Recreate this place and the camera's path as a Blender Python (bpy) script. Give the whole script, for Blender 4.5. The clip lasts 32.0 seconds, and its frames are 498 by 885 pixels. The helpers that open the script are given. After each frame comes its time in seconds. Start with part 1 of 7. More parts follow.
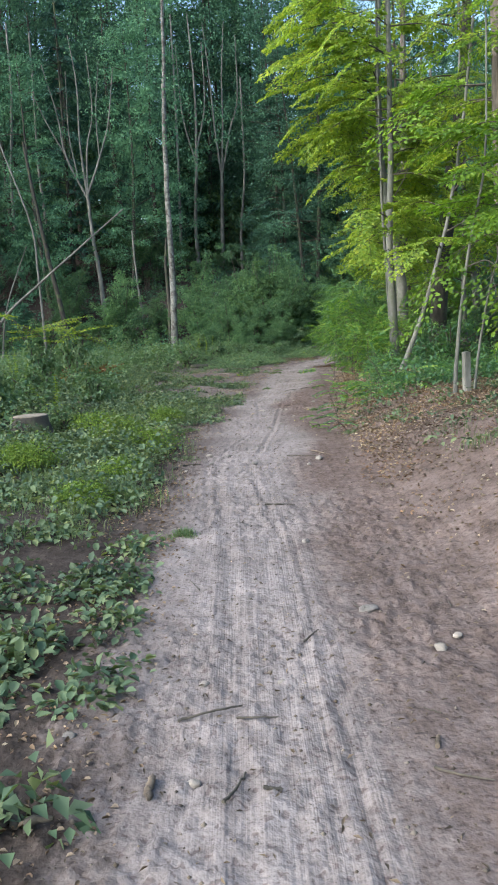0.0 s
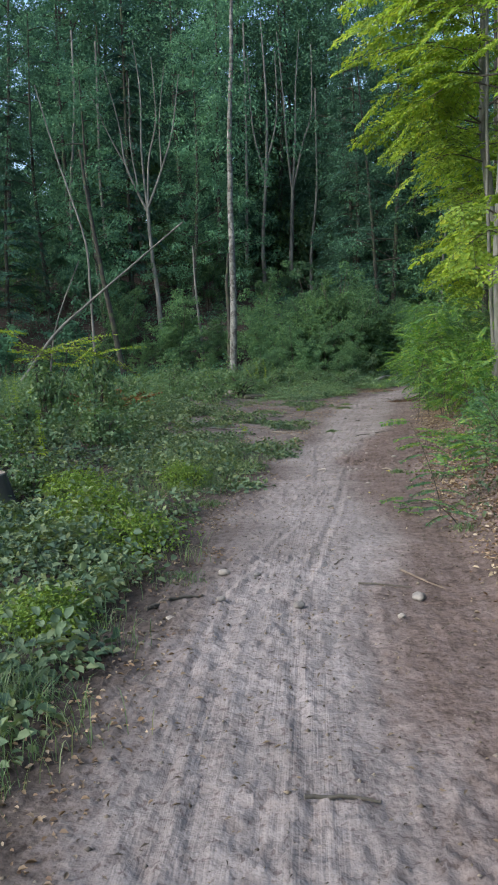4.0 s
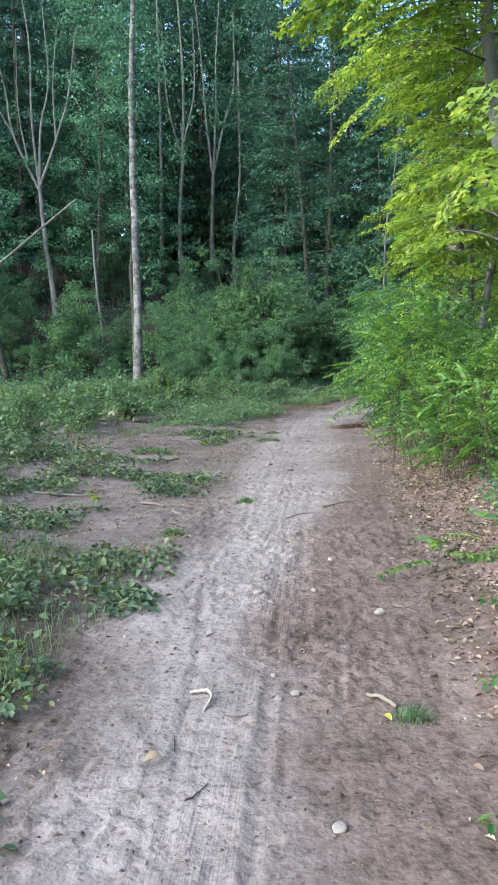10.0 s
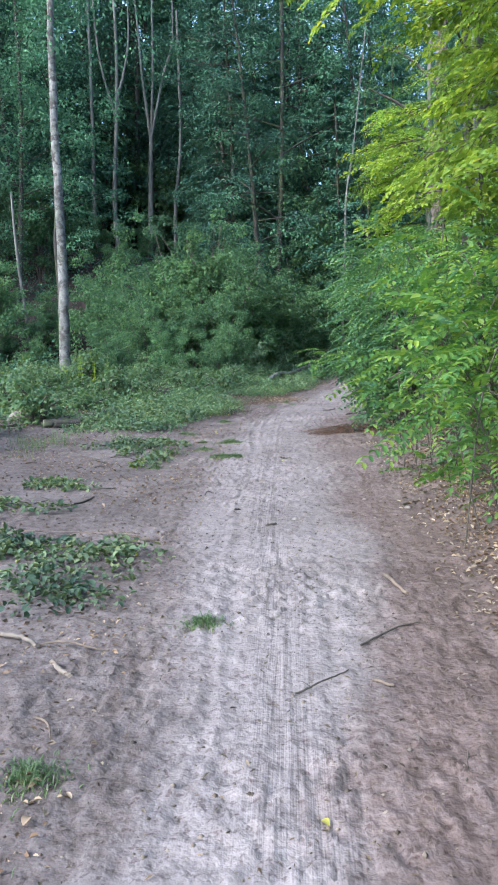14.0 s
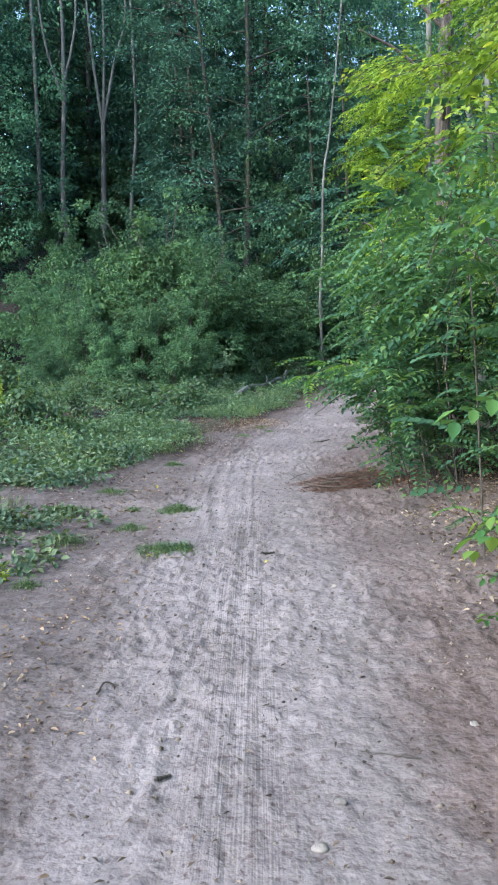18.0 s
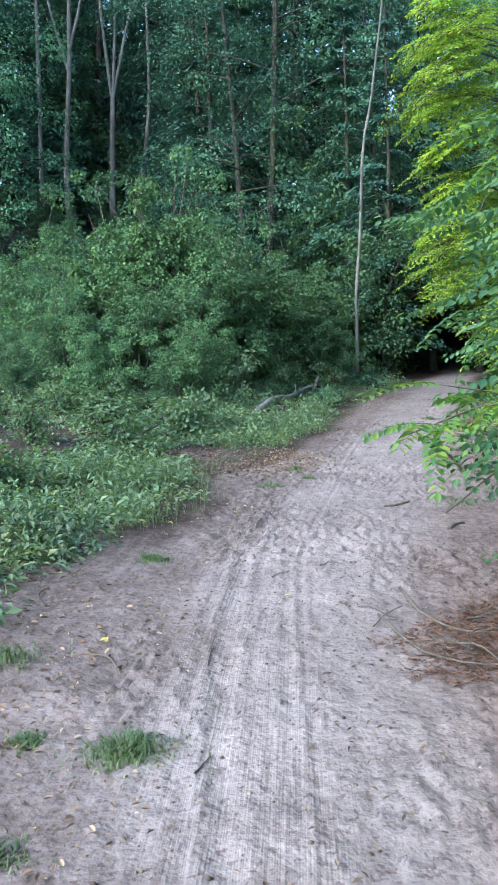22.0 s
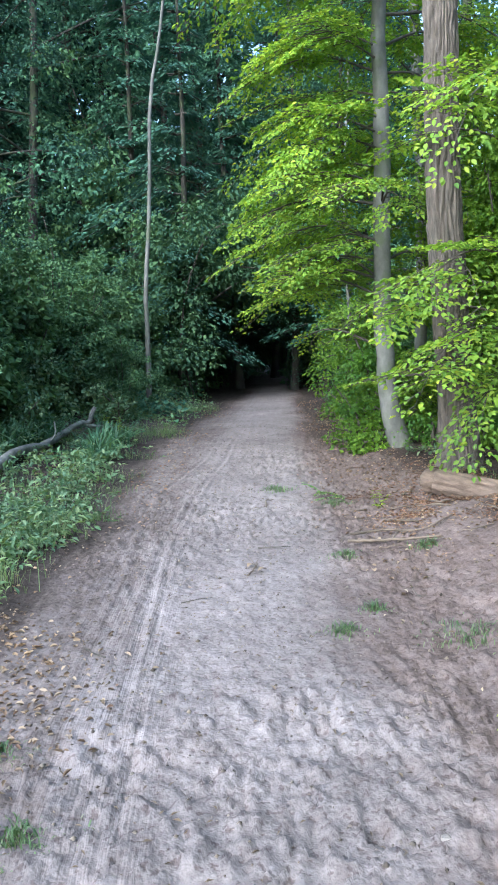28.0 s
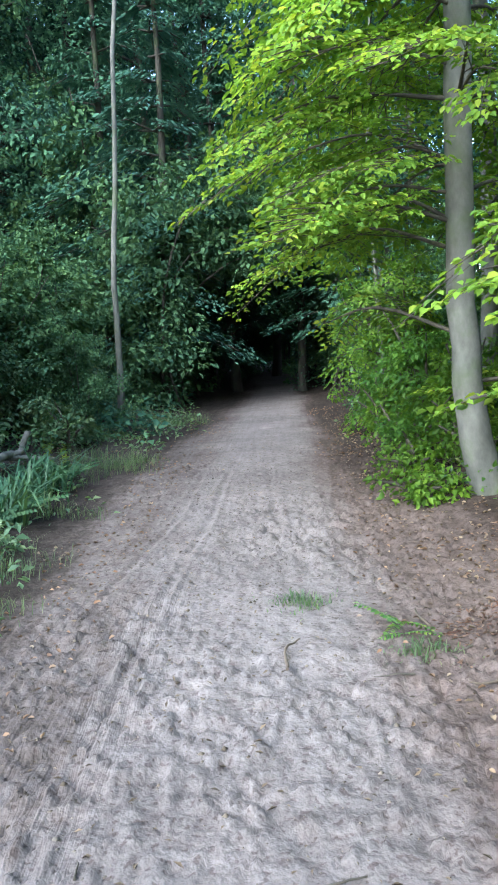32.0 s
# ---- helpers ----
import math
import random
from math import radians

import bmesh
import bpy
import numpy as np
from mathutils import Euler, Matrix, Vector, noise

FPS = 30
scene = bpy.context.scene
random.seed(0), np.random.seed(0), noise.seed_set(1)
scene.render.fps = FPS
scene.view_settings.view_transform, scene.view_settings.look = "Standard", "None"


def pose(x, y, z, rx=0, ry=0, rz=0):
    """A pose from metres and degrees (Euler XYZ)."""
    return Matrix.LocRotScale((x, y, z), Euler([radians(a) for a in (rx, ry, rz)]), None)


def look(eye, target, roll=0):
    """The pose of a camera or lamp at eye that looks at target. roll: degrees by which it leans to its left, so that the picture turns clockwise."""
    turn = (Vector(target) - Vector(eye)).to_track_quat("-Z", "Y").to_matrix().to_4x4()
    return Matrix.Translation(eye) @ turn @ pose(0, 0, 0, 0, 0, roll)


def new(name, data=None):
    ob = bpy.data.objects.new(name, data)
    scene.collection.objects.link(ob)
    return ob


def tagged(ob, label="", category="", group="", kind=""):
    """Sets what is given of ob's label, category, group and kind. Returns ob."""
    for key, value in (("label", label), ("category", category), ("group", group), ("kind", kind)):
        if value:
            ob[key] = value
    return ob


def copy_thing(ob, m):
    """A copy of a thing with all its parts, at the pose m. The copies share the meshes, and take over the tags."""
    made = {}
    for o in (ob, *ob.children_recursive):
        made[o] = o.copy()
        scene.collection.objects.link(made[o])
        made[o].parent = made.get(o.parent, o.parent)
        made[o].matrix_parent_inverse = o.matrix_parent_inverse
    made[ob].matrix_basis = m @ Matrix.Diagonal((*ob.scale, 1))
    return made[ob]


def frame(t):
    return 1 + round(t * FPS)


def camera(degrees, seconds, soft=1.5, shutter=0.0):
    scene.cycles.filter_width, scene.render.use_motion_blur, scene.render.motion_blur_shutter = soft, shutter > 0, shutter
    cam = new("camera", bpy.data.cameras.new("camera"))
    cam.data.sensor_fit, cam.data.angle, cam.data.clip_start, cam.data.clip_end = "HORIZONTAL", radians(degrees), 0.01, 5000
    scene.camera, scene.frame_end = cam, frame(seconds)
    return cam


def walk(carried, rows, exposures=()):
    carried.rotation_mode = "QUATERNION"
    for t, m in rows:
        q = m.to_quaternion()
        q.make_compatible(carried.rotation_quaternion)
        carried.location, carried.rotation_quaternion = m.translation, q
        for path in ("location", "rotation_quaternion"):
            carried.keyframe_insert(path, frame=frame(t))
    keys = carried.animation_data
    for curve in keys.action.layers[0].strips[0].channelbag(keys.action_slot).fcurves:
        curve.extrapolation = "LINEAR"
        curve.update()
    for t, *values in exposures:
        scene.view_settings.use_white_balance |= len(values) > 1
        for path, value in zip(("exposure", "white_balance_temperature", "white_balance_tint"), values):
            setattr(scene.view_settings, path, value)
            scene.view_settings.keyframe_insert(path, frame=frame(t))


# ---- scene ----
cam = camera(33.2, 32.0, soft=1.9, shutter=0.06)
METRES, EYE, TILT, LEAN, TURN = 34.1, 1.5, 0.0, 0.0, 0.0
ROWS = [
    (0.0, 0.0, 0.0, 0.0, -0.49, -7.99, 3.47),
    (0.5, -0.0001, 0.017, -0.0006, -1.1, -8.14, 3.51),
    (1.0, 0.0023, 0.0326, -0.0007, -2.46, -7.92, 4.7),
    (1.5, 0.0034, 0.048, -0.0, -1.3, -7.99, 3.97),
    (2.0, 0.0048, 0.0633, 0.0004, -1.96, -8.32, 3.88),
    (2.5, 0.0058, 0.0777, 0.0009, 0.0, -6.1, 3.33),
    (3.0, 0.0043, 0.0923, -0.0002, 4.42, -6.24, 1.57),
    (3.5, 0.0045, 0.1072, -0.0005, 4.07, -6.0, 2.35),
    (5.5, 0.007, 0.1713, 0.0003, 5.07, -7.13, 1.41),
    (6.0, 0.0086, 0.1886, 0.0003, 2.0, -7.56, 2.68),
    (6.5, 0.0111, 0.2036, 0.0013, -0.13, -7.9, 2.94),
    (7.0, 0.0125, 0.2199, 0.0014, -2.57, -6.16, 3.12),
    (7.5, 0.0145, 0.236, 0.0008, -2.6, -5.18, 3.78),
    (8.0, 0.0139, 0.2519, -0.0001, -2.34, -5.42, 2.38),
    (8.5, 0.0144, 0.2685, 0.0001, -4.83, -5.85, 1.32),
    (9.0, 0.0143, 0.2844, 0.0016, -1.41, -6.03, 1.53),
    (9.5, 0.0125, 0.3021, 0.0012, -0.24, -6.03, 1.95),
    (10.0, 0.014, 0.3183, 0.0011, -0.66, -6.07, 1.88),
    (10.5, 0.0137, 0.3346, 0.0009, -0.89, -6.04, 1.39),
    (11.0, 0.0141, 0.3512, 0.001, -3.23, -6.41, 2.3),
    (11.5, 0.0143, 0.3673, 0.0013, -3.4, -6.62, 2.29),
    (12.0, 0.0131, 0.3829, 0.0011, -6.12, -6.64, 2.06),
    (12.5, 0.0139, 0.3986, 0.0006, -4.98, -7.12, 2.89),
    (13.0, 0.0124, 0.4129, 0.0004, -2.68, -6.89, 2.14),
    (13.5, 0.0124, 0.4286, 0.0007, -4.39, -7.24, 2.21),
    (14.0, 0.0133, 0.4436, 0.0013, -4.54, -7.54, 2.18),
    (14.5, 0.0128, 0.4592, 0.001, -6.6, -7.57, 1.76),
    (16.5, 0.0191, 0.5269, 0.0008, -6.6, -7.35, 2.35),
    (17.0, 0.0206, 0.5437, 0.0003, -7.09, -7.5, 2.07),
    (17.5, 0.0248, 0.5592, -0.0004, -7.64, -7.14, 2.63),
    (18.0, 0.0267, 0.5754, -0.0008, -6.76, -7.16, 2.7),
    (18.5, 0.0306, 0.5923, -0.0005, -8.65, -7.3, 2.87),
    (19.0, 0.0336, 0.6082, 0.0002, -8.55, -7.16, 2.92),
    (19.5, 0.0339, 0.6255, -0.0003, -8.47, -7.63, 3.08),
    (20.0, 0.0359, 0.6409, -0.001, -8.26, -7.38, 3.23),
    (20.5, 0.0364, 0.6563, -0.0013, -6.98, -7.47, 1.78),
    (21.0, 0.0369, 0.6703, -0.0004, -7.25, -7.42, 1.63),
    (21.5, 0.0379, 0.686, -0.0001, -6.85, -7.57, 1.58),
    (22.0, 0.0373, 0.7012, -0.0002, -5.54, -7.25, 1.91),
    (22.5, 0.04, 0.7169, -0.0008, -5.67, -7.47, 2.2),
    (23.0, 0.0423, 0.7317, -0.0007, -5.67, -7.77, 1.69),
    (23.5, 0.045, 0.7474, -0.0002, -5.98, -7.79, 1.57),
    (24.0, 0.0489, 0.7633, 0.0, -6.97, -8.04, 2.4),
    (24.5, 0.0499, 0.7788, -0.001, -6.87, -7.97, 2.18),
    (25.0, 0.0524, 0.7935, -0.0012, -8.32, -7.48, 2.74),
    (25.5, 0.0539, 0.8076, -0.0005, -9.24, -6.87, 2.13),
    (26.0, 0.0571, 0.8231, -0.0003, -18.38, -7.14, 1.26),
    (26.5, 0.0624, 0.8363, -0.0004, -18.88, -7.04, 1.22),
    (28.5, 0.0801, 0.8886, 0.0011, -20.09, -7.11, 1.42),
    (29.0, 0.0861, 0.9016, 0.0007, -19.02, -7.02, 2.05),
    (29.5, 0.091, 0.916, -0.0005, -18.97, -7.04, 2.2),
    (30.0, 0.0969, 0.9294, -0.0011, -19.51, -7.26, 2.77),
    (30.5, 0.1026, 0.9427, -0.0003, -19.34, -7.57, 2.35),
    (31.0, 0.1064, 0.9566, -0.0002, -19.49, -7.46, 2.49),
    (31.5, 0.1108, 0.9701, -0.0007, -19.57, -7.33, 2.79),
    (32.0, 0.1148, 0.9841, -0.0012, -20.05, -7.39, 2.72),
]
walk(cam, [(t, pose(0, 0, EYE, TILT, LEAN, TURN) @ pose(METRES * x, METRES * y, METRES * z, 90 + pitch, roll, yaw)) for t, x, y, z, yaw, pitch, roll in ROWS],
     [(0.0, 1.5, 6250, 3), (1.0, 1.44, 6250, 3), (2.0, 1.6, 6250, 3), (3.0, 1.05, 6250, 5), (5.5, 1.52, 6250, 1), (7.0, 1.72, 6300, 0), (8.0, 1.54, 6350, 0), (9.0, 2.02, 5950, 3), (11.0, 1.77, 5850, 3), (14.0, 1.92, 5600, 7), (17.0, 1.86, 5600, 6), (18.0, 1.83, 5580, 6), (20.0, 1.95, 5550, 6), (23.0, 2.12, 5450, 5), (25.0, 2.14, 5450, 5), (26.0, 2.22, 5600, 5), (29.0, 2.03, 5380, 2), (32.0, 2.14, 5480, 0)])

# ---- light ----
SUN_EL, SUN_AZ = radians(38), radians(238)
world = bpy.data.worlds.new("sky")
scene.world = world
world.use_nodes = True
wn, wl = world.node_tree.nodes, world.node_tree.links
sky = wn.new("ShaderNodeTexSky")
sky.sky_type, sky.sun_disc = "NISHITA", False
sky.sun_elevation, sky.sun_rotation = SUN_EL, SUN_AZ
sky.air_density, sky.dust_density, sky.ozone_density = 1.0, 2.5, 1.0
wl.new(sky.outputs[0], wn["Background"].inputs[0])
wn["Background"].inputs[1].default_value = 0.17
sun = new("sun", bpy.data.lights.new("sun", "SUN"))
sun.data.energy, sun.data.angle, sun.data.color = 1.15, radians(60), (1.0, 0.95, 0.88)
sun_way = Vector((math.sin(SUN_AZ) * math.cos(SUN_EL), math.cos(SUN_AZ) * math.cos(SUN_EL), math.sin(SUN_EL)))
sun.matrix_world = look(sun_way * 80, (0, 0, 0))


# ---- materials ----
def material(name):
    m = bpy.data.materials.new(name)
    m.use_nodes = True
    return m, m.node_tree.nodes, m.node_tree.links, m.node_tree.nodes["Principled BSDF"]


def ramp(n, stops):
    r = n.new("ShaderNodeValToRGB")
    e = r.color_ramp.elements
    while len(e) < len(stops):
        e.new(0.5)
    for k, (p, c) in zip(e, stops):
        k.position, k.color = p, (*c, 1)
    return r


def noise_node(n, l, scale, detail=6, rough=0.6, stretch=None, space="Object"):
    t = n.new("ShaderNodeTexNoise")
    t.inputs["Scale"].default_value, t.inputs["Detail"].default_value, t.inputs["Roughness"].default_value = scale, detail, rough
    co = n.new("ShaderNodeTexCoord")
    if stretch:
        mp = n.new("ShaderNodeMapping")
        mp.inputs["Scale"].default_value = stretch
        l.new(co.outputs[space], mp.inputs[0])
        l.new(mp.outputs[0], t.inputs["Vector"])
    else:
        l.new(co.outputs[space], t.inputs["Vector"])
    return t


def mixed(n, l, a, b, fac, mode="MIX"):
    m = n.new("ShaderNodeMix")
    m.data_type, m.blend_type = "RGBA", mode
    for sock, v in ((m.inputs[0], fac), (m.inputs[6], a), (m.inputs[7], b)):
        if hasattr(v, "is_linked"):
            l.new(v, sock)
        elif isinstance(v, tuple):
            sock.default_value = (*v, 1)
        else:
            sock.default_value = v
    return m.outputs[2]


def maths(n, l, op, a, b=0.0, clamp=False):
    m = n.new("ShaderNodeMath")
    m.operation, m.use_clamp = op, clamp
    for sock, v in ((m.inputs[0], a), (m.inputs[1], b)):
        if hasattr(v, "is_linked"):
            l.new(v, sock)
        else:
            sock.default_value = v
    return m.outputs[0]


def bump(n, l, bs, height, strength, dist, before=None):
    b = n.new("ShaderNodeBump")
    b.inputs["Strength"].default_value, b.inputs["Distance"].default_value = strength, dist
    l.new(height, b.inputs["Height"])
    if before:
        l.new(before, b.inputs["Normal"])
    if bs:
        l.new(b.outputs[0], bs.inputs["Normal"])
    return b.outputs[0]


def leaf_material(name, colours, translucent=0.35, rough=0.5, glow=1.5, blue=0.35, gloss=0.25, vary=0.0):
    """Foliage: each leaf takes its own colour, lets light through and shines a little."""
    m, n, l, bs = material(name)
    g = n.new("ShaderNodeNewGeometry")
    k = len(colours)
    r = ramp(n, [(i / max(1, k - 1), c) for i, c in enumerate(colours)])
    l.new(g.outputs["Random Per Island"], r.inputs[0])
    big = noise_node(n, l, 0.9, 3, 0.6)
    tone = ramp(n, [(0.3, (0.55, 0.6, 0.64)), (0.7, (1.35, 1.28, 1.02))])
    l.new(big.outputs[0], tone.inputs[0])
    col = mixed(n, l, r.outputs[0], tone.outputs[0], 1.0, "MULTIPLY")
    if vary:
        own = ramp(n, [(0.0, (1 - vary, 1 - vary, 1 - 0.9 * vary)), (1.0, (1 + 0.8 * vary, 1 + 0.75 * vary, 1 + 0.4 * vary))])
        l.new(n.new("ShaderNodeObjectInfo").outputs["Random"], own.inputs[0])
        col = mixed(n, l, col, own.outputs[0], 1.0, "MULTIPLY")
    l.new(col, bs.inputs["Base Color"])
    bs.inputs["Roughness"].default_value = rough
    bs.inputs["Specular IOR Level"].default_value = gloss
    tr = n.new("ShaderNodeBsdfTranslucent")
    l.new(mixed(n, l, col, (glow, glow * 0.95, glow * blue), 1.0, "MULTIPLY"), tr.inputs[0])
    mx = n.new("ShaderNodeMixShader")
    mx.inputs[0].default_value = translucent
    l.new(bs.outputs[0], mx.inputs[1])
    l.new(tr.outputs[0], mx.inputs[2])
    l.new(mx.outputs[0], n["Material Output"].inputs[0])
    return m


def bark_material(name, dark, light, scale=9.0, stretch=(1, 1, 0.25), strength=0.6, moss=0.0, spots=None):
    m, n, l, bs = material(name)
    a = noise_node(n, l, scale, 8, 0.7, stretch)
    r = ramp(n, [(0.3, dark), (0.68, light)])
    l.new(a.outputs[0], r.inputs[0])
    b = noise_node(n, l, 1.3, 4, 0.6)
    t = ramp(n, [(0.35, (0.6, 0.62, 0.6)), (0.7, (1.15, 1.12, 1.08))])
    l.new(b.outputs[0], t.inputs[0])
    col = mixed(n, l, r.outputs[0], t.outputs[0], 1.0, "MULTIPLY")
    if moss:
        c = noise_node(n, l, 2.3, 5, 0.65)
        mr = ramp(n, [(0.5, (0, 0, 0)), (0.66, (moss, moss, moss))])
        l.new(c.outputs[0], mr.inputs[0])
        col = mixed(n, l, col, (0.07, 0.1, 0.035), mr.outputs[0])
    if spots:
        s = noise_node(n, l, 3.2, 5, 0.7, (1, 1, 1.3))
        sr = ramp(n, [(0.5, (0, 0, 0)), (0.57, (1, 1, 1))])
        l.new(s.outputs[0], sr.inputs[0])
        col = mixed(n, l, col, spots, sr.outputs[0])
    l.new(col, bs.inputs["Base Color"])
    bs.inputs["Roughness"].default_value = 0.88
    bump(n, l, bs, a.outputs[0], strength, 0.02)
    return m


def ground_material():
    """Pale trodden sand, grey and red-brown soil beside it, dark leaf mould under the plants."""
    m, n, l, bs = material("trodden_ground")
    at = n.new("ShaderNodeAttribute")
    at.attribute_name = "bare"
    red = n.new("ShaderNodeAttribute")
    red.attribute_name = "warm"
    worn = n.new("ShaderNodeAttribute")
    worn.attribute_name = "tread"
    lane = n.new("ShaderNodeAttribute")
    lane.attribute_name = "lane"

    def along(scale, sx, sy, detail=4):
        mp = n.new("ShaderNodeMapping")
        mp.inputs["Scale"].default_value = (sx, sy, 1)
        l.new(lane.outputs["Vector"], mp.inputs[0])
        t = n.new("ShaderNodeTexNoise")
        t.inputs["Scale"].default_value, t.inputs["Detail"].default_value, t.inputs["Roughness"].default_value = scale, detail, 0.62
        l.new(mp.outputs[0], t.inputs["Vector"])
        return t.outputs[0]

    def centred(v, k):
        return maths(n, l, "MULTIPLY", maths(n, l, "SUBTRACT", v, 0.5), k)

    def tint(col, source, stops, amount=1.0):
        r = ramp(n, stops)
        l.new(source, r.inputs[0])
        return mixed(n, l, col, r.outputs[0], amount, "MULTIPLY")

    grain = noise_node(n, l, 85, 4, 0.7).outputs[0]
    fine = noise_node(n, l, 44, 2, 0.5).outputs[0]
    mid = noise_node(n, l, 4.5, 6, 0.62).outputs[0]
    big = noise_node(n, l, 0.8, 4, 0.55).outputs[0]
    streak = along(6.0, 2.2, 0.12)
    groove = along(20.0, 2.0, 0.05, 2)
    lump = noise_node(n, l, 18, 3, 0.55).outputs[0]
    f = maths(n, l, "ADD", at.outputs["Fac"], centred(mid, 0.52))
    # Raised lumps paler, dips darker, so relief shade is partly in the colour.
    f = maths(n, l, "ADD", f, centred(lump, 0.44))
    f = maths(n, l, "ADD", f, centred(fine, 0.3))
    f = maths(n, l, "ADD", f, centred(streak, 0.5))
    hair = along(17.0, 2.0, 0.04, 3)
    f = maths(n, l, "ADD", f, maths(n, l, "MULTIPLY", centred(hair, 0.4), worn.outputs["Fac"]))
    r = ramp(n, [(0.02, (0.034, 0.027, 0.023)), (0.28, (0.075, 0.06, 0.053)), (0.46, (0.132, 0.109, 0.101)), (0.68, (0.185, 0.159, 0.153)), (1.0, (0.25, 0.222, 0.216))])
    l.new(f, r.inputs[0])
    col = mixed(n, l, r.outputs[0], (1.06, 0.86, 0.77), maths(n, l, "MULTIPLY", red.outputs["Fac"], 0.5, True), "MULTIPLY")
    col = tint(col, big, [(0.35, (0.74, 0.73, 0.725)), (0.68, (1.06, 1.06, 1.06))])
    col = tint(col, grain, [(0.32, (0.76, 0.745, 0.735)), (0.48, (1, 1, 1)), (0.68, (1.1, 1.095, 1.09))])
    # Dark soil crumbs; the bump sinks them, so they also colour in pit shade.
    crumb = noise_node(n, l, 32, 2, 0.5).outputs[0]
    col = tint(col, crumb, [(0.6, (1, 1, 1)), (0.65, (0.55, 0.5, 0.49))], 0.8)
    # Shade of small hollows put into the colour; the bump sinks the same spots.
    hollow_shade = noise_node(n, l, 11, 4, 0.6).outputs[0]
    col = tint(col, hollow_shade, [(0.55, (1, 1, 1)), (0.66, (0.66, 0.63, 0.62))], 0.6)
    dry = noise_node(n, l, 2.3, 7, 0.7).outputs[0]
    col = tint(col, dry, [(0.52, (1, 1, 1)), (0.62, (1.2, 1.19, 1.18))])
    l.new(col, bs.inputs["Base Color"])
    bs.inputs["Roughness"].default_value = 0.95
    bs.inputs["Specular IOR Level"].default_value = 0.15
    b1 = bump(n, l, None, maths(n, l, "ADD", maths(n, l, "MULTIPLY", crumb, -1.0), fine), 0.42, 0.018)
    b2 = bump(n, l, None, maths(n, l, "SUBTRACT", lump, hollow_shade), 0.42, 0.026, b1)
    bump(n, l, bs, maths(n, l, "MULTIPLY", groove, worn.outputs["Fac"]), 0.42, 0.025, b2)
    return m


def plain_material(name, dark, light, scale=12, rough=0.9, strength=0.4):
    m, n, l, bs = material(name)
    a = noise_node(n, l, scale, 7, 0.7)
    r = ramp(n, [(0.3, dark), (0.7, light)])
    l.new(a.outputs[0], r.inputs[0])
    oi = n.new("ShaderNodeObjectInfo")
    t = ramp(n, [(0, (0.8, 0.8, 0.8)), (1, (1.2, 1.18, 1.15))])
    l.new(oi.outputs["Random"], t.inputs[0])
    l.new(mixed(n, l, r.outputs[0], t.outputs[0], 1.0, "MULTIPLY"), bs.inputs["Base Color"])
    bs.inputs["Roughness"].default_value = rough
    bump(n, l, bs, a.outputs[0], strength, 0.02)
    return m


GROUND = ground_material()
BEECH_LEAF = leaf_material("beech_leaf", [(0.1, 0.172, 0.044), (0.155, 0.252, 0.054), (0.22, 0.325, 0.062), (0.185, 0.285, 0.058), (0.31, 0.36, 0.062)], 0.48, 0.48, 1.6, 0.42)
BEECH_LIME_LEAF = leaf_material("lime_beech_leaf", [(0.098, 0.19, 0.04), (0.15, 0.272, 0.046), (0.212, 0.345, 0.05), (0.185, 0.3, 0.05), (0.31, 0.38, 0.05)], 0.45, 0.48, 1.6, 0.45)
# Beech leaf for trees farther back, with their shade put into the colour.
BEECH_SHADE_LEAF = leaf_material("shaded_beech_leaf", [(0.069, 0.140, 0.024), (0.112, 0.213, 0.029), (0.169, 0.275, 0.034)], 0.44, 0.5, 1.6, 0.38)
LOCUST_LEAF = leaf_material("locust_leaf", [(0.04, 0.1, 0.066), (0.064, 0.148, 0.088), (0.1, 0.203, 0.103), (0.069, 0.153, 0.1), (0.16, 0.26, 0.092)], 0.42, 0.42, 1.5)
YOUNG_LOCUST_LEAF = leaf_material("young_locust_leaf", [(0.062, 0.155, 0.06), (0.096, 0.208, 0.068), (0.145, 0.265, 0.075), (0.215, 0.31, 0.068)], 0.45, 0.42, 1.5)
BUSH_LEAF = leaf_material("bush_leaf", [(0.06, 0.15, 0.035), (0.09, 0.2, 0.04), (0.13, 0.25, 0.045), (0.08, 0.18, 0.05)], 0.42, 0.42, 1.5)
# Far foliage: the bluish haze over the slope is put into these colours.
FOREST_LEAF = leaf_material("hazed_forest_leaf", [(0.073, 0.163, 0.123), (0.099, 0.213, 0.154), (0.084, 0.184, 0.141), (0.121, 0.242, 0.161)], 0.22, 0.85, 1.3, 0.9, 0.06, 0.45)
CONIFER_LEAF = leaf_material("hazed_conifer_needles", [(0.053, 0.127, 0.113), (0.074, 0.169, 0.143), (0.098, 0.205, 0.161)], 0.14, 0.8, 1.2, 0.9, 0.08, 0.4)
HAZEL_LEAF = leaf_material("hazel_leaf", [(0.053, 0.118, 0.078), (0.084, 0.172, 0.099), (0.134, 0.236, 0.118), (0.067, 0.145, 0.095)], 0.26, 0.65, 1.3, 0.6, 0.12, 0.3)
BRAMBLE_LEAF = leaf_material("bramble_leaf", [(0.050, 0.090, 0.065), (0.076, 0.126, 0.081), (0.106, 0.159, 0.103), (0.142, 0.195, 0.126), (0.170, 0.206, 0.101)], 0.28, 0.6, 1.2)
GRASS_BLADE = leaf_material("grass_blade", [(0.072, 0.127, 0.071), (0.101, 0.168, 0.088), (0.134, 0.201, 0.111), (0.185, 0.211, 0.152)], 0.4, 0.55, 1.2)
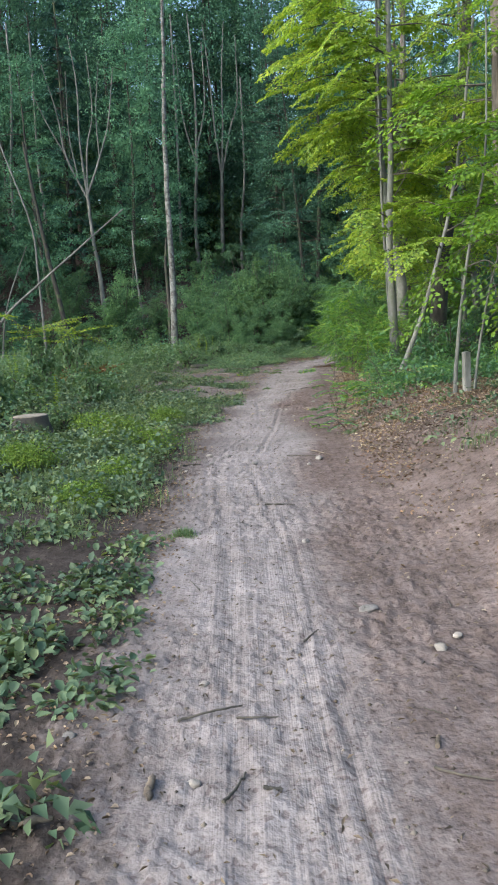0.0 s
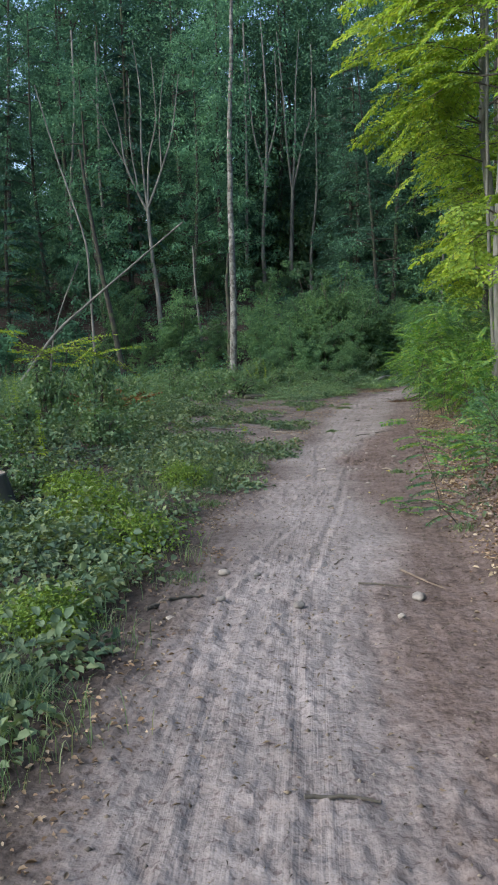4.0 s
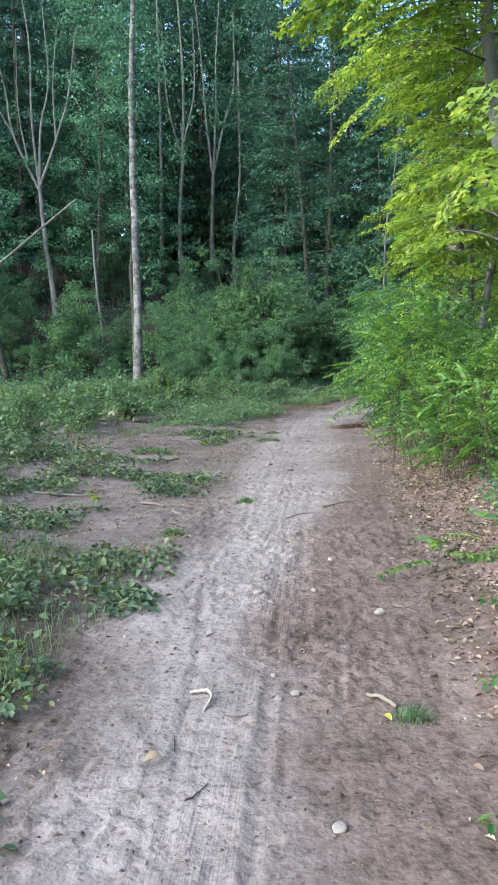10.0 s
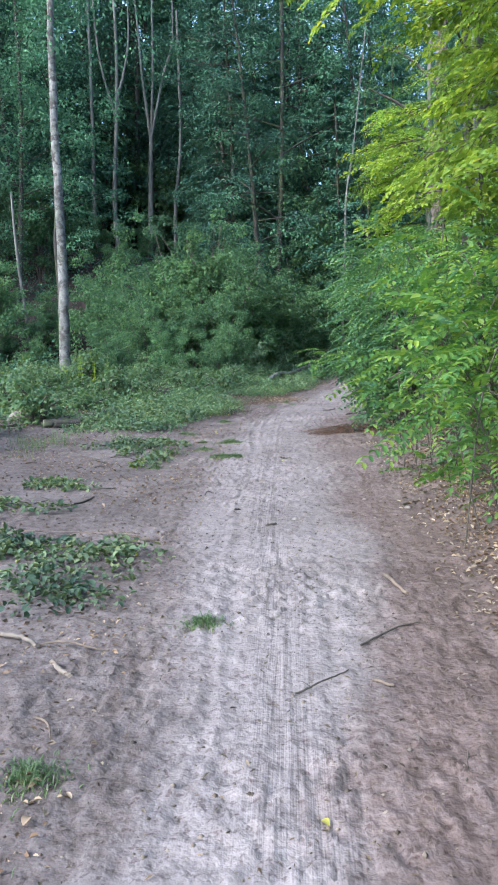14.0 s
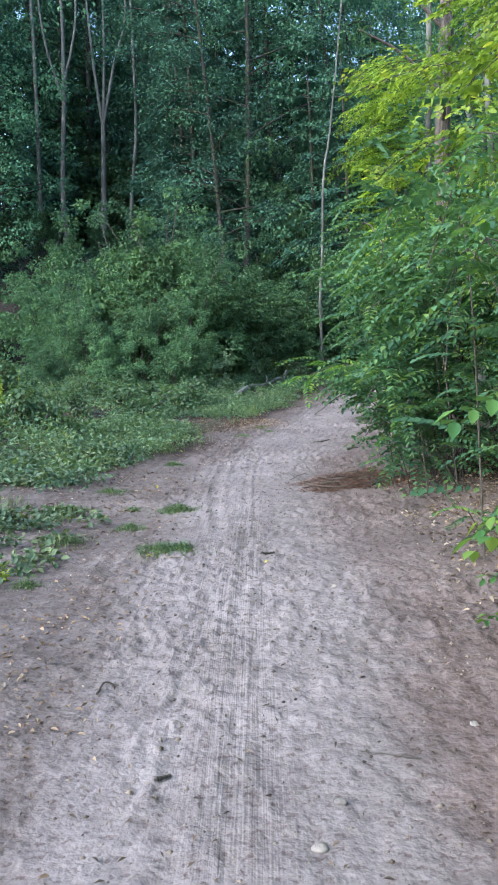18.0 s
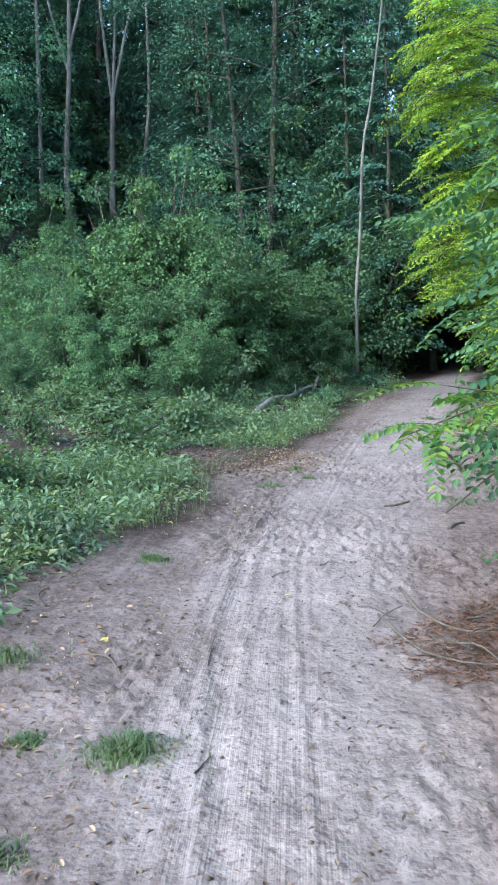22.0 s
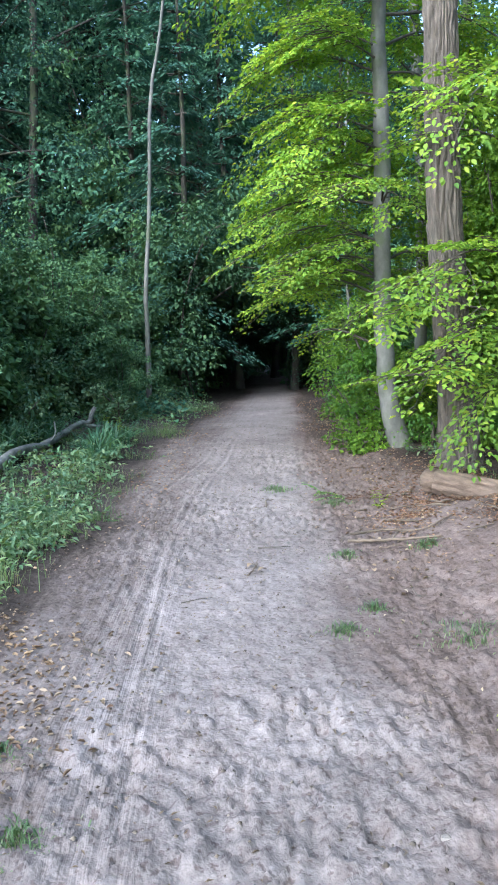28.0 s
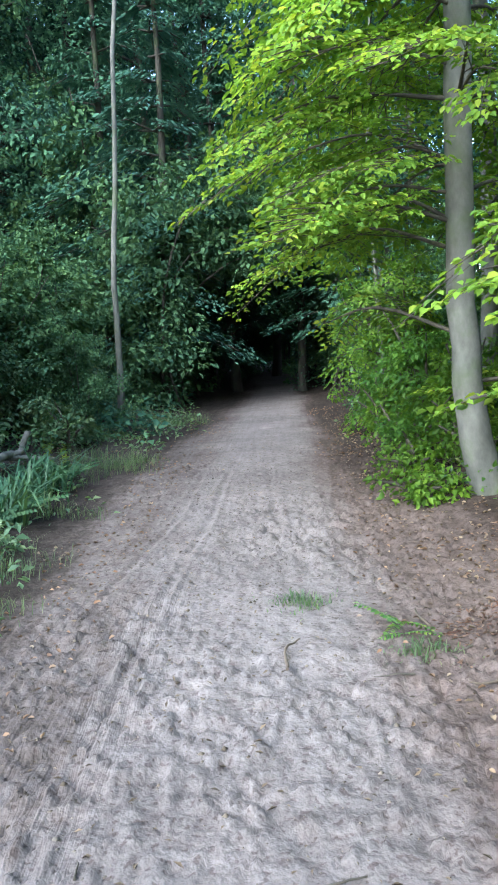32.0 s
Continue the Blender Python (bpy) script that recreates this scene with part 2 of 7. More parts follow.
WEED_LEAF = leaf_material("weed_leaf", [(0.056, 0.115, 0.071), (0.082, 0.156, 0.089), (0.111, 0.189, 0.108), (0.153, 0.216, 0.122), (0.072, 0.142, 0.092)], 0.35, 0.5, 1.3)
DEAD_LEAF = leaf_material("dead_leaf", [(0.09, 0.06, 0.042), (0.15, 0.1, 0.07), (0.22, 0.16, 0.12), (0.33, 0.26, 0.205), (0.12, 0.07, 0.05)], 0.1, 0.7, 1.0)
DUSTY_WEED_LEAF = leaf_material("dusty_weed_leaf", [(0.08, 0.15, 0.1), (0.115, 0.205, 0.13), (0.155, 0.25, 0.155), (0.205, 0.28, 0.17), (0.1, 0.185, 0.13)], 0.35, 0.55, 1.3)
NEEDLE = leaf_material("rust_needles", [(0.09, 0.042, 0.029), (0.165, 0.082, 0.055), (0.26, 0.155, 0.11)], 0.08, 0.8, 1.0)
BEECH_BARK = bark_material("beech_bark", (0.075, 0.075, 0.07), (0.2, 0.2, 0.19), 6.0, (1, 1, 0.5), 0.5, 0.6)
BIRCH_BARK = bark_material("birch_bark", (0.06, 0.06, 0.058), (0.29, 0.29, 0.285), 6.0, (1, 1, 0.8), 0.3, 0.35, (0.06, 0.055, 0.05))
PINE_BARK = bark_material("furrowed_bark", (0.022, 0.019, 0.017), (0.185, 0.155, 0.135), 11.0, (1.9, 1.9, 0.22), 1.0)
DARK_BARK = bark_material("dark_bark", (0.02, 0.019, 0.017), (0.062, 0.056, 0.048), 8.0, (1, 1, 0.3), 0.7, 0.7)
GREY_BARK = bark_material("weathered_bark", (0.075, 0.075, 0.068), (0.225, 0.222, 0.208), 7.0, (1, 1, 0.3), 0.5)
TWIG_BARK = bark_material("twig_bark", (0.035, 0.03, 0.024), (0.11, 0.095, 0.078), 20.0, (1, 1, 1), 0.3)
DEAD_WOOD = bark_material("dead_wood", (0.07, 0.052, 0.04), (0.2, 0.155, 0.12), 10.0, (1, 1, 1), 0.5)
TWIG_CRUMB = leaf_material("bark_crumb", [(0.05, 0.04, 0.032), (0.1, 0.075, 0.055), (0.17, 0.13, 0.1)], 0.02, 0.9, 1.0)
CRUMB = leaf_material("soil_crumb", [(0.05, 0.04, 0.034), (0.09, 0.072, 0.062), (0.14, 0.115, 0.1), (0.2, 0.17, 0.155)], 0.0, 0.95, 1.0)
LOG_WOOD = bark_material("barkless_log", (0.06, 0.04, 0.03), (0.2, 0.145, 0.112), 13.0, (1.6, 0.22, 1.6), 1.0)
YELLOW_WEED = leaf_material("yellow_weed_leaf", [(0.13, 0.23, 0.035), (0.2, 0.3, 0.04), (0.3, 0.36, 0.045)], 0.42, 0.55, 1.4, 0.4)
RUST_FERN = leaf_material("withered_fern", [(0.13, 0.06, 0.03), (0.22, 0.11, 0.055), (0.3, 0.17, 0.09)], 0.2, 0.8, 1.1)
STRAP_LEAF = leaf_material("sedge_blade", [(0.05, 0.12, 0.075), (0.075, 0.16, 0.095), (0.11, 0.2, 0.12)], 0.3, 0.45, 1.2)
ORANGE_LEAF = leaf_material("rusty_leaf", [(0.15, 0.085, 0.06), (0.22, 0.135, 0.095), (0.3, 0.205, 0.155), (0.12, 0.07, 0.052)], 0.12, 0.75, 1.0)
CUT_WOOD = plain_material("weathered_cut_wood", (0.12, 0.1, 0.08), (0.23, 0.195, 0.16), 14)
STONE = plain_material("field_stone", (0.1, 0.09, 0.082), (0.22, 0.2, 0.185), 18, 0.85)
PALE_STONE = plain_material("pale_stone", (0.17, 0.15, 0.132), (0.3, 0.27, 0.24), 16, 0.85)


# ---- mesh helpers ----
rng = np.random.default_rng(7)


def lattice(ix, iy, s):
    h = (ix.astype(np.int64) * 374761393 + iy.astype(np.int64) * 668265263 + s * 974711) & 0xFFFFFFFF
    h = ((h ^ (h >> 13)) * 1274126177) & 0xFFFFFFFF
    return ((h ^ (h >> 16)) & 0xFFFF) / 32767.5 - 1.0


def vnoise(x, y, s=0):
    x, y = np.asarray(x, float), np.asarray(y, float)
    ix, iy = np.floor(x), np.floor(y)
    fx, fy = x - ix, y - iy
    fx, fy = fx * fx * (3 - 2 * fx), fy * fy * (3 - 2 * fy)
    a, b = lattice(ix, iy, s), lattice(ix + 1, iy, s)
    c, d = lattice(ix, iy + 1, s), lattice(ix + 1, iy + 1, s)
    return (a + (b - a) * fx) * (1 - fy) + (c + (d - c) * fx) * fy


def fbm(x, y, octaves=3, s=0):
    return sum(vnoise(x * 2**k, y * 2**k, s + k) * 0.5**k for k in range(octaves))


def smooth(a):
    a = np.clip(a, 0, 1)
    return a * a * (3 - 2 * a)


def unit(v):
    return v / (np.linalg.norm(v, axis=-1, keepdims=True) + 1e-9)


class Geo:
    """Gathers faces from arrays and makes one mesh of them."""

    def __init__(self):
        self.v, self.f, self.count = [], [], 0

    def add(self, verts, faces):
        self.v.append(np.asarray(verts, float))
        self.f.append(np.asarray(faces, np.int64) + self.count)
        self.count += len(verts)

    def mesh(self, name, mat, soft=True):
        me = bpy.data.meshes.new(name)
        v = np.concatenate(self.v)
        loops = np.concatenate([f.ravel() for f in self.f])
        sizes = np.concatenate([np.full(len(f), f.shape[1]) for f in self.f])
        me.vertices.add(len(v))
        me.vertices.foreach_set("co", v.ravel().astype(np.float32))
        me.loops.add(len(loops))
        me.loops.foreach_set("vertex_index", loops.astype(np.int32))
        me.polygons.add(len(sizes))
        me.polygons.foreach_set("loop_start", np.concatenate([[0], np.cumsum(sizes)[:-1]]).astype(np.int32))
        me.polygons.foreach_set("use_smooth", np.full(len(sizes), soft))
        me.update(calc_edges=True)
        me.materials.append(mat)
        return me

    def tube(self, pts, radii, sides=6, wobble=0.0, cap=False):
        pts, radii = np.asarray(pts, float), np.asarray(radii, float)
        k = len(pts)
        way = unit(np.gradient(pts, axis=0))
        ref = np.array([1.0, 0, 0]) if abs(way[:, 0]).mean() < 0.7 else np.array([0, 1.0, 0])
        a = unit(np.cross(way, ref))
        b = np.cross(way, a)
        ang = np.arange(sides) / sides * 2 * np.pi
        rr = radii[:, None] * (1 + wobble * (rng.random((k, sides)) - 0.5))
        v = pts[:, None] + rr[..., None] * (np.cos(ang)[None, :, None] * a[:, None] + np.sin(ang)[None, :, None] * b[:, None])
        i = np.arange(k - 1)[:, None] * sides
        j, jn = np.arange(sides), (np.arange(sides) + 1) % sides
        f = np.stack([i + j, i + jn, i + sides + jn, i + sides + j], -1).reshape(-1, 4)
        self.add(v.reshape(-1, 3), f)
        if cap:
            for ring, centre in ((0, pts[0]), (k - 1, pts[-1])):
                vv = np.concatenate([v[ring], centre[None]])
                t = np.stack([j, jn, np.full(sides, sides)], -1)
                self.add(vv, t if ring else t[:, ::-1])

    def leaves(self, p, tip, normal, length, width, fine=True, fold=0.3):
        """Ovals folded along the midrib: four faces' worth each if fine, else two."""
        p, tip = np.asarray(p, float), unit(np.asarray(tip, float))
        side = unit(np.cross(normal, tip))
        normal = np.cross(tip, side)
        n = len(p)
        length, width = np.broadcast_to(length, n)[:, None], np.broadcast_to(width, n)[:, None]
        end = p + tip * length - normal * length * 0.12
        up = normal * width * fold
        if fine:
            l1, l2 = p + tip * length * 0.28 - side * width * 0.42 + up, p + tip * length * 0.66 - side * width * 0.45 + up * 0.9
            r1, r2 = p + tip * length * 0.28 + side * width * 0.42 + up, p + tip * length * 0.66 + side * width * 0.45 + up * 0.9
            v = np.stack([p, l1, l2, end, r2, r1], 1).reshape(-1, 3)
            base = np.arange(n)[:, None] * 6
            f = np.concatenate([base + [0, 3, 2, 1], base + [0, 5, 4, 3]])
        else:
            m = p + tip * length * 0.45
            v = np.stack([p, m - side * width * 0.5 + up, end, m + side * width * 0.5 + up], 1).reshape(-1, 3)
            base = np.arange(n)[:, None] * 4
            f = np.concatenate([base + [0, 2, 1], base + [0, 3, 2]])
        self.add(v, f)


def blades(g, p, r, length, lean, width):
    """Grass: each blade a thin strip that bends over towards its tip."""
    n = len(p)
    a = r.uniform(0, 2 * np.pi, n)
    way = np.stack([np.cos(a), np.sin(a), 0 * a], 1)
    side = np.stack([-np.sin(a), np.cos(a), 0 * a], 1) * (width * r.uniform(0.6, 1.2, n))[:, None] * 0.5
    up = np.array([0, 0, 1.0])
    ln, k = length[:, None], (lean * r.uniform(0.3, 1.3, n))[:, None]
    m = p + up * ln * 0.5 + way * ln * 0.22 * k
    q = p + up * ln * (0.8 - 0.1 * k) + way * ln * 0.55 * k
    e = p + up * ln * (0.95 - 0.35 * k) + way * ln * 0.95 * k
    v = np.stack([p - side, p + side, m + side, m - side, q + side * 0.75, q - side * 0.75, e], 1).reshape(-1, 3)
    b = np.arange(n)[:, None] * 7
    g.add(v, np.concatenate([b + [0, 1, 2], b + [0, 2, 3], b + [3, 2, 4], b + [3, 4, 5], b + [5, 4, 6]]))


def part(name, me, parent, label=""):
    ob = new(name, me)
    ob.parent = parent
    return tagged(ob, label) if label else ob


def thing(name, place, label, category, group="", kind=""):
    e = new(name)
    e.location = place
    e.empty_display_size = 0.2
    return tagged(e, label, category, group, kind)


def solid(name, me, place, label, category, group="", kind="", rz=0.0):
    ob = new(name, me)
    ob.location, ob.rotation_euler = place, (0, 0, rz)
    return tagged(ob, label, category, group, kind)


def curve_points(ctrl, n):
    """A smooth line through control points, n points long."""
    ctrl = np.asarray(ctrl, float)
    if len(ctrl) < 3:
        t = np.linspace(0, 1, n)[:, None]
        return ctrl[0] * (1 - t) + ctrl[-1] * t
    p = np.concatenate([[2 * ctrl[0] - ctrl[1]], ctrl, [2 * ctrl[-1] - ctrl[-2]]])
    s = np.linspace(0, len(ctrl) - 1 - 1e-6, n)
    i = s.astype(int)
    t = (s - i)[:, None]
    a, b, c, d = p[i], p[i + 1], p[i + 2], p[i + 3]
    return 0.5 * (2 * b + (c - a) * t + (2 * a - 5 * b + 4 * c - d) * t**2 + (3 * b - a - 3 * c + d) * t**3)


# ---- the lie of the land ----
_PY = np.array([-60, 0, 5, 10, 15, 20, 25, 30, 35, 40, 45, 50, 60, 140.0])
_PX = np.array([-1, 0.2, 0.2, 0.2, 0.5, 1.15, 1.8, 2.6, 4.2, 6.2, 8.3, 10.4, 14.5, 46.0])
_TY = np.arange(-60, 140, 0.25)
_TX = np.convolve(np.pad(np.interp(_TY, _PY, _PX), 10, mode="edge"), np.ones(21) / 21, "valid")


def path_x(y):
    return np.interp(y, _TY, _TX)


def half_width(y):
    return np.interp(y, [0, 10, 20, 27, 31, 36, 41, 47, 60], [0.82, 0.85, 0.92, 1.1, 1.12, 1.0, 0.92, 0.75, 0.7])


def land(x, y):
    """Height of the ground without the fine relief."""
    x, y = np.asarray(x, float), np.asarray(y, float)
    u = x - path_x(y)
    bank = np.interp(y, [0, 10, 20, 28, 36, 45, 60], [0.45, 0.52, 0.46, 0.22, 0.2, 0.2, 0.2]) * smooth((u - half_width(y) * 0.95) / 1.7)
    left = np.interp(y, [0, 12, 22, 44, 60], [0.1, 0.15, 0.25, 0.42, 0.4]) * smooth((-u - 1.1) / 5.0)
    away = (x - 9.3) * -0.93 + (y - 47.5) * 0.37 - 3.0
    d = np.minimum(y - 46.5, away)
    d = np.maximum(d, 0)
    hill = 0.4 * d * smooth(d / 8.0)
    hill = np.where(hill > 14, 14 + (hill - 14) * 0.05, hill)
    hill = np.minimum(hill, 18)
    lump = 0.05 * fbm(x * 0.6, y * 0.6, 3, 3) * smooth((abs(u) - 0.8) / 1.5)
    return bank + left + hill + lump


TRACKS = (([2, 6, 9, 10.5, 11.7, 15, 17, 19.9, 23, 25.7, 29.2, 31.7, 34, 36, 40], [0.05, 0.0, -0.2, -0.05, 0.1, 0.1, -0.04, -0.23, -0.35, -0.4, -0.5, -0.4, -0.48, -0.55, -0.3]),
          ([2, 9, 11.6, 13, 17, 18.2, 20, 22.7, 25.8, 28, 29.5, 32, 35, 37, 40], [-0.3, -0.6, -0.2, -0.12, -0.47, -0.4, -0.51, -0.6, -0.62, -0.85, -0.9, -0.75, -0.7, -0.85, -0.6]))


def track(y, k):
    return np.interp(y, *TRACKS[k]) + 0.03 * vnoise(y * 0.6, y * 0 + k * 3.1, 33)


def treads(x, y):
    """How clearly bicycle tyres have marked the sand."""
    u = x - path_x(y)
    fade = smooth(0.65 + 0.8 * vnoise(y * 0.3, y * 0, 39))
    a, b = (u - track(y, 0)) / 0.17, (u - track(y, 1)) / 0.24
    return np.clip(fade * np.exp(-a * a) + 0.9 * np.exp(-b * b) * smooth(0.6 + 0.8 * vnoise(y * 0.25, y * 0 + 9.0, 40)), 0, 1)


def relief(x, y):
    """Ruts, footprints, creases and crumbs on and beside the path."""
    u = x - path_x(y)
    near = smooth((3.0 - abs(u)) / 1.3) * smooth((44.5 - y) / 3)
    loose = smooth((y - 26) / 5)
    rough = smooth(0.45 + 0.1 * loose + 1.1 * vnoise(x * 1.1, y * 0.8, 19))
    wx, wy = x + 0.07 * vnoise(x * 4.0, y * 4.0, 23), y + 0.07 * vnoise(x * 4.0, y * 4.0, 25)
    h = 0.005 * fbm(x * 17, y * 11, 2, 11) + 0.005 * fbm(x * 2.6, y * 2.0, 2, 15)
    crease = fbm(wx * 6.5, wy * 5.0, 2, 27)
    h = h - (0.012 + 0.005 * loose) * (0.1 + 0.9 * rough) * np.exp(-((crease / 0.09) ** 2)) + 0.005 * rough * abs(crease)
    clods = fbm(wx * 29, wy * 24, 2, 13)
    h = h + (0.016 + 0.004 * loose) * (0.3 + 0.65 * rough) * smooth((clods - 0.25) / 0.25)
    steps = vnoise(wx * 9.0, wy * 6.5, 21)
    h = h - (0.008 + 0.006 * smooth((y - 24) / 4)) * (0.2 + 0.8 * rough) * smooth((steps - 0.32) / 0.18)
    for k, (o, w, depth) in enumerate(((-0.02, 0.03, 0.012), (0.05, 0.045, 0.011), (0.06, 0.02, 0.01), (-0.07, 0.025, 0.009), (0.2, 0.035, 0.008))):
        o = o + (track(y, k % 2) if k < 4 else 0.2 * vnoise(y * 0.16, y * 0 + k * 7.3, 31))
        fade = smooth((0.75 if k < 4 else 0.4) + 0.9 * vnoise(y * 0.25, y * 0 + k * 5.7, 37))
        s = (u - o) / w
        tread = 1 + 0.4 * np.sin(y * 2 * np.pi / 0.12 + 2 * s)
        h = h - 0.7 * depth * fade * np.exp(-s * s) * tread + depth * 0.4 * fade * np.exp(-((abs(s) - 1.8) ** 2) * 2)
    return h * near


def ground_z(x, y):
    return land(x, y) + relief(np.asarray(x, float), np.asarray(y, float))


def on_ground(x, y, lift=0.0):
    return np.array([x, y, float(ground_z(x, y)) + lift])


EDGE_Y = [0, 3.7, 5.3, 7, 9, 11, 12, 15, 16.8, 18.5, 22, 25, 27, 28, 29, 30, 31.3, 33, 34, 36, 38, 40, 43.5, 47, 50]
EDGE_LEFT = [1.05, 1.0, 1.1, 1.0, 1.1, 1.08, 1.15, 1.1, 1.2, 2.7, 3.1, 3.0, 2.5, 1.9, 1.85, 1.75, 1.38, 1.85, 1.3, 1.2, 1.25, 1.5, 1.35, 1.1, 0.9]
RIGHT_BARE_Y, RIGHT_BARE = [0, 6, 11, 15, 20, 27, 31, 36, 40, 46], [1.5, 0.6, 0.1, 0.15, 0.5, 0.4, 0.6, 1.3, 0.35, 0.1]
RIGHT_SOIL = [2.2, 2.2, 2.0, 1.6, 1.2, 0.8, 0.8, 1.5, 0.5, 0.1]
LANE_Y = [0, 6, 8, 12, 13.4, 15.8, 17.8, 19, 20, 22, 24.5, 26.5, 28, 29.2, 31.4, 35, 40, 50]
LANE_LEFT = [0.76, 0.74, 0.73, 0.66, 0.56, 0.72, 0.74, 0.7, 0.76, 0.85, 0.98, 1.0, 1.05, 1.0, 0.7, 0.52, 0.6, 0.6]
LANE_RIGHT = [0.12, 0.16, 0.3, 0.38, 0.08, 0.0, 0.05, 0.42, 0.45, 0.34, 0.38, 0.15, 0.15, 0.4, 0.6, 0.8, 0.72, 0.6]


def notch(x, y):
    """1 on a patch of bare, leaf-strewn soil that cuts into the weeds."""
    return smooth(1.5 - ((x - 2.15) / 1.0) ** 2 - ((y - 33.8) / 1.15) ** 2 + 0.5 * vnoise(x * 2.2, y * 2.2, 66))


def edge_left(y):
    return np.interp(y, EDGE_Y, EDGE_LEFT)


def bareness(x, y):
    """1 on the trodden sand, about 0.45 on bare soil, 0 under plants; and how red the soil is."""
    u = x - path_x(y) + 0.16 * fbm(x * 1.4, y * 0.9, 3, 41)
    w = half_width(y)
    over = u - np.interp(y, LANE_Y, LANE_RIGHT)
    sand = smooth((u + np.interp(y, LANE_Y, LANE_LEFT)) / 0.45 + 0.5) * smooth(0.5 - over / 0.55)
    soil = np.where(u < 0, smooth((edge_left(y) + u) / 0.5 + 0.4), smooth((w + np.interp(y, RIGHT_BARE_Y, RIGHT_SOIL) - u) / 0.7 + 0.3))
    soil = np.where(u < -1.0, np.maximum(soil, 0.85 * smooth((u + 6.5) / 1.5) * smooth((y - 16) / 2) * smooth((31 - y) / 2)), soil)
    soil = np.maximum(soil, 0.36 * notch(x, y))
    warm = smooth(over / 0.5 + 0.35) * np.interp(y, [0, 4, 8, 20, 25, 32, 34, 40, 48], [0.55, 0.7, 1.0, 1.0, 0.45, 0.4, 0.8, 0.8, 0.3])
    soil = soil * np.where(u < 0, np.interp(y, [0, 14, 18], [0.35, 0.36, 0.4]), np.interp(y, [0, 6, 9, 22, 26, 30], [0.45, 0.38, 0.33, 0.4, 0.44, 0.37]))
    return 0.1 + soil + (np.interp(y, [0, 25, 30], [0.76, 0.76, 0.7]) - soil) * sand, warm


# ---- ground ----
def spread(lo, hi, step, far_lo, far_hi, grow):
    mid = list(np.arange(lo, hi, step))
    up, down, s = [hi], [lo], step
    while up[-1] < far_hi:
        s *= grow
        up.append(up[-1] + s)
    s = step
    while down[-1] > far_lo:
        s *= grow
        down.append(down[-1] - s)
    return np.array(down[:0:-1] + mid + up)


def build_ground():
    us = spread(-1.25, 1.45, 0.018, -900, 900, 1.17)
    ys = spread(1.6, 43.0, 0.029, -700, 1300, 1.15)
    Y, U = np.meshgrid(ys, us, indexing="ij")
    X = path_x(Y) + U
    Z = ground_z(X, Y)
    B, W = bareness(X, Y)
    lim = 0.95
    cols = np.arange(len(us) - 1)
    ux = (us[:-1] + us[1:]) / 2
    for name, pick, label in (("path", abs(ux) < lim, "pale trodden sandy footpath with bicycle ruts and footprints"), ("ground", abs(ux) >= lim, "brown woodland soil with leaf mould beside the path")):
        c = cols[pick]
        i = np.arange(len(ys) - 1)[:, None] * len(us)
        f = np.stack([i + c, i + c + 1, i + len(us) + c + 1, i + len(us) + c], -1).reshape(-1, 4)
        used = np.unique(f)
        remap = np.zeros(len(us) * len(ys), np.int64)
        remap[used] = np.arange(len(used))
        g = Geo()
        g.add(np.stack([X, Y, Z], -1).reshape(-1, 3)[used], remap[f])
        me = g.mesh(name, GROUND)
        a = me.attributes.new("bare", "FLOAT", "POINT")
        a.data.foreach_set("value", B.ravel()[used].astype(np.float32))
        a = me.attributes.new("warm", "FLOAT", "POINT")
        a.data.foreach_set("value", W.ravel()[used].astype(np.float32))
        a = me.attributes.new("tread", "FLOAT", "POINT")
        a.data.foreach_set("value", treads(X, Y).ravel()[used].astype(np.float32))
        a = me.attributes.new("lane", "FLOAT_VECTOR", "POINT")
        a.data.foreach_set("vector", np.stack([U, Y, 0 * U], -1).reshape(-1, 3)[used].ravel().astype(np.float32))
        tagged(new(name, me), label, name, kind="structure")


build_ground()


# ---- plants: how each kind is grown ----
def spray_template(seed, size=1.2):
    """A flat beech spray: alternate twigs with alternate leaves. Places, tips and lengths in its own plane."""
    r = np.random.default_rng(seed)
    p, t, ln, wood = [], [], [], [((0, 0), (size, 0))]
    s, side = 0.12 * size, 1
    while s < size:
        tl = size * (0.5 - 0.33 * abs(s / size - 0.35)) * r.uniform(0.75, 1.1) * (1 - 0.55 * s / size)
        a = side * radians(r.uniform(38, 58))
        d = np.array([math.cos(a), math.sin(a)])
        o = np.array([s, 0.0])
        wood.append((o, o + d * tl))
        q, k = 0.03, 1
        while q < tl:
            b = a + k * radians(r.uniform(35, 60))
            p.append(o + d * q)
            t.append((math.cos(b), math.sin(b)))
            ln.append(r.uniform(0.06, 0.085))
            q, k = q + r.uniform(0.035, 0.05), -k
        p.append(o + d * tl)
        t.append(d)
        ln.append(0.08)
        s, side = s + r.uniform(0.06, 0.085) * size / 1.2, -side
    p.append((size, 0))
    t.append((1, 0))
    ln.append(0.08)
    return np.array(p), np.array(t), np.array(ln), wood


SPRAYS = [spray_template(100 + k, s) for k, s in enumerate((1.0, 1.2, 0.8, 1.35))]


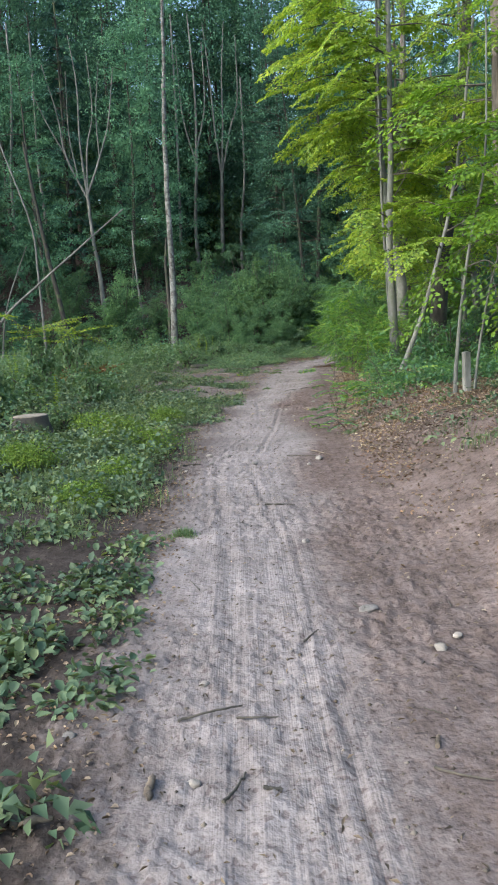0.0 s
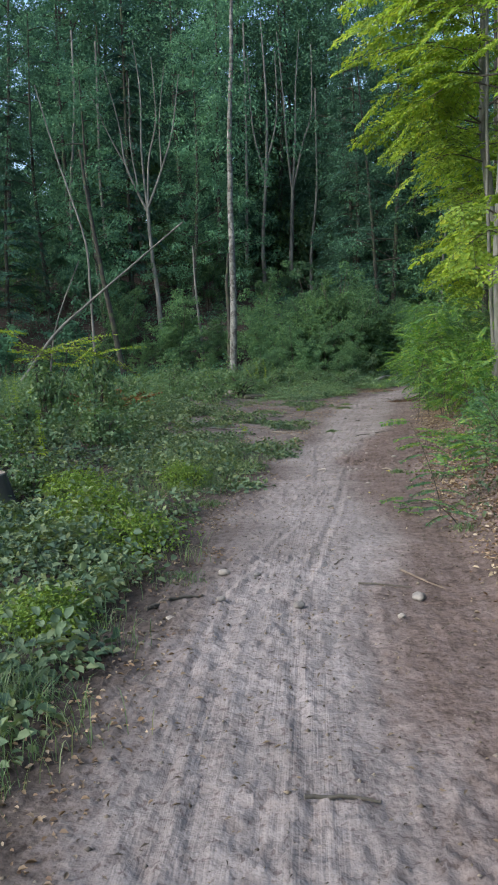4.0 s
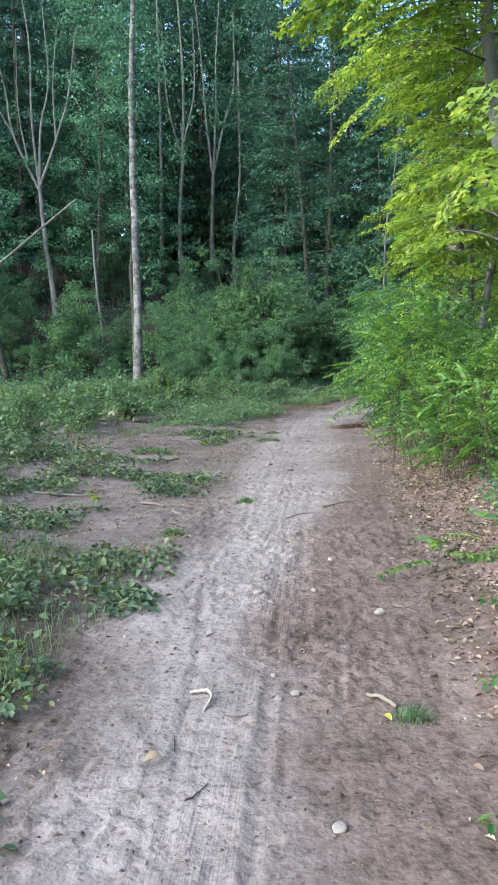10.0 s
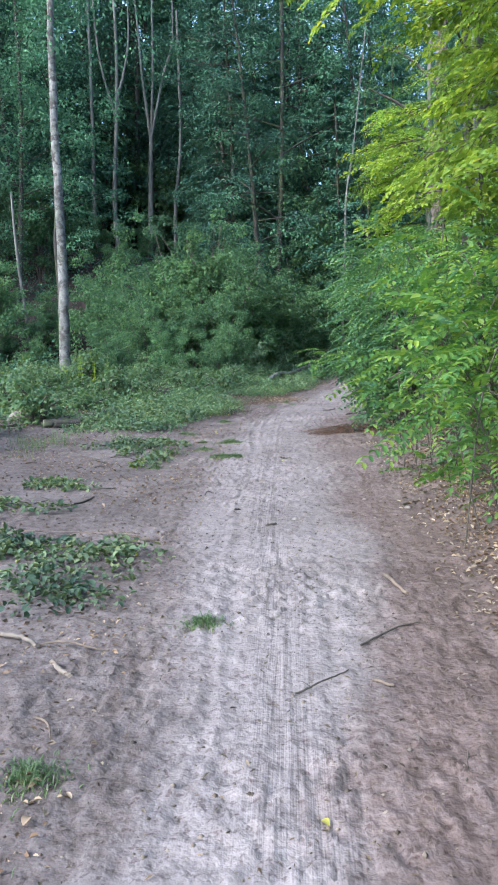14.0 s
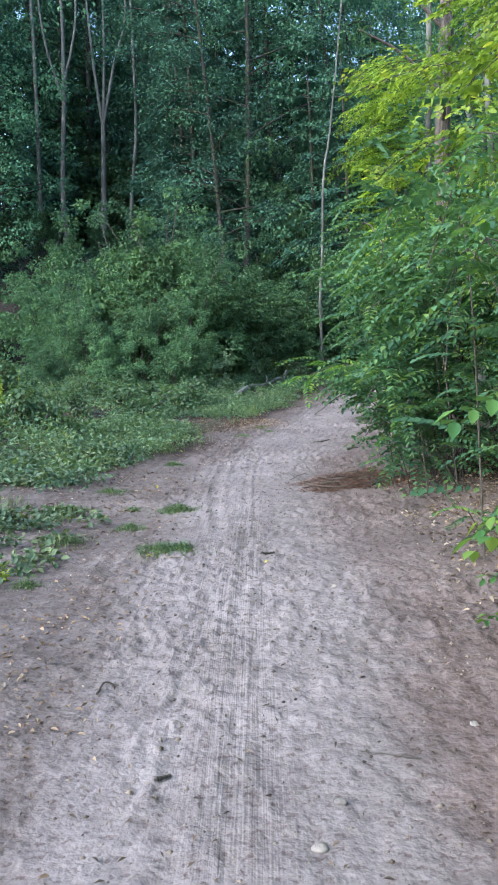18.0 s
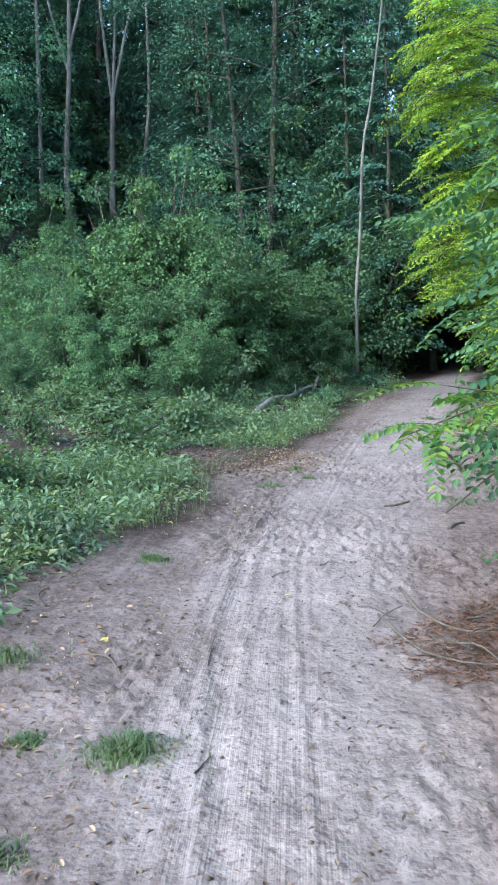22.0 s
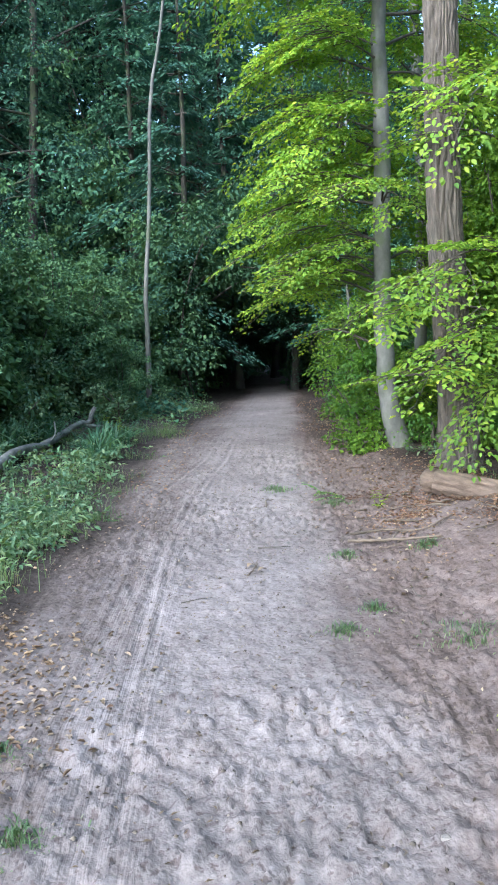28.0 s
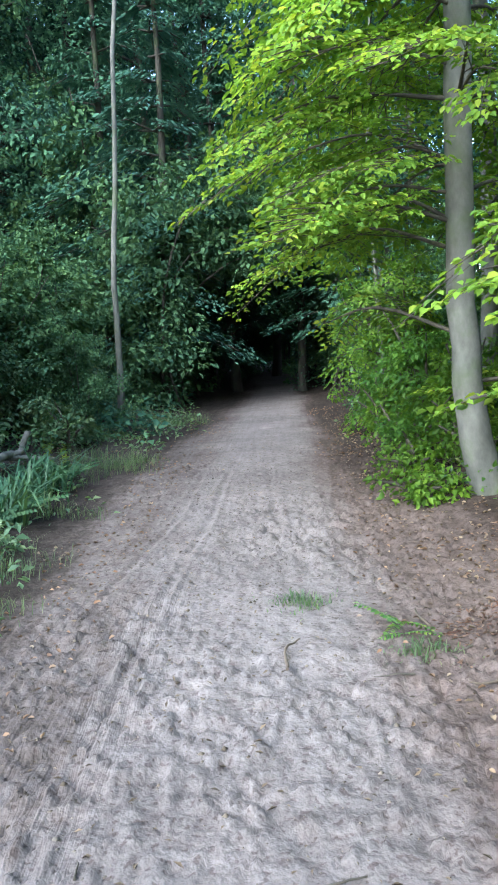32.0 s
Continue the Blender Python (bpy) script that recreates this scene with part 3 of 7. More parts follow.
def add_spray(leaf, wood, base, way, up, r, scale=1.0, keep=1.0, size=1.0, fine=True):
    p, t, ln, tw = SPRAYS[r.integers(len(SPRAYS))]
    way = unit(np.asarray(way, float))
    side = unit(np.cross(up, way))
    up = np.cross(way, side)
    sag = 0.1 + 0.12 * r.random()
    m = r.random(len(p)) < keep
    p, t, ln = p[m] * scale, t[m], ln[m]
    n = len(p)
    reach = np.linalg.norm(p, axis=1)
    pos = base + p[:, :1] * way + p[:, 1:] * side - up * (sag * reach**2)[:, None] + r.normal(0, 0.012, (n, 3))
    tip = t[:, :1] * way + t[:, 1:] * side - up * r.uniform(0.0, 0.45, (n, 1))
    nor = up + r.normal(0, 0.32, (n, 3))
    leaf.leaves(pos, tip, nor, ln * size, ln * size * 0.62, fine, 0.22)
    if wood is not None:
        for a, b in tw[:1] if scale < 0.9 else tw[::2]:
            a, b = np.asarray(a) * scale, np.asarray(b) * scale
            q = np.linspace(0, 1, 3)[:, None]
            l2 = a * (1 - q) + b * q
            w = base + l2[:, :1] * way + l2[:, 1:] * side - up * (sag * (l2**2).sum(1))[:, None]
            wood.tube(w, [0.006 * scale, 0.004, 0.002], 3)


def stem_mesh(name, ctrl, r0, r1, mat, sides=12, n=26, wobble=0.07, flare=0.45):
    pts = curve_points(ctrl, n)
    q = np.linspace(0, 1, n)
    rad = r0 + (r1 - r0) * q**0.9
    run = np.concatenate([[0], np.cumsum(np.linalg.norm(np.diff(pts, axis=0), axis=1))])
    rad = rad * (1 + flare * np.exp(-run / 0.26))
    pts = pts + rng.normal(0, r0 * 0.06, pts.shape) * (q[:, None] > 0.04)
    g = Geo()
    g.tube(pts, rad, sides, wobble, cap=True)
    return g.mesh(name, mat)


def beech(place, label, stems, limbs, leaf=BEECH_LEAF, bark=BEECH_BARK, seed=1, density=1.0, size=1.0, name="beech_tree", category="tree", group="", keep_off=None, fine=True):
    """stems: (control points, radius low, radius high). limbs: (start, end, rise) from which flat sprays of leaves hang."""
    r = np.random.default_rng(seed)
    tree = thing(name, place, label, category, group)
    place = np.asarray(place, float)
    for ctrl, r0, r1 in stems:
        x0, y0, z0 = ctrl[0]
        part("trunk", stem_mesh("trunk", [(x0, y0, z0 - 0.35)] + list(ctrl), r0, r1, bark, n=30, flare=1.7), tree)
    for a, b, rise in limbs:
        a, b = np.asarray(a, float), np.asarray(b, float)
        if keep_off and (keep_off(*(place + b)) or keep_off(*(place + (a + b) / 2))):
            continue
        ln = np.linalg.norm(b - a)
        side = unit(np.cross(b - a, (0, 0, 1.0)))
        mid = (a + b) / 2 + (0, 0, rise) + side * r.normal(0, 0.06 * ln)
        pts = curve_points([a, mid, b], 9)
        g = Geo()
        g.tube(pts, np.linspace(0.008 + 0.007 * ln, 0.004, 9), 6, 0.1)
        limb = part("branch", g.mesh("branch", TWIG_BARK), tree)
        leaves, twigs = Geo(), Geo()
        way = unit(np.gradient(pts, axis=0))
        count = max(3, int(ln * 4.2 * density))
        for k in range(count):
            q = 0.16 + 0.84 * (k + r.random() * 0.7) / count
            i = min(8, q * 8)
            i0 = int(min(7, i))
            o = pts[i0] * (1 - (i - i0)) + pts[i0 + 1] * (i - i0)
            turn = (1 if k % 2 else -1) * r.uniform(0.35, 1.15) * (1 if q < 0.9 else 0.3)
            w = way[i0]
            d = w * math.cos(turn) + side * math.sin(turn)
            d = d + (0, 0, r.uniform(-0.35, 0.12))
            if keep_off and keep_off(*(place + o + unit(d) * 0.8)):
                continue
            add_spray(leaves, twigs, o, d, np.array([0, 0, 1.0]) + r.normal(0, 0.16, 3), r, r.uniform(0.6, 1.05), r.uniform(0.75, 1.0), size, fine)
        if leaves.v:
            part("foliage", leaves.mesh("foliage", leaf), limb)
            part("twig", twigs.mesh("twig", TWIG_BARK), limb)
    return tree


def add_fronds(leaf, base, way, length, pairs, r, wood=None, leaflet=0.05, fine=False):
    """Feather leaves: pairs of oval leaflets along a drooping stalk."""
    base, way = np.asarray(base, float), unit(np.asarray(way, float))
    n = len(base)
    length = np.broadcast_to(length, n)
    up = unit(np.array([0, 0, 1.0]) - way * way[:, 2:3] + r.normal(0, 0.25, (n, 3)))
    side = unit(np.cross(up, way))
    up = np.cross(way, side)
    s = np.linspace(0.16, 1.0, pairs)
    for k, q in enumerate(s):
        o = base + way * (length * q)[:, None] - up * (length * 0.38 * q * q)[:, None]
        w = way - up * 0.6 * q
        size = leaflet * (1 - 0.45 * abs(q - 0.5)) * r.uniform(0.85, 1.15, n) * length / 0.26
        for sg in (-1, 1):
            tip = side * sg + w * 0.35 - up * r.uniform(0.05, 0.35, (n, 1))
            leaf.leaves(o, tip, up + side * 0.2 * sg + r.normal(0, 0.12, (n, 3)), size, size * 0.56, fine, 0.15)
    leaf.leaves(base + way * length[:, None] - up * (length * 0.3)[:, None], way - up * 0.6, up, leaflet * length / 0.26, leaflet * 0.5, False, 0.15)
    if wood is not None:
        for i in range(n):
            q = np.linspace(0, 1, 4)[:, None]
            wood.tube(base[i] + way[i] * length[i] * q - up[i] * length[i] * 0.3 * q * q, [0.0025, 0.002, 0.0016, 0.001], 3)


def locust(place, label, shoots, seed=1, per=6.0, name="locust_bush", category="bush", stem_r=0.006, frond=(0.3, 0.48), fine=False, leaf_mat=LOCUST_LEAF, out_by=0.45, leaflet=0.034):
    """shoots: control points of arching canes; feather leaves stand all along them."""
    r = np.random.default_rng(seed)
    bush = thing(name, place, label, category)
    leaf, wood = Geo(), Geo()
    for ctrl in shoots:
        pts = curve_points(ctrl, 14)
        w = pts + np.asarray(place)
        if ((w[:, 0] - path_x(w[:, 1]) < 0.55) & ~((abs(w[:, 1] - 27.3) < 0.2) & (w[:, 2] < 1.6))).any():
            pts = pts * (0.45, 1, 1)
        ln = np.linalg.norm(np.diff(pts, axis=0), axis=1).sum()
        g = Geo()
        g.tube(pts, np.linspace(stem_r * (0.5 + 0.25 * ln), 0.004, 14), 6, 0.1)
        part("stem", g.mesh("stem", TWIG_BARK), bush)
        k = int(ln * per * 2.5)
        q = r.uniform(0.12, 1.0, k) * 13
        i = np.minimum(q.astype(int), 12)
        base = pts[i] * (1 - (q - i))[:, None] + pts[i + 1] * (q - i)[:, None]
        w = unit(np.gradient(pts, axis=0))[i]
        out = r.normal(0, 1, (k, 3)) * (1, 1, 0.3) + w * (0.5, 0.5, 0.2) + (0, 0, 0.12)
        out = unit(out)
        sub = base + out * r.uniform(0, out_by, (k, 1))
        end = sub + out * 0.25 + np.asarray(place)
        rim = 0.5 + 0.4 * vnoise(end[:, 1] * 1.7, end[:, 2] * 2.1, 91) + 0.25 * vnoise(end[:, 1] * 4.0, end[:, 2] * 5.0, 92) + np.where(end[:, 1] < 25, 0.5, 0.12) * smooth((1.3 - end[:, 2]) / 1.0)
        ok = (end[:, 0] - path_x(end[:, 1]) > np.where((abs(end[:, 1] - 27.3) < 0.3) & (end[:, 2] < 1.4) & (stem_r < 0.0065) & (len(shoots) < 2), -0.1, rim))
        if len(shoots) > 4:
            ok &= vnoise(end[:, 0] * 2.3 + end[:, 1] * 1.1, end[:, 2] * 2.8 + seed, 93) > -0.32
        add_fronds(leaf, sub[ok], out[ok], r.uniform(*frond, ok.sum()), 9, r, None, leaflet * 1.3, fine=fine)
    part("leaves", leaf.mesh("leaves", leaf_mat), bush)
    return bush


def clump_leaves(leaf, centres, radii, per, size, r, flat=0.65, droop=0.25):
    """Clouds of single leaves round centres, thicker towards the rim, so that gaps stay between the clouds."""
    n = len(centres)
    d = unit(r.normal(0, 1, (n, per, 3)))
    rad = np.asarray(radii)[:, None, None] * r.uniform(0.25, 1.0, (n, per, 1)) ** 0.6
    p = np.asarray(centres)[:, None] + d * rad * (1, 1, flat)
    p, d = p.reshape(-1, 3), d.reshape(-1, 3)
    tip = d * (1, 1, 0.3) + r.normal(0, 0.5, p.shape) - (0, 0, droop)
    nor = np.array([0, 0, 0.8]) + d * 0.75 + r.normal(0, 0.28 if size >= 0.13 else 0.42, p.shape)
    s = size * r.uniform(0.7, 1.35, len(p))
    leaf.leaves(p, tip, nor, s, s * 0.62, False, 0.25)


def wood_tree(name, place, label, height, trunk_r, seed, leaf_mat, bark, crown_from=0.35, spread_r=3.0, clumps=60, per=55, size=0.2, bend=0.4, ivy=0.0, category="tree", group="", flat=0.6):
    """A tall tree of the wood: trunk, limbs and a crown of many leaf clouds."""
    r = np.random.default_rng(seed)
    tree = thing(name, place, label, category, group)
    top = np.array([r.normal(0, bend), r.normal(0, bend), height])
    mid = top * 0.5 + (r.normal(0, bend * 0.6), r.normal(0, bend * 0.6), 0)
    ctrl = [(0, 0, -0.3), mid, top]
    part("trunk", stem_mesh("trunk", ctrl, trunk_r, trunk_r * 0.2, bark, 9, 22, 0.08, 0.4), tree)
    spine = curve_points(ctrl, 40)
    leaf = Geo()
    c, rad = [], []
    for k in range(clumps):
        q = crown_from + (1 - crown_from) * (k + r.random()) / clumps
        o = spine[min(39, int(q * 39))]
        a = r.uniform(0, 2 * np.pi)
        reach = spread_r * (0.35 + 0.65 * math.sin(min(1.0, (1.02 - q) / (1 - crown_from) * 1.3) * np.pi * 0.5)) * r.uniform(0.25, 1.05)
        e = o + (math.cos(a) * reach, math.sin(a) * reach, reach * r.uniform(-0.12, 0.45))
        c.append(e)
        rad.append(r.uniform(0.4, 0.95) * (0.5 + 0.24 * spread_r))
        if k % 5 == 0:
            limb = Geo()
            limb.tube(curve_points([o, (o + e) / 2 + (0, 0, 0.15), e], 5), np.linspace(trunk_r * 0.28, 0.015, 5), 4)
            part("branch", limb.mesh("branch", bark), tree)
    clump_leaves(leaf, np.array(c), rad, per, size, r, flat)
    if ivy:
        k = int(ivy * 900)
        q = r.uniform(0.02, 0.55, k) * 39
        o = spine[q.astype(int)] + r.normal(0, trunk_r * 1.3, (k, 3)) * (1, 1, 1.5)
        d = r.normal(0, 1, (k, 3))
        leaf.leaves(o, d - (0, 0, 0.6), d + (0, 0, 0.5), r.uniform(0.06, 0.11, k), r.uniform(0.06, 0.1, k), False)
    part("crown", leaf.mesh("crown", leaf_mat), tree)
    return tree


def conifer(place, label, height, trunk_r, seed, spread_r=2.6, size=0.2):
    """Tiers of drooping boughs, dark."""
    r = np.random.default_rng(seed)
    tree = thing("conifer_tree", place, label, "tree", "conifers on the slope")
    part("trunk", stem_mesh("trunk", [(0, 0, -0.3), (r.normal(0, 0.1), 0, height / 2), (0, r.normal(0, 0.2), height)], trunk_r, 0.03, DARK_BARK, 8, 18), tree)
    leaf = Geo()
    for q in np.arange(0.12, 0.99, 0.042):
        limb = Geo()
        for a in r.uniform(0, 2 * np.pi, 5):
            reach = spread_r * (1.05 - q) ** 0.7 * r.uniform(0.6, 1.1)
            o = np.array([0, 0, q * height])
            e = o + (math.cos(a) * reach, math.sin(a) * reach, -reach * r.uniform(0.05, 0.3))
            pts = curve_points([o, (o + e) / 2 + (0, 0, 0.18 * reach), e], 8)
            limb.tube(pts[::3], [0.04, 0.025, 0.012], 4)
            k = int(44 * reach) + 10
            i = r.uniform(0.2, 1, k) * 6.99
            i0 = i.astype(int)
            p = pts[i0] + (pts[i0 + 1] - pts[i0]) * (i - i0)[:, None]
            sd = unit(np.cross(e - o, (0, 0, 1.0)))
            p = p + sd * r.normal(0, 0.16 * reach, (k, 1)) + r.normal(0, 0.06, (k, 3))
            w = unit(e - o) + sd * r.normal(0, 0.8, (k, 1)) - (0, 0, 0.25)
            s = size * r.uniform(0.8, 1.5, k)
            leaf.leaves(p, w, np.array([0, 0, 1.0]) + r.normal(0, 0.3, (k, 3)), s, s * 0.4, False, 0.1)
        part("branch_whorl", limb.mesh("branch_whorl", DARK_BARK), tree)
    part("crown", leaf.mesh("crown", CONIFER_LEAF), tree)
    return tree


def shrub(place, label, height, spread_r, seed, leaf_mat=HAZEL_LEAF, clumps=46, per=60, size=0.13, stems=6, name="hazel_shrub", group="shrubs at the wood's edge"):
    r = np.random.default_rng(seed)
    sh = thing(name, place, label, "shrub", group)
    leaf, c, rad, rods = Geo(), [], [], []
    for k in range(stems):
        a = r.uniform(0, 2 * np.pi)
        lean = spread_r * r.uniform(0.2, 0.9)
        h = height * r.uniform(0.5, 1.1)
        e = np.array([math.cos(a) * lean, math.sin(a) * lean, h])
        pts = curve_points([(0.1 * math.cos(a), 0.1 * math.sin(a), -0.2), e * (0.35, 0.35, 0.55), e], 8)
        rods.append(pts)
        wood = Geo()
        wood.tube(pts, np.linspace(0.035, 0.008, 8), 5, 0.1)
        part("stem", wood.mesh("stem", TWIG_BARK), sh)
    for k in range(clumps):
        q = r.random() ** 0.8
        a = r.uniform(0, 2 * np.pi)
        rr = spread_r * math.sqrt(r.random()) * (1.0 - 0.55 * q * q)
        if k % 2:
            rod = rods[r.integers(stems)]
            c.append(rod[r.integers(2, 8)] + r.normal(0, 0.14 * spread_r, 3))
        else:
            c.append((math.cos(a) * rr, math.sin(a) * rr, 0.05 + q * height * 0.75))
        rad.append(r.uniform(0.26, 0.6) * (0.3 + 0.22 * spread_r))
    clump_leaves(leaf, np.array(c), rad, per, size, r, 0.7, 0.35)
    part("leaves", leaf.mesh("leaves", leaf_mat), sh)
    return sh


def bare_tree(place, label, branches, bark=GREY_BARK, name="bare_tree"):
    """branches: (control points, radius low, radius high)."""
    t = thing(name, place, label, "tree")
    for k, (ctrl, r0, r1) in enumerate(branches):
        part("trunk" if k == 0 else "branch", stem_mesh("trunk", ctrl, r0 * 0.75, r1 * 0.7, bark, 8, 16, 0.06, 0.2 if k == 0 else 0.0), t)
    return t


# ---- the near trees beside the path ----
def off_path(x, y, z):
    return y < 35.2 and z < 3.0 and x - float(path_x(y)) < 0.75


def off_walk(x, y, z):
    return z < 5.2 and x - float(path_x(y)) < 1.25


def base_at(x, y, sink=0.02):
    return (x, y, float(land(x, y)) - sink)


def left_limbs(r, n, stem, lo, hi, reach, towards=(-1.0, -0.3), fan=1.2, drop=(-0.7, 0.35)):
    """Limbs from a stem, most of them over to the open side; longer higher up."""
    out = []
    a0 = math.atan2(towards[1], towards[0])
    spine = curve_points(stem, 60)
    for k in range(n):
        z = lo + (hi - lo) * (k + r.random()) / n
        i = int(np.argmin(abs(spine[:, 2] - z)))
        a = a0 + r.normal(0, fan)
        ln = reach * r.uniform(0.65, 1.08) * (1 + 0.05 * max(0, z - 3))
        e = spine[i] + (math.cos(a) * ln, math.sin(a) * ln, r.uniform(*drop) * ln * 0.5)
        out.append((spine[i], e, 0.12 * ln))
    return out


r0 = np.random.default_rng(3)
B1 = base_at(3.42, 19.0)
straight = [(0, 0, -0.15), (0.0, 0, 1.6), (-0.02, 0, 2.6), (0.07, 0, 4.7), (0.15, 0.1, 8.0), (0.2, 0.2, 12.5)]
third = [(0.12, 0.9, -0.1), (0.05, 0.9, 2.0), (-0.02, 0.8, 4.0), (0.0, 0.7, 8.0), (0.1, 0.6, 11.0)]
limbs = left_limbs(r0, 14, straight, 4.2, 9.0, 1.5, (-1, 0.2), 1.0) + left_limbs(r0, 14, straight, 2.1, 6.0, 1.2, (0.8, -0.6), 0.8)
limbs.append(((0.05, 0, 3.6), (0.75, -0.1, 5.0), -0.1))
beech(B1, "smooth straight grey beech stem with yellow-green leaves", [(straight, 0.115, 0.04), (third, 0.05, 0.02)], limbs, seed=11, density=0.75, size=1.3, keep_off=off_walk)

BC = base_at(4.1, 22.0)
curved = [(0.06, 0, -0.2), (0.1, 0, 1.0), (0.11, 0, 1.9), (0.07, 0, 2.5), (-0.05, 0, 3.2), (-0.16, 0, 3.9), (-0.26, 0, 4.6), (-0.32, 0, 5.5), (-0.3, -0.1, 8.0), (-0.1, -0.2, 12.0)]
limbs = left_limbs(r0, 26, curved, 2.3, 9.0, 1.9, (-1, -0.1), 0.55, (-0.4, 0.35)) + left_limbs(r0, 6, curved, 3.0, 7.0, 1.6, (0.6, 0.6), 0.8)
beech(BC, "smooth grey beech with a gently curved stem and yellow-green leaves", [(curved, 0.175, 0.06)], limbs, seed=62, density=0.85, size=1.2, keep_off=off_walk)

BL = base_at(3.12, 16.5)
leaning = [(-0.06, 0, -0.1), (0.16, 0, 0.45), (0.48, 0.05, 1.25), (0.98, 0.1, 2.85), (1.33, 0.1, 4.7), (1.6, 0.2, 6.6)]
beech(BL, "slim grey beech stem leaning away from the path", [(leaning, 0.062, 0.025)], left_limbs(r0, 9, leaning, 2.0, 6.0, 1.3, (0.3, -0.6), 1.5), seed=20, density=0.9, keep_off=off_walk)

BF = base_at(4.85, 15.2)
upright = [(0, 0, -0.2), (-0.05, 0, 1.6), (-0.12, 0, 3.6), (-0.1, 0.1, 7.0), (0.1, 0.2, 12.0)]
beech(BF, "thick trunk with furrowed brown bark behind the thicket", [(upright, 0.2, 0.09)], left_limbs(r0, 12, upright, 2.2, 8.0, 1.6, (0.6, 0.3), 1.0), bark=PINE_BARK, seed=28, keep_off=off_walk)

B2 = base_at(5.5, 24.0)
big = [(0, 0, -0.2), (0.25, 0, 2.5), (0.55, 0, 4.6), (0.9, 0, 7.0), (1.15, 0, 10.0), (1.3, 0, 14.0)]
beech(B2, "thick dark old trunk behind the beech stems", [(big, 0.3, 0.1)], left_limbs(r0, 18, big, 3.0, 10.0, 2.8, (-0.6, 0.5), 1.2), bark=DARK_BARK, seed=12, fine=False, keep_off=off_path)

B3 = base_at(4.4, 25.0)
s3 = [(0, 0, -0.2), (0.22, 0, 1.9), (0.5, 0, 3.3), (0.58, 0, 4.3), (0.7, 0.2, 8.0), (0.8, 0.1, 12.0)]
beech(B3, "slim leaning grey beech over the bend of the path", [(s3, 0.08, 0.03)], left_limbs(r0, 17, s3, 2.4, 8.5, 2.1, (-1, 0.1), 0.8), seed=13, density=0.75, size=1.25, keep_off=off_walk)

B4 = base_at(5.1, 28.8)
s4 = [(0, 0, -0.2), (0.05, 0, 2.0), (0.15, 0.1, 4.5), (0.25, 0.6, 7.0), (0.3, 0.8, 12.0)]
s4b = [(0.4, 0.6, -0.2), (0.5, 0.6, 2.0), (0.55, 0.7, 5.0), (0.6, 0.9, 12.0)]
beech(B4, "tree with two dark stems and beech branches over the path", [(s4, 0.13, 0.05), (s4b, 0.1, 0.04)], left_limbs(r0, 20, s4, 2.0, 8.0, 2.2, (-1, 0.0), 0.8) + left_limbs(r0, 8, s4b, 2.0, 6.0, 2.4, (0.3, -1)), bark=DARK_BARK, seed=14, keep_off=lambda x, y, z: z < 6.5 and x - float(path_x(y)) < 1.0)

# the thicket of thin stems by the stake
B5 = base_at(2.85, 10.6)
thin = []
for k, (x, y, top, lean) in enumerate(((-0.22, -0.1, 4.6, 0.55), (0.1, 0.2, 4.2, 0.9), (0.35, -0.2, 3.8, 0.25), (0.55, 0.3, 5.2, 0.6), (0.85, 0.0, 4.4, 0.2), (1.2, 0.4, 5.0, -0.2))):
    thin.append(([(x, y, -0.1), (x + lean * 0.12, y, top * 0.16), (x + lean * 0.3 + 0.05, y, top * 0.38), (x + lean * 0.8, y, top * 0.62), (x + lean, y + 0.2, top)], 0.032 if k in (0, 3) else 0.02, 0.01))
tl = []
for s, _, _ in thin:
    tl += left_limbs(r0, 4, s, 1.2, 3.8, 0.9, (0.3, -0.4), 1.6)
beech(B5, "thicket of thin bent young beech stems beside a stake", thin, tl, leaf=BEECH_SHADE_LEAF, seed=15, density=0.9, name="beech_thicket", category="tree", keep_off=off_path)

# the pair by the fallen log
def off_opening(x, y, z):
    return x < 5.85 - 0.06 * z or z < 2.6 - 0.8 * (x - 5.6) or off_path(x, y, z)


B6 = base_at(7.78, 39.0)
s6 = [(0.15, 0, -0.15), (-0.05, 0, 0.5), (-0.18, 0, 1.65), (-0.16, 0, 3.7), (-0.2, 0, 5.2), (-0.1, 0.1, 8.0), (0.0, 0.2, 13.0)]
l6 = left_limbs(r0, 28, s6, 1.9, 7.5, 1.4, (-1.0, -0.15), 0.5, (-0.25, 0.15)) + left_limbs(r0, 20, s6, 0.6, 6.0, 1.9, (0.2, 1.0), 0.9)
beech(B6, "smooth grey beech trunk with bright layered branches", [(s6, 0.15, 0.06)], l6, leaf=BEECH_LIME_LEAF, seed=16, density=1.3, size=0.8, keep_off=off_opening)
B7 = base_at(7.58, 37.25)
s7 = [(0, 0, -0.2), (-0.12, 0, 1.2), (-0.24, 0, 2.7), (-0.28, 0, 4.1), (-0.28, 0, 5.4), (-0.1, 0, 9.0), (0, 0.2, 15.0)]
pine = thing("locust_tree", B7, "old tree with deeply furrowed brown bark", "tree")
g = Geo()
pts = curve_points(s7, 160)
RIBS = 132
ang = np.arange(RIBS) / RIBS * 2 * np.pi
zz = pts[:, 2]
rad = (0.188 - 0.006 * zz)[:, None] * (1 + 0.35 * np.exp(-np.maximum(zz, 0) / 0.25))[:, None] * np.ones(RIBS)
ridge = np.abs(np.sin(ang * 11 + 3.2 * vnoise(zz[:, None] * 2.6, ang * 2.5, 5) + 1.2 * vnoise(zz[:, None] * 7, ang * 5.0, 6))) ** 0.6
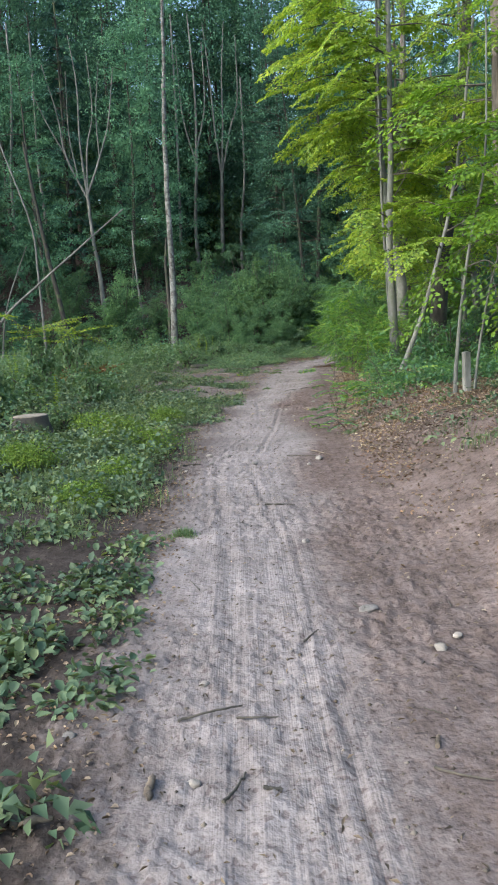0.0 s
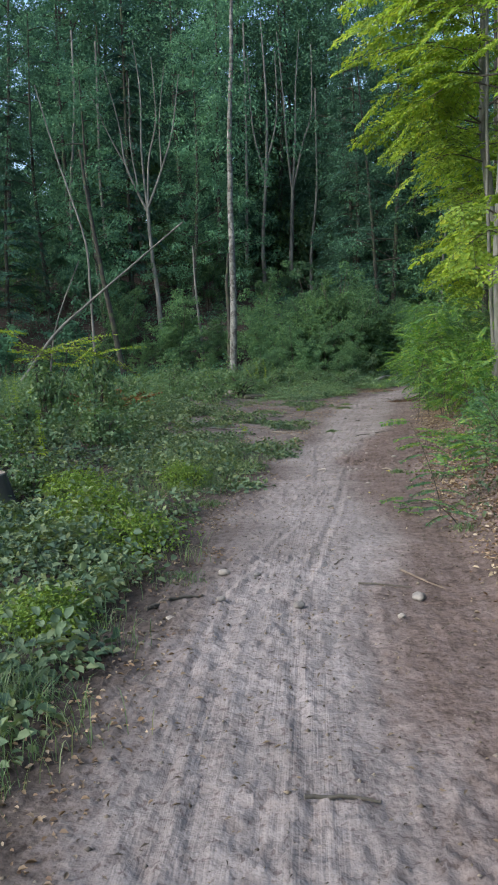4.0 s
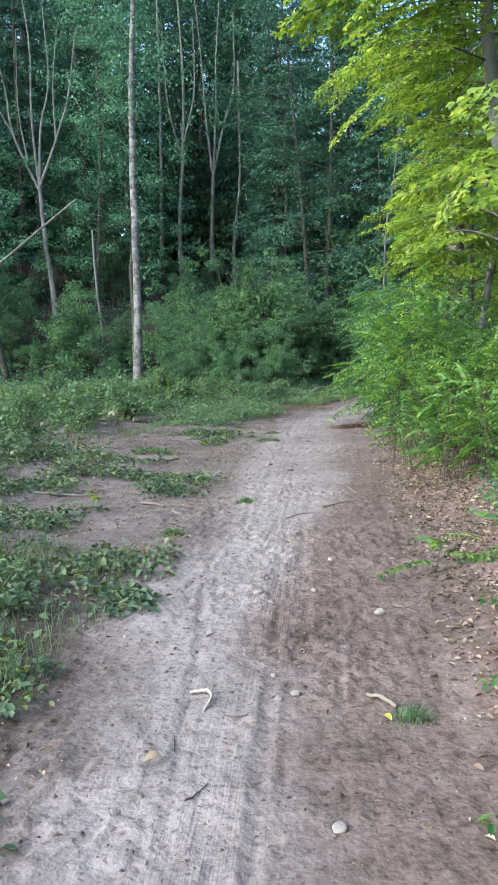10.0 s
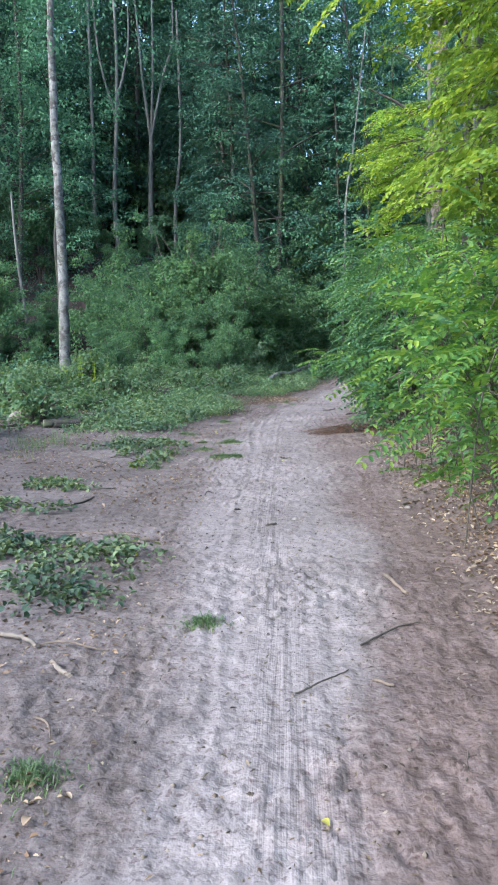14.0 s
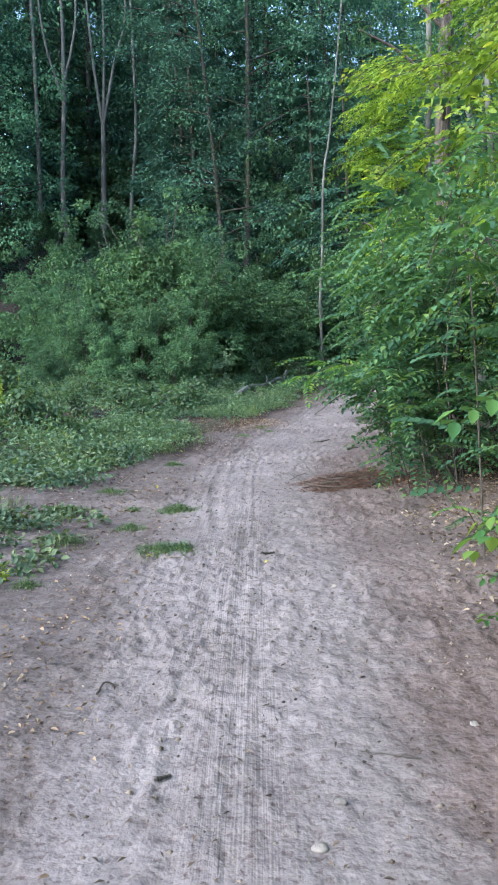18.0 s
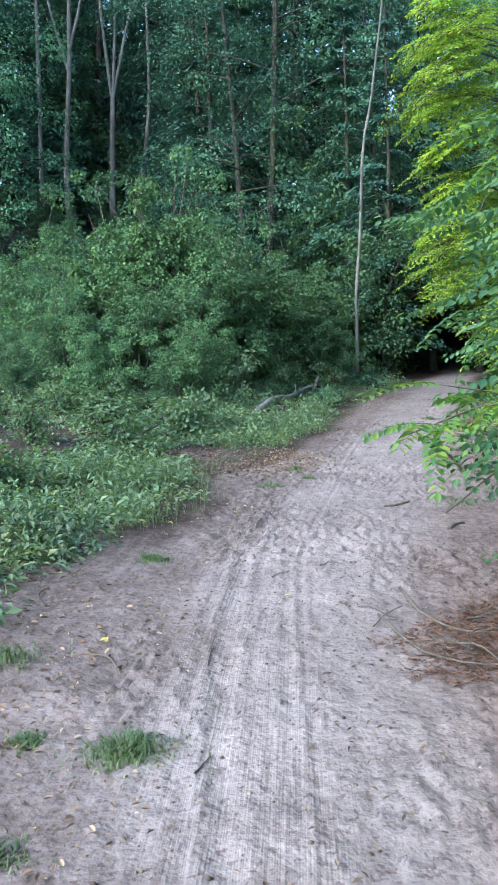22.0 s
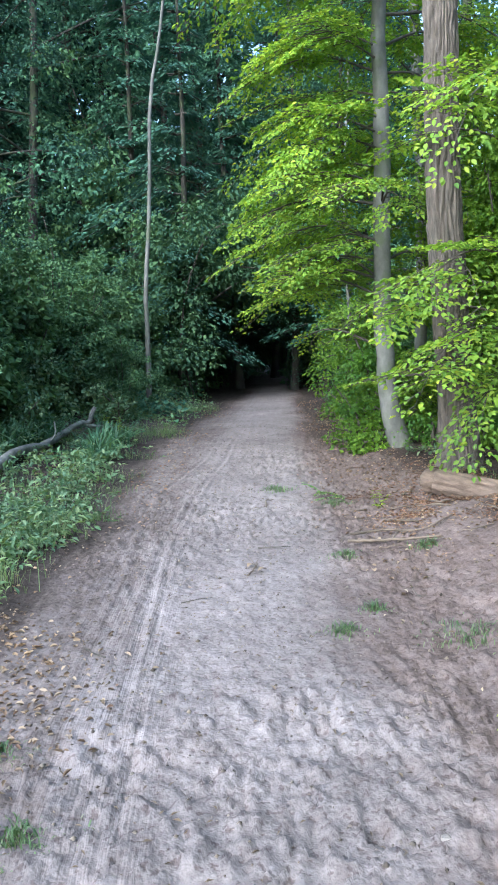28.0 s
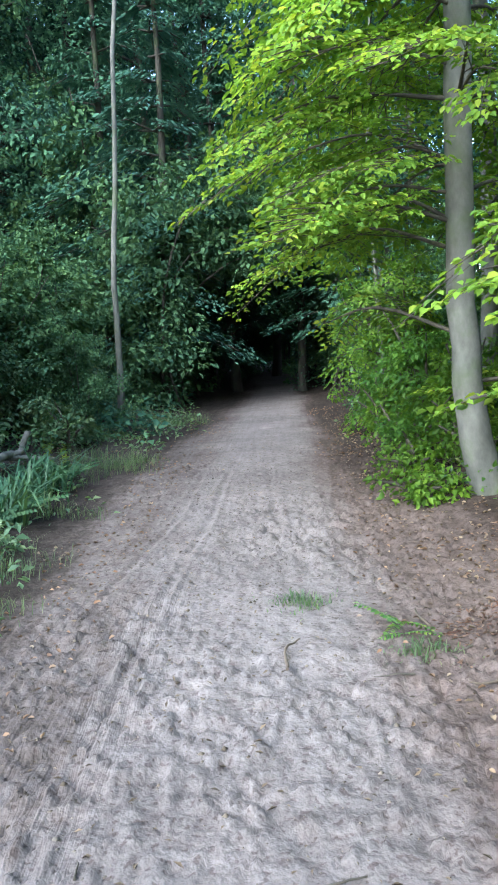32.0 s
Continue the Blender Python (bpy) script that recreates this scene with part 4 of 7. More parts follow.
rad = rad * (0.76 + 0.27 * ridge + 0.06 * vnoise(zz[:, None] * 9, ang * 6, 8))
v = pts[:, None] + np.stack([np.cos(ang) * rad, np.sin(ang) * rad, 0 * rad], -1)
ii = np.arange(159)[:, None] * RIBS
jj, jn = np.arange(RIBS), (np.arange(RIBS) + 1) % RIBS
g.add(v.reshape(-1, 3), np.stack([ii + jj, ii + jn, ii + RIBS + jn, ii + RIBS + jj], -1).reshape(-1, 4))
part("trunk", g.mesh("trunk", PINE_BARK), pine)
rp = np.random.default_rng(37)
for k in range(9):
    i = 108 + k * 5
    a = rp.uniform(0, 2 * np.pi)
    ln = rp.uniform(1.6, 2.8)
    tip = pts[i] + (math.cos(a) * ln, math.sin(a) * ln, ln * rp.uniform(0.3, 0.7))
    line = curve_points([pts[i], (pts[i] + tip) / 2 + (0, 0, 0.2), tip], 9)
    g = Geo()
    g.tube(line, np.linspace(0.06, 0.015, 9), 7, 0.15)
    limb = part("branch", g.mesh("branch", PINE_BARK), pine)
    g = Geo()
    m = 70
    add_fronds(g, line[rp.integers(3, 9, m)] + rp.normal(0, 0.22, (m, 3)), rp.normal(0, 1, (m, 3)) * (1, 1, 0.5), rp.uniform(0.2, 0.34, m), 8, rp)
    part("foliage", g.mesh("foliage", LOCUST_LEAF), limb)
B8 = base_at(8.0, 36.9)
s8 = [(-0.03, 0, -0.15), (-0.02, 0, 0.8), (0.06, 0, 1.9), (0.14, 0, 2.9), (0.24, 0, 4.0), (0.15, 0, 7.0), (0.2, 0, 12.0)]
beech(B8, "young grey beech stem beside the furrowed trunk", [(s8, 0.115, 0.05)], left_limbs(r0, 12, s8, 1.1, 5.5, 1.7, (-0.6, -1.0), 0.8) + [((0.03, 0, 0.95), (-1.45, -0.35, 0.98), 0.1), ((0.03, 0, 1.1), (-0.95, -0.75, 0.72), 0.1), ((0.03, 0, 1.3), (-1.2, -0.6, 1.3), 0.12), ((0.03, 0, 1.5), (-1.5, 0.3, 1.55), 0.12)], leaf=BEECH_LIME_LEAF, seed=17, size=0.8, keep_off=lambda x, y, z: x < 6.25 or off_path(x, y, z))
B9 = base_at(9.6, 41.5)
s9 = [(0, 0, -0.2), (0.1, 0, 3.0), (0.0, 0.2, 8.0), (0.1, 0.2, 13.0)]
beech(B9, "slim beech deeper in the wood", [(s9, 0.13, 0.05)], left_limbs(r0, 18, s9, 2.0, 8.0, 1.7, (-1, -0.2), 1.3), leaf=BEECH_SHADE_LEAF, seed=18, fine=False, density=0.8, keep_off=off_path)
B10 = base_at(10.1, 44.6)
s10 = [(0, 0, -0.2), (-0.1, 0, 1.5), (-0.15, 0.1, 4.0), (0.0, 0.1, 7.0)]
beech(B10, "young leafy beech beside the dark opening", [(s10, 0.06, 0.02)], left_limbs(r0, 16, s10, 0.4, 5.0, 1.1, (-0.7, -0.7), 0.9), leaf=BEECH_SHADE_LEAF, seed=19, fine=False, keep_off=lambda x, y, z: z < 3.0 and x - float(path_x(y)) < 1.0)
for k, (x, y) in enumerate(((6.6, 14.5), (7.4, 19.5), (7.6, 27.0), (8.6, 32.5))):
    b = base_at(x, y)
    s = [(0, 0, -0.2), (r0.normal(0, 0.15), 0, 3.0), (r0.normal(0, 0.3), 0.2, 8.0), (0.1, 0.2, 13.0)]
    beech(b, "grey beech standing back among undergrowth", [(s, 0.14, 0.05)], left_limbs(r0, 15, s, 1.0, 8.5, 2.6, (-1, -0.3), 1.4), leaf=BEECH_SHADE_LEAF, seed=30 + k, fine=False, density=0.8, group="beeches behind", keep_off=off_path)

# ---- feather-leaved locust bushes ----
r1 = np.random.default_rng(5)


def canes(n, reach, height, r, towards=None, fan=1.0, start=0.25):
    out = []
    for k in range(n):
        a = r.uniform(0, 2 * np.pi) if towards is None else math.atan2(towards[1], towards[0]) + r.normal(0, fan)
        ln, h = reach * r.uniform(0.5, 1.0), height * r.uniform(0.45, 1.0)
        c, s = math.cos(a), math.sin(a)
        o = r.normal(0, start, 2)
        out.append([(o[0], o[1], -0.05), (o[0] + c * ln * 0.3, o[1] + s * ln * 0.3, h * 0.7), (o[0] + c * ln * 0.7, o[1] + s * ln * 0.7, h), (o[0] + c * ln, o[1] + s * ln, h * r.uniform(0.7, 0.95))])
    return out


locust(base_at(3.75, 27.3), "large locust bush with green feather leaves over the path", canes(28, 1.7, 2.7, r1, (-1, -0.2), 1.3, 0.35) + canes(10, 1.5, 1.2, r1, (-1, -0.5), 0.8, 0.3), 21, fine=True)
locust(base_at(3.75, 27.35), "second locust shoot with hanging feather leaves beside the path", [[(0, 0, 0.05), (-0.5, 0, 0.85), (-1.0, 0.0, 1.12), (-1.5, 0.0, 1.0)]], 32, 8.0, "locust_shoot", "plant", 0.006, (0.22, 0.32), True, YOUNG_LOCUST_LEAF, 0.05, 0.041)
locust(base_at(3.65, 27.0), "low drooping locust growth with dark feather leaves down to the ground", canes(16, 0.75, 0.85, r1, (-0.6, -1.0), 1.2, 0.35), 34, fine=True)
locust(base_at(3.3, 23.9), "slender locust shoots with green feather leaves", canes(13, 1.2, 2.5, r1, (-1, 0), 1.3, 0.3), 22)
locust(base_at(4.6, 25.4), "tall locust shoots beside the beech", canes(14, 1.5, 2.7, r1, (-1, -0.4), 1.2, 0.4), 23)
locust(base_at(3.3, 21.7), "green locust bush at the foot of the beech", canes(20, 1.05, 1.9, r1, (-1, -0.3), 1.4, 0.3), 24, fine=True, leaf_mat=YOUNG_LOCUST_LEAF)
locust(base_at(2.9, 19.8), "low green locust growth beside the beech stems", canes(14, 0.7, 1.3, r1, None, 1.0, 0.35), 25, fine=True, leaf_mat=YOUNG_LOCUST_LEAF)
locust(base_at(2.75, 18.7), "low bright locust growth before the grey beech stems", canes(10, 0.45, 0.95, r1, None, 1.0, 0.2), 33, fine=True, leaf_mat=YOUNG_LOCUST_LEAF)
locust(base_at(2.95, 20.9), "bright green locust bush leaning to the path", canes(12, 0.75, 1.4, r1, (-1, -0.4), 1.3, 0.25), 29, fine=True, leaf_mat=YOUNG_LOCUST_LEAF)
shrub(base_at(4.3, 17.4), "low green undergrowth under the beeches", 1.0, 0.9, 26, LOCUST_LEAF, 26, 80, 0.08, 5, "leafy_bush", "leafy bushes under the beeches")
for k, (x, y, h) in enumerate(((8.0, 40.3, 0.3), (8.4, 41.1, 0.45), (8.75, 42.0, 0.5), (9.1, 42.9, 0.6), (8.7, 40.5, 0.6), (9.4, 43.7, 0.7), (8.3, 39.7, 0.4), (9.2, 41.5, 0.75), (7.45, 39.3, 0.2), (8.2, 38.8, 0.35), (8.6, 38.3, 0.4))):
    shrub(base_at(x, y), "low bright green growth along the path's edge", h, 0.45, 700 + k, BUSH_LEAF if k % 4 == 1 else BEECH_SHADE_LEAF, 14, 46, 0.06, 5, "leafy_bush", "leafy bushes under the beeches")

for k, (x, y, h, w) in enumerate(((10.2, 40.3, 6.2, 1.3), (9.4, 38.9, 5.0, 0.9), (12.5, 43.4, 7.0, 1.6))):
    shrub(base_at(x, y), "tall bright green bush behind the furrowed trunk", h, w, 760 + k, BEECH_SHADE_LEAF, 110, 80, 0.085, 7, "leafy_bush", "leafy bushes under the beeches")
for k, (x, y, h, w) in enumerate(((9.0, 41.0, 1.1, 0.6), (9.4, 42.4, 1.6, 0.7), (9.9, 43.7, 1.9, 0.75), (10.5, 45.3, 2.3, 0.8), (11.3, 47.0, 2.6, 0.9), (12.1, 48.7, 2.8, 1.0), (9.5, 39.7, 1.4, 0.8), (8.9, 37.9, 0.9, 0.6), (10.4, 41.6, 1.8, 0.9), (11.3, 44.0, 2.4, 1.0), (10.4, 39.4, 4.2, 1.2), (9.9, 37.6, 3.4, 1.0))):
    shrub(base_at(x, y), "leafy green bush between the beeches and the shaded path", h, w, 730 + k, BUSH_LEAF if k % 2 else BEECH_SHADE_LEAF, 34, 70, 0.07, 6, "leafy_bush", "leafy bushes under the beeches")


def seedling(x, y, n, seed, height=0.32, frond=0.33):
    """A young locust: a stem and a few feather leaves, each one a part."""
    r = np.random.default_rng(seed)
    s = thing("locust_seedling", on_ground(x, y, -0.01), "young locust seedling with bright feather leaves", "plant", "locust seedlings")
    g = Geo()
    top = np.array([r.normal(0, 0.06), r.normal(0, 0.06), height])
    pts = curve_points([(0, 0, -0.03), top * 0.5 + (0.02, 0, 0), top], 7)
    g.tube(pts, np.linspace(0.006, 0.003, 7), 5)
    part("stem", g.mesh("stem", TWIG_BARK), s)
    for k in range(n):
        g = Geo()
        add_fronds(g, np.zeros((1, 3)), np.array([[1.0, 0, 0.25]]), frond * r.uniform(0.75, 1.15), 8, r, g, fine=True)
        f = part("feather_leaf", g.mesh("feather_leaf", YOUNG_LOCUST_LEAF), s)
        f.location = pts[min(6, 2 + k * 5 // n)]
        f.rotation_euler = (0, r.uniform(-0.5, 0.25), k * 2.4 + r.normal(0, 0.3) + math.pi)


for k, (x, y, n, h) in enumerate(((0.97, 11.6, 6, 0.08), (1.38, 11.75, 4, 0.06), (1.5, 13.2, 7, 0.35), (1.95, 13.0, 6, 0.3), (1.8, 14.3, 7, 0.3), (2.1, 15.6, 6, 0.3), (1.75, 16.4, 5, 0.25), (2.75, 23.3, 6, 0.3), (2.9, 22.5, 5, 0.2), (2.45, 12.0, 6, 0.4), (2.3, 14.4, 7, 0.35), (5.85, 36.9, 6, 0.1))):
    seedling(x, y, n, 200 + k, h, 0.16 if y > 30 or h < 0.1 else 0.33)

for k, (x, y, lean, h) in enumerate(((2.2, 12.9, 0.3, 0.6), (2.5, 14.6, 0.25, 0.55), (2.95, 22.4, 0.2, 0.45), (3.05, 21.6, 0.2, 0.45))):
    locust(on_ground(x, y, -0.01), "young leaning locust sapling with feather leaves", [[(0, 0, -0.03), (-lean * 0.35, 0.04, h * 0.45), (-lean * 0.75, 0.08, h * 0.85), (-lean, 0.12, h)]], 240 + k, 11.0, "locust_sapling", "plant", 0.008, (0.13, 0.21), True, LOCUST_LEAF, 0.06, 0.041)


def pinnate_sapling(ctrl, n, seed, frond=0.21, leaflet=0.05):
    """A thin leaning stem with feather leaves to either side, each one a part."""
    r = np.random.default_rng(seed)
    b = on_ground(ctrl[0][0], ctrl[0][1], -0.01)
    s = thing("locust_sapling", b, "thin leaning locust sapling with drooping feather leaves", "plant", "locust saplings at the path's edge")
    pts = curve_points(np.array(ctrl) - b, 12)
    g = Geo()
    g.tube(pts, np.linspace(0.006, 0.0025, 12), 5)
    part("stem", g.mesh("stem", TWIG_BARK), s)
    for k in range(n):
        side = -1 if k % 2 == 0 else 1
        i = 3 + 8 * k // max(1, n - 1)
        g = Geo()
        way = np.array([[side, r.normal(-0.1, 0.4), r.uniform(0.0, 0.3)]])
        add_fronds(g, pts[i : i + 1], way, frond * r.uniform(0.8, 1.15), 11, r, g, leaflet, True)
        part("feather_leaf", g.mesh("feather_leaf", YOUNG_LOCUST_LEAF if k > n * 0.6 else LOCUST_LEAF), s)


pinnate_sapling([(1.28, 11.65, 0.02), (1.24, 11.66, 0.25), (1.14, 11.68, 0.56), (1.03, 11.75, 0.82)], 13, 260)
pinnate_sapling([(1.34, 10.95, 0.0), (1.22, 10.9, 0.15), (1.08, 10.9, 0.24), (0.9, 10.95, 0.27)], 7, 261, 0.19)
pinnate_sapling([(2.0, 12.75, 0.05), (1.95, 12.75, 0.3), (1.84, 12.75, 0.45), (1.7, 12.75, 0.5)], 9, 262)
pinnate_sapling([(2.05, 14.25, 0.1), (1.98, 14.25, 0.3), (1.85, 14.2, 0.4), (1.7, 14.2, 0.42)], 8, 263, 0.2)
pinnate_sapling([(3.55, 27.62, 0.0), (3.2, 27.6, 0.75), (2.85, 27.6, 1.15), (2.53, 27.6, 1.24)], 7, 270, 0.37, 0.036)
pinnate_sapling([(3.5, 27.5, 0.0), (3.15, 27.52, 0.65), (2.75, 27.54, 1.0), (2.4, 27.55, 1.08)], 9, 271, 0.24, 0.05)
pinnate_sapling([(2.85, 23.6, 0.03), (2.78, 23.6, 0.3), (2.65, 23.6, 0.48), (2.5, 23.6, 0.52)], 8, 264, 0.2)
pinnate_sapling([(2.95, 24.6, 0.05), (2.9, 24.6, 0.2), (2.83, 24.6, 0.33), (2.73, 24.6, 0.36)], 6, 265, 0.17)


# ---- the far wood ----
def rel(place, pts, y0=None):
    p = np.array(place)
    return [(x - p[0], 0.0, z - p[2]) for x, z in pts]


p = base_at(-3.58, 44.0)
birch = thing("birch_tree", p, "tall slim birch with pale flaking bark", "tree")
part("trunk", stem_mesh("trunk", [(0, 0, -0.3)] + rel(p, [(-3.44, 3.8), (-3.39, 7.9), (-3.27, 12.2), (-3.05, 15.6)]) + [(0.7, 0, 21.0)], 0.19, 0.06, BIRCH_BARK, 12, 40, 0.06, 0.25), birch)
g = Geo()
rb = np.random.default_rng(8)
cc = np.stack([rb.normal(0.4, 1.7, 46), rb.normal(0, 1.6, 46), rb.uniform(10.5, 21.5, 46)], 1)
clump_leaves(g, cc, rb.uniform(0.7, 1.3, 46), 60, 0.13, rb, 0.9, 0.6)
part("crown", g.mesh("crown", FOREST_LEAF), birch)
p = base_at(-8.3, 52.0)
bare_tree(p, "bare grey tree forking into a fan of dead branches", [
    ([(0, 0, -0.3)] + rel(p, [(-8.5, 5.5), (-8.66, 6.9), (-8.81, 9.8)]), 0.2, 0.13),
    (rel(p, [(-8.8, 9.6), (-9.9, 12.2), (-10.2, 14.5), (-10.9, 17.5)]), 0.1, 0.03), (rel(p, [(-8.8, 9.7), (-9.0, 13.0), (-8.9, 16.1), (-9.2, 19)]), 0.1, 0.03),
    (rel(p, [(-8.8, 9.8), (-8.6, 12.5), (-8.1, 14.7), (-8.2, 18)]), 0.09, 0.03), (rel(p, [(-8.75, 9.9), (-7.84, 12.1), (-7.2, 14), (-6.7, 17)]), 0.1, 0.03),
    (rel(p, [(-9.3, 11.0), (-9.6, 13.5), (-9.5, 17.0)]), 0.06, 0.02), (rel(p, [(-7.9, 12.0), (-7.9, 14.5), (-7.5, 17.5)]), 0.06, 0.02), (rel(p, [(-9.9, 12.2), (-10.9, 14.2), (-11.8, 16.5)]), 0.06, 0.02)])
p = base_at(-9.45, 47.0)
bare_tree(p, "dark trunk leaning over at the wood's edge", [([(0, 0, -0.3)] + rel(p, [(-10.15, 4.3), (-10.69, 7.8), (-11.2, 12.0)]), 0.22, 0.1)], DARK_BARK, "leaning_tree")
p = base_at(-10.75, 46.0)
bare_tree(p, "thin pale dead stem leaning aside", [([(0, 0, -0.2)] + rel(p, [(-10.8, 5.2), (-10.95, 7.6), (-12.1, 11.5), (-13.0, 15.0)]), 0.1, 0.04)], GREY_BARK, "dead_tree")
p = base_at(-13.2, 46.0)
bare_tree(p, "short pale dead stem", [([(0, 0, -0.2)] + rel(p, [(-12.67, 3.2), (-11.3, 6.4)]), 0.08, 0.03)], GREY_BARK, "dead_tree")
p = base_at(-14.5, 45.6)
bare_tree(p, "fallen pale log hung up slantwise in the trees", [([(0, 0, 0.1)] + rel(p, [(-12.62, 2.8), (-10.8, 4.3), (-8.55, 6.0), (-5.9, 8.0)]), 0.13, 0.05)], GREY_BARK, "fallen_log")
p = base_at(-5.7, 50.0)
bare_tree(p, "thin broken grey stem", [([(0, 0, -0.3)] + rel(p, [(-5.82, 2.6), (-6.0, 4.8), (-6.06, 7.4)]), 0.11, 0.06)], GREY_BARK, "dead_tree")
p = base_at(-1.2, 66.0)
bare_tree(p, "tall bare tree forking high up", [
    ([(0, 0, -0.3)] + rel(p, [(-1.0, 9.5), (-0.82, 13.0)]), 0.24, 0.16), (rel(p, [(-0.82, 12.8), (-1.13, 16.3), (-1.28, 19.7), (-1.6, 24)]), 0.12, 0.04),
    (rel(p, [(-0.82, 12.9), (0.03, 16.3), (0.7, 18.5), (0.8, 23)]), 0.11, 0.04), (rel(p, [(-0.8, 13.0), (-0.5, 17.0), (-0.37, 20.3), (0.0, 24.0)]), 0.11, 0.04)])
p = base_at(-2.9, 64.0)
bare_tree(p, "slim ivy-grown tree forking high up", [([(0, 0, -0.3)] + rel(p, [(-2.98, 9.0), (-2.52, 14.7), (-2.41, 19.1), (-2.6, 24)]), 0.22, 0.06), (rel(p, [(-2.52, 14.5), (-1.74, 17.7), (-1.7, 22)]), 0.1, 0.04), (rel(p, [(-2.6, 13.5), (-3.4, 17.0), (-3.6, 22)]), 0.1, 0.04)])
for x, y, pts in ((-4.2, 64.0, [(-4.12, 9.0), (-3.94, 14.2), (-3.86, 18), (-3.8, 24)]), (0.3, 66.0, [(0.42, 9.0), (0.91, 13.0), (1.0, 20)]), (-14.6, 58.0, [(-14.9, 11.0), (-14.3, 17.0), (-14.2, 22)]), (-13.0, 60.0, [(-13.36, 13.0), (-13.27, 17.0), (-13.2, 22)]), (-4.0, 46.5, [(-3.9, 3.0), (-3.95, 5.0), (-3.8, 6.5)])):
    p = base_at(x, y)
    bare_tree(p, "slim grey trunk standing on the slope", [([(0, 0, -0.3)] + rel(p, pts), 0.17, 0.08)], GREY_BARK if y > 50 else DARK_BARK, "slim_tree")
p = base_at(6.8, 48.3)
bare_tree(p, "slim pale sapling beside the path's dark opening", [([(0, 0, -0.2)] + rel(p, [(6.84, 1.5), (6.83, 2.6), (6.98, 4.4), (7.12, 6.9), (7.35, 8.0), (7.6, 9.9), (8.0, 13.0)]), 0.085, 0.03)], BEECH_BARK, "sapling_tree")

rf = np.random.default_rng(17)
protos = []
for k in range(4):
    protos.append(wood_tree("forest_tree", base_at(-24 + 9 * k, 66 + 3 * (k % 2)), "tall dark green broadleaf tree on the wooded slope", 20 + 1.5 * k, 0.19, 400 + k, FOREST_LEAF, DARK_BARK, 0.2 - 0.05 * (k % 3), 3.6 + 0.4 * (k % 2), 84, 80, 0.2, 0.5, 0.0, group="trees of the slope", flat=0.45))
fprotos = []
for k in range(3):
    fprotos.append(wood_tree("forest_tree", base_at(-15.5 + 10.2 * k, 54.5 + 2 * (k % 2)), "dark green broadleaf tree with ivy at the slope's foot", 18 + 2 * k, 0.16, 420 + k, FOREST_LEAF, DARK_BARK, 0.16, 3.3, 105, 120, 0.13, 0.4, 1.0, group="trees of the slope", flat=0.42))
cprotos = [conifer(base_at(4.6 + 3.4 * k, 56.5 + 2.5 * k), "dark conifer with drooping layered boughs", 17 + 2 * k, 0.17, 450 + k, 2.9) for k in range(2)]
hprotos = [shrub(base_at(-26.0 - 4 * k, 53), "dense green shrubs on the wooded slope", 5.2 - 0.5 * k, 2.3, 470 + k, HAZEL_LEAF if k == 0 else FOREST_LEAF, 60, 42, 0.2, 4) for k in range(3)]
nprotos = [shrub(base_at(1.5 - 4.1 * k, 47.4 + 0.4 * k), "dense green hazel thicket at the foot of the slope", 5.0 - 0.5 * k, 2.2, 480 + k, HAZEL_LEAF, 100, 110, 0.095) for k in range(3)]


def plant(proto, x, y, scale, tall=(0.9, 1.15)):
    b = base_at(x, y, 0.1)
    c = copy_thing(proto, pose(*b, rf.uniform(-3, 3), rf.uniform(-3, 3), rf.uniform(0, 360)) @ Matrix.Diagonal((scale, scale, scale * rf.uniform(*tall), 1)))
    return c


taken = [(o.location.x, o.location.y) for o in protos + fprotos + cprotos]


def free(x, y, gap):
    if any((x - a) ** 2 + (y - b) ** 2 < gap * gap for a, b in taken):
        return False
    taken.append((x, y))
    return True


for x, y, s in ((4.2, 53.2, 0.85), (7.2, 57.5, 1.0), (9.6, 60.5, 1.0), (-6.8, 54.0, 0.9), (12.2, 55.0 + 8.5, 1.0), (15.4, 55.5, 0.9), (9.4, 54.2, 0.85), (13.7, 53.6, 0.8), (11.2, 58.8, 0.9), (15.6, 60.0, 0.9), (11.7, 43.2, 0.75), (-11.5, 52.0, 0.9), (13.6, 50.4, 0.8), (3.4, 59.5, 1.0)):
    taken.append((x, y))
    plant(fprotos[rf.integers(3)], x, y, s)
for x, y, s in ((-7.6, 60.5, 1.0), (-2.4, 71.0, 1.1), (-8.2, 67.0, 1.1), (-4.6, 75.0, 1.2), (0.6, 72.0, 1.1), (-11.5, 64.0, 1.0), (-16.0, 62.0, 1.0), (-20.0, 60.0, 1.0), (4.0, 68.0, 1.1), (-7.0, 82.0, 1.3), (-1.0, 84.0, 1.3), (-14.0, 80.0, 1.3)):
    taken.append((x, y))
    plant(protos[rf.integers(4)], x, y, s)
count = 0
while count < 24:
    x, y = rf.uniform(-42, 34), 58 + 38 * rf.random()
    u = x - float(path_x(y))
    if abs(u) < 2.6 or (-6 < x < 2 and y < 68) or not free(x, y, 3.0):
        continue
    plant(protos[rf.integers(4)], x, y, rf.uniform(0.85, 1.2))
    count += 1
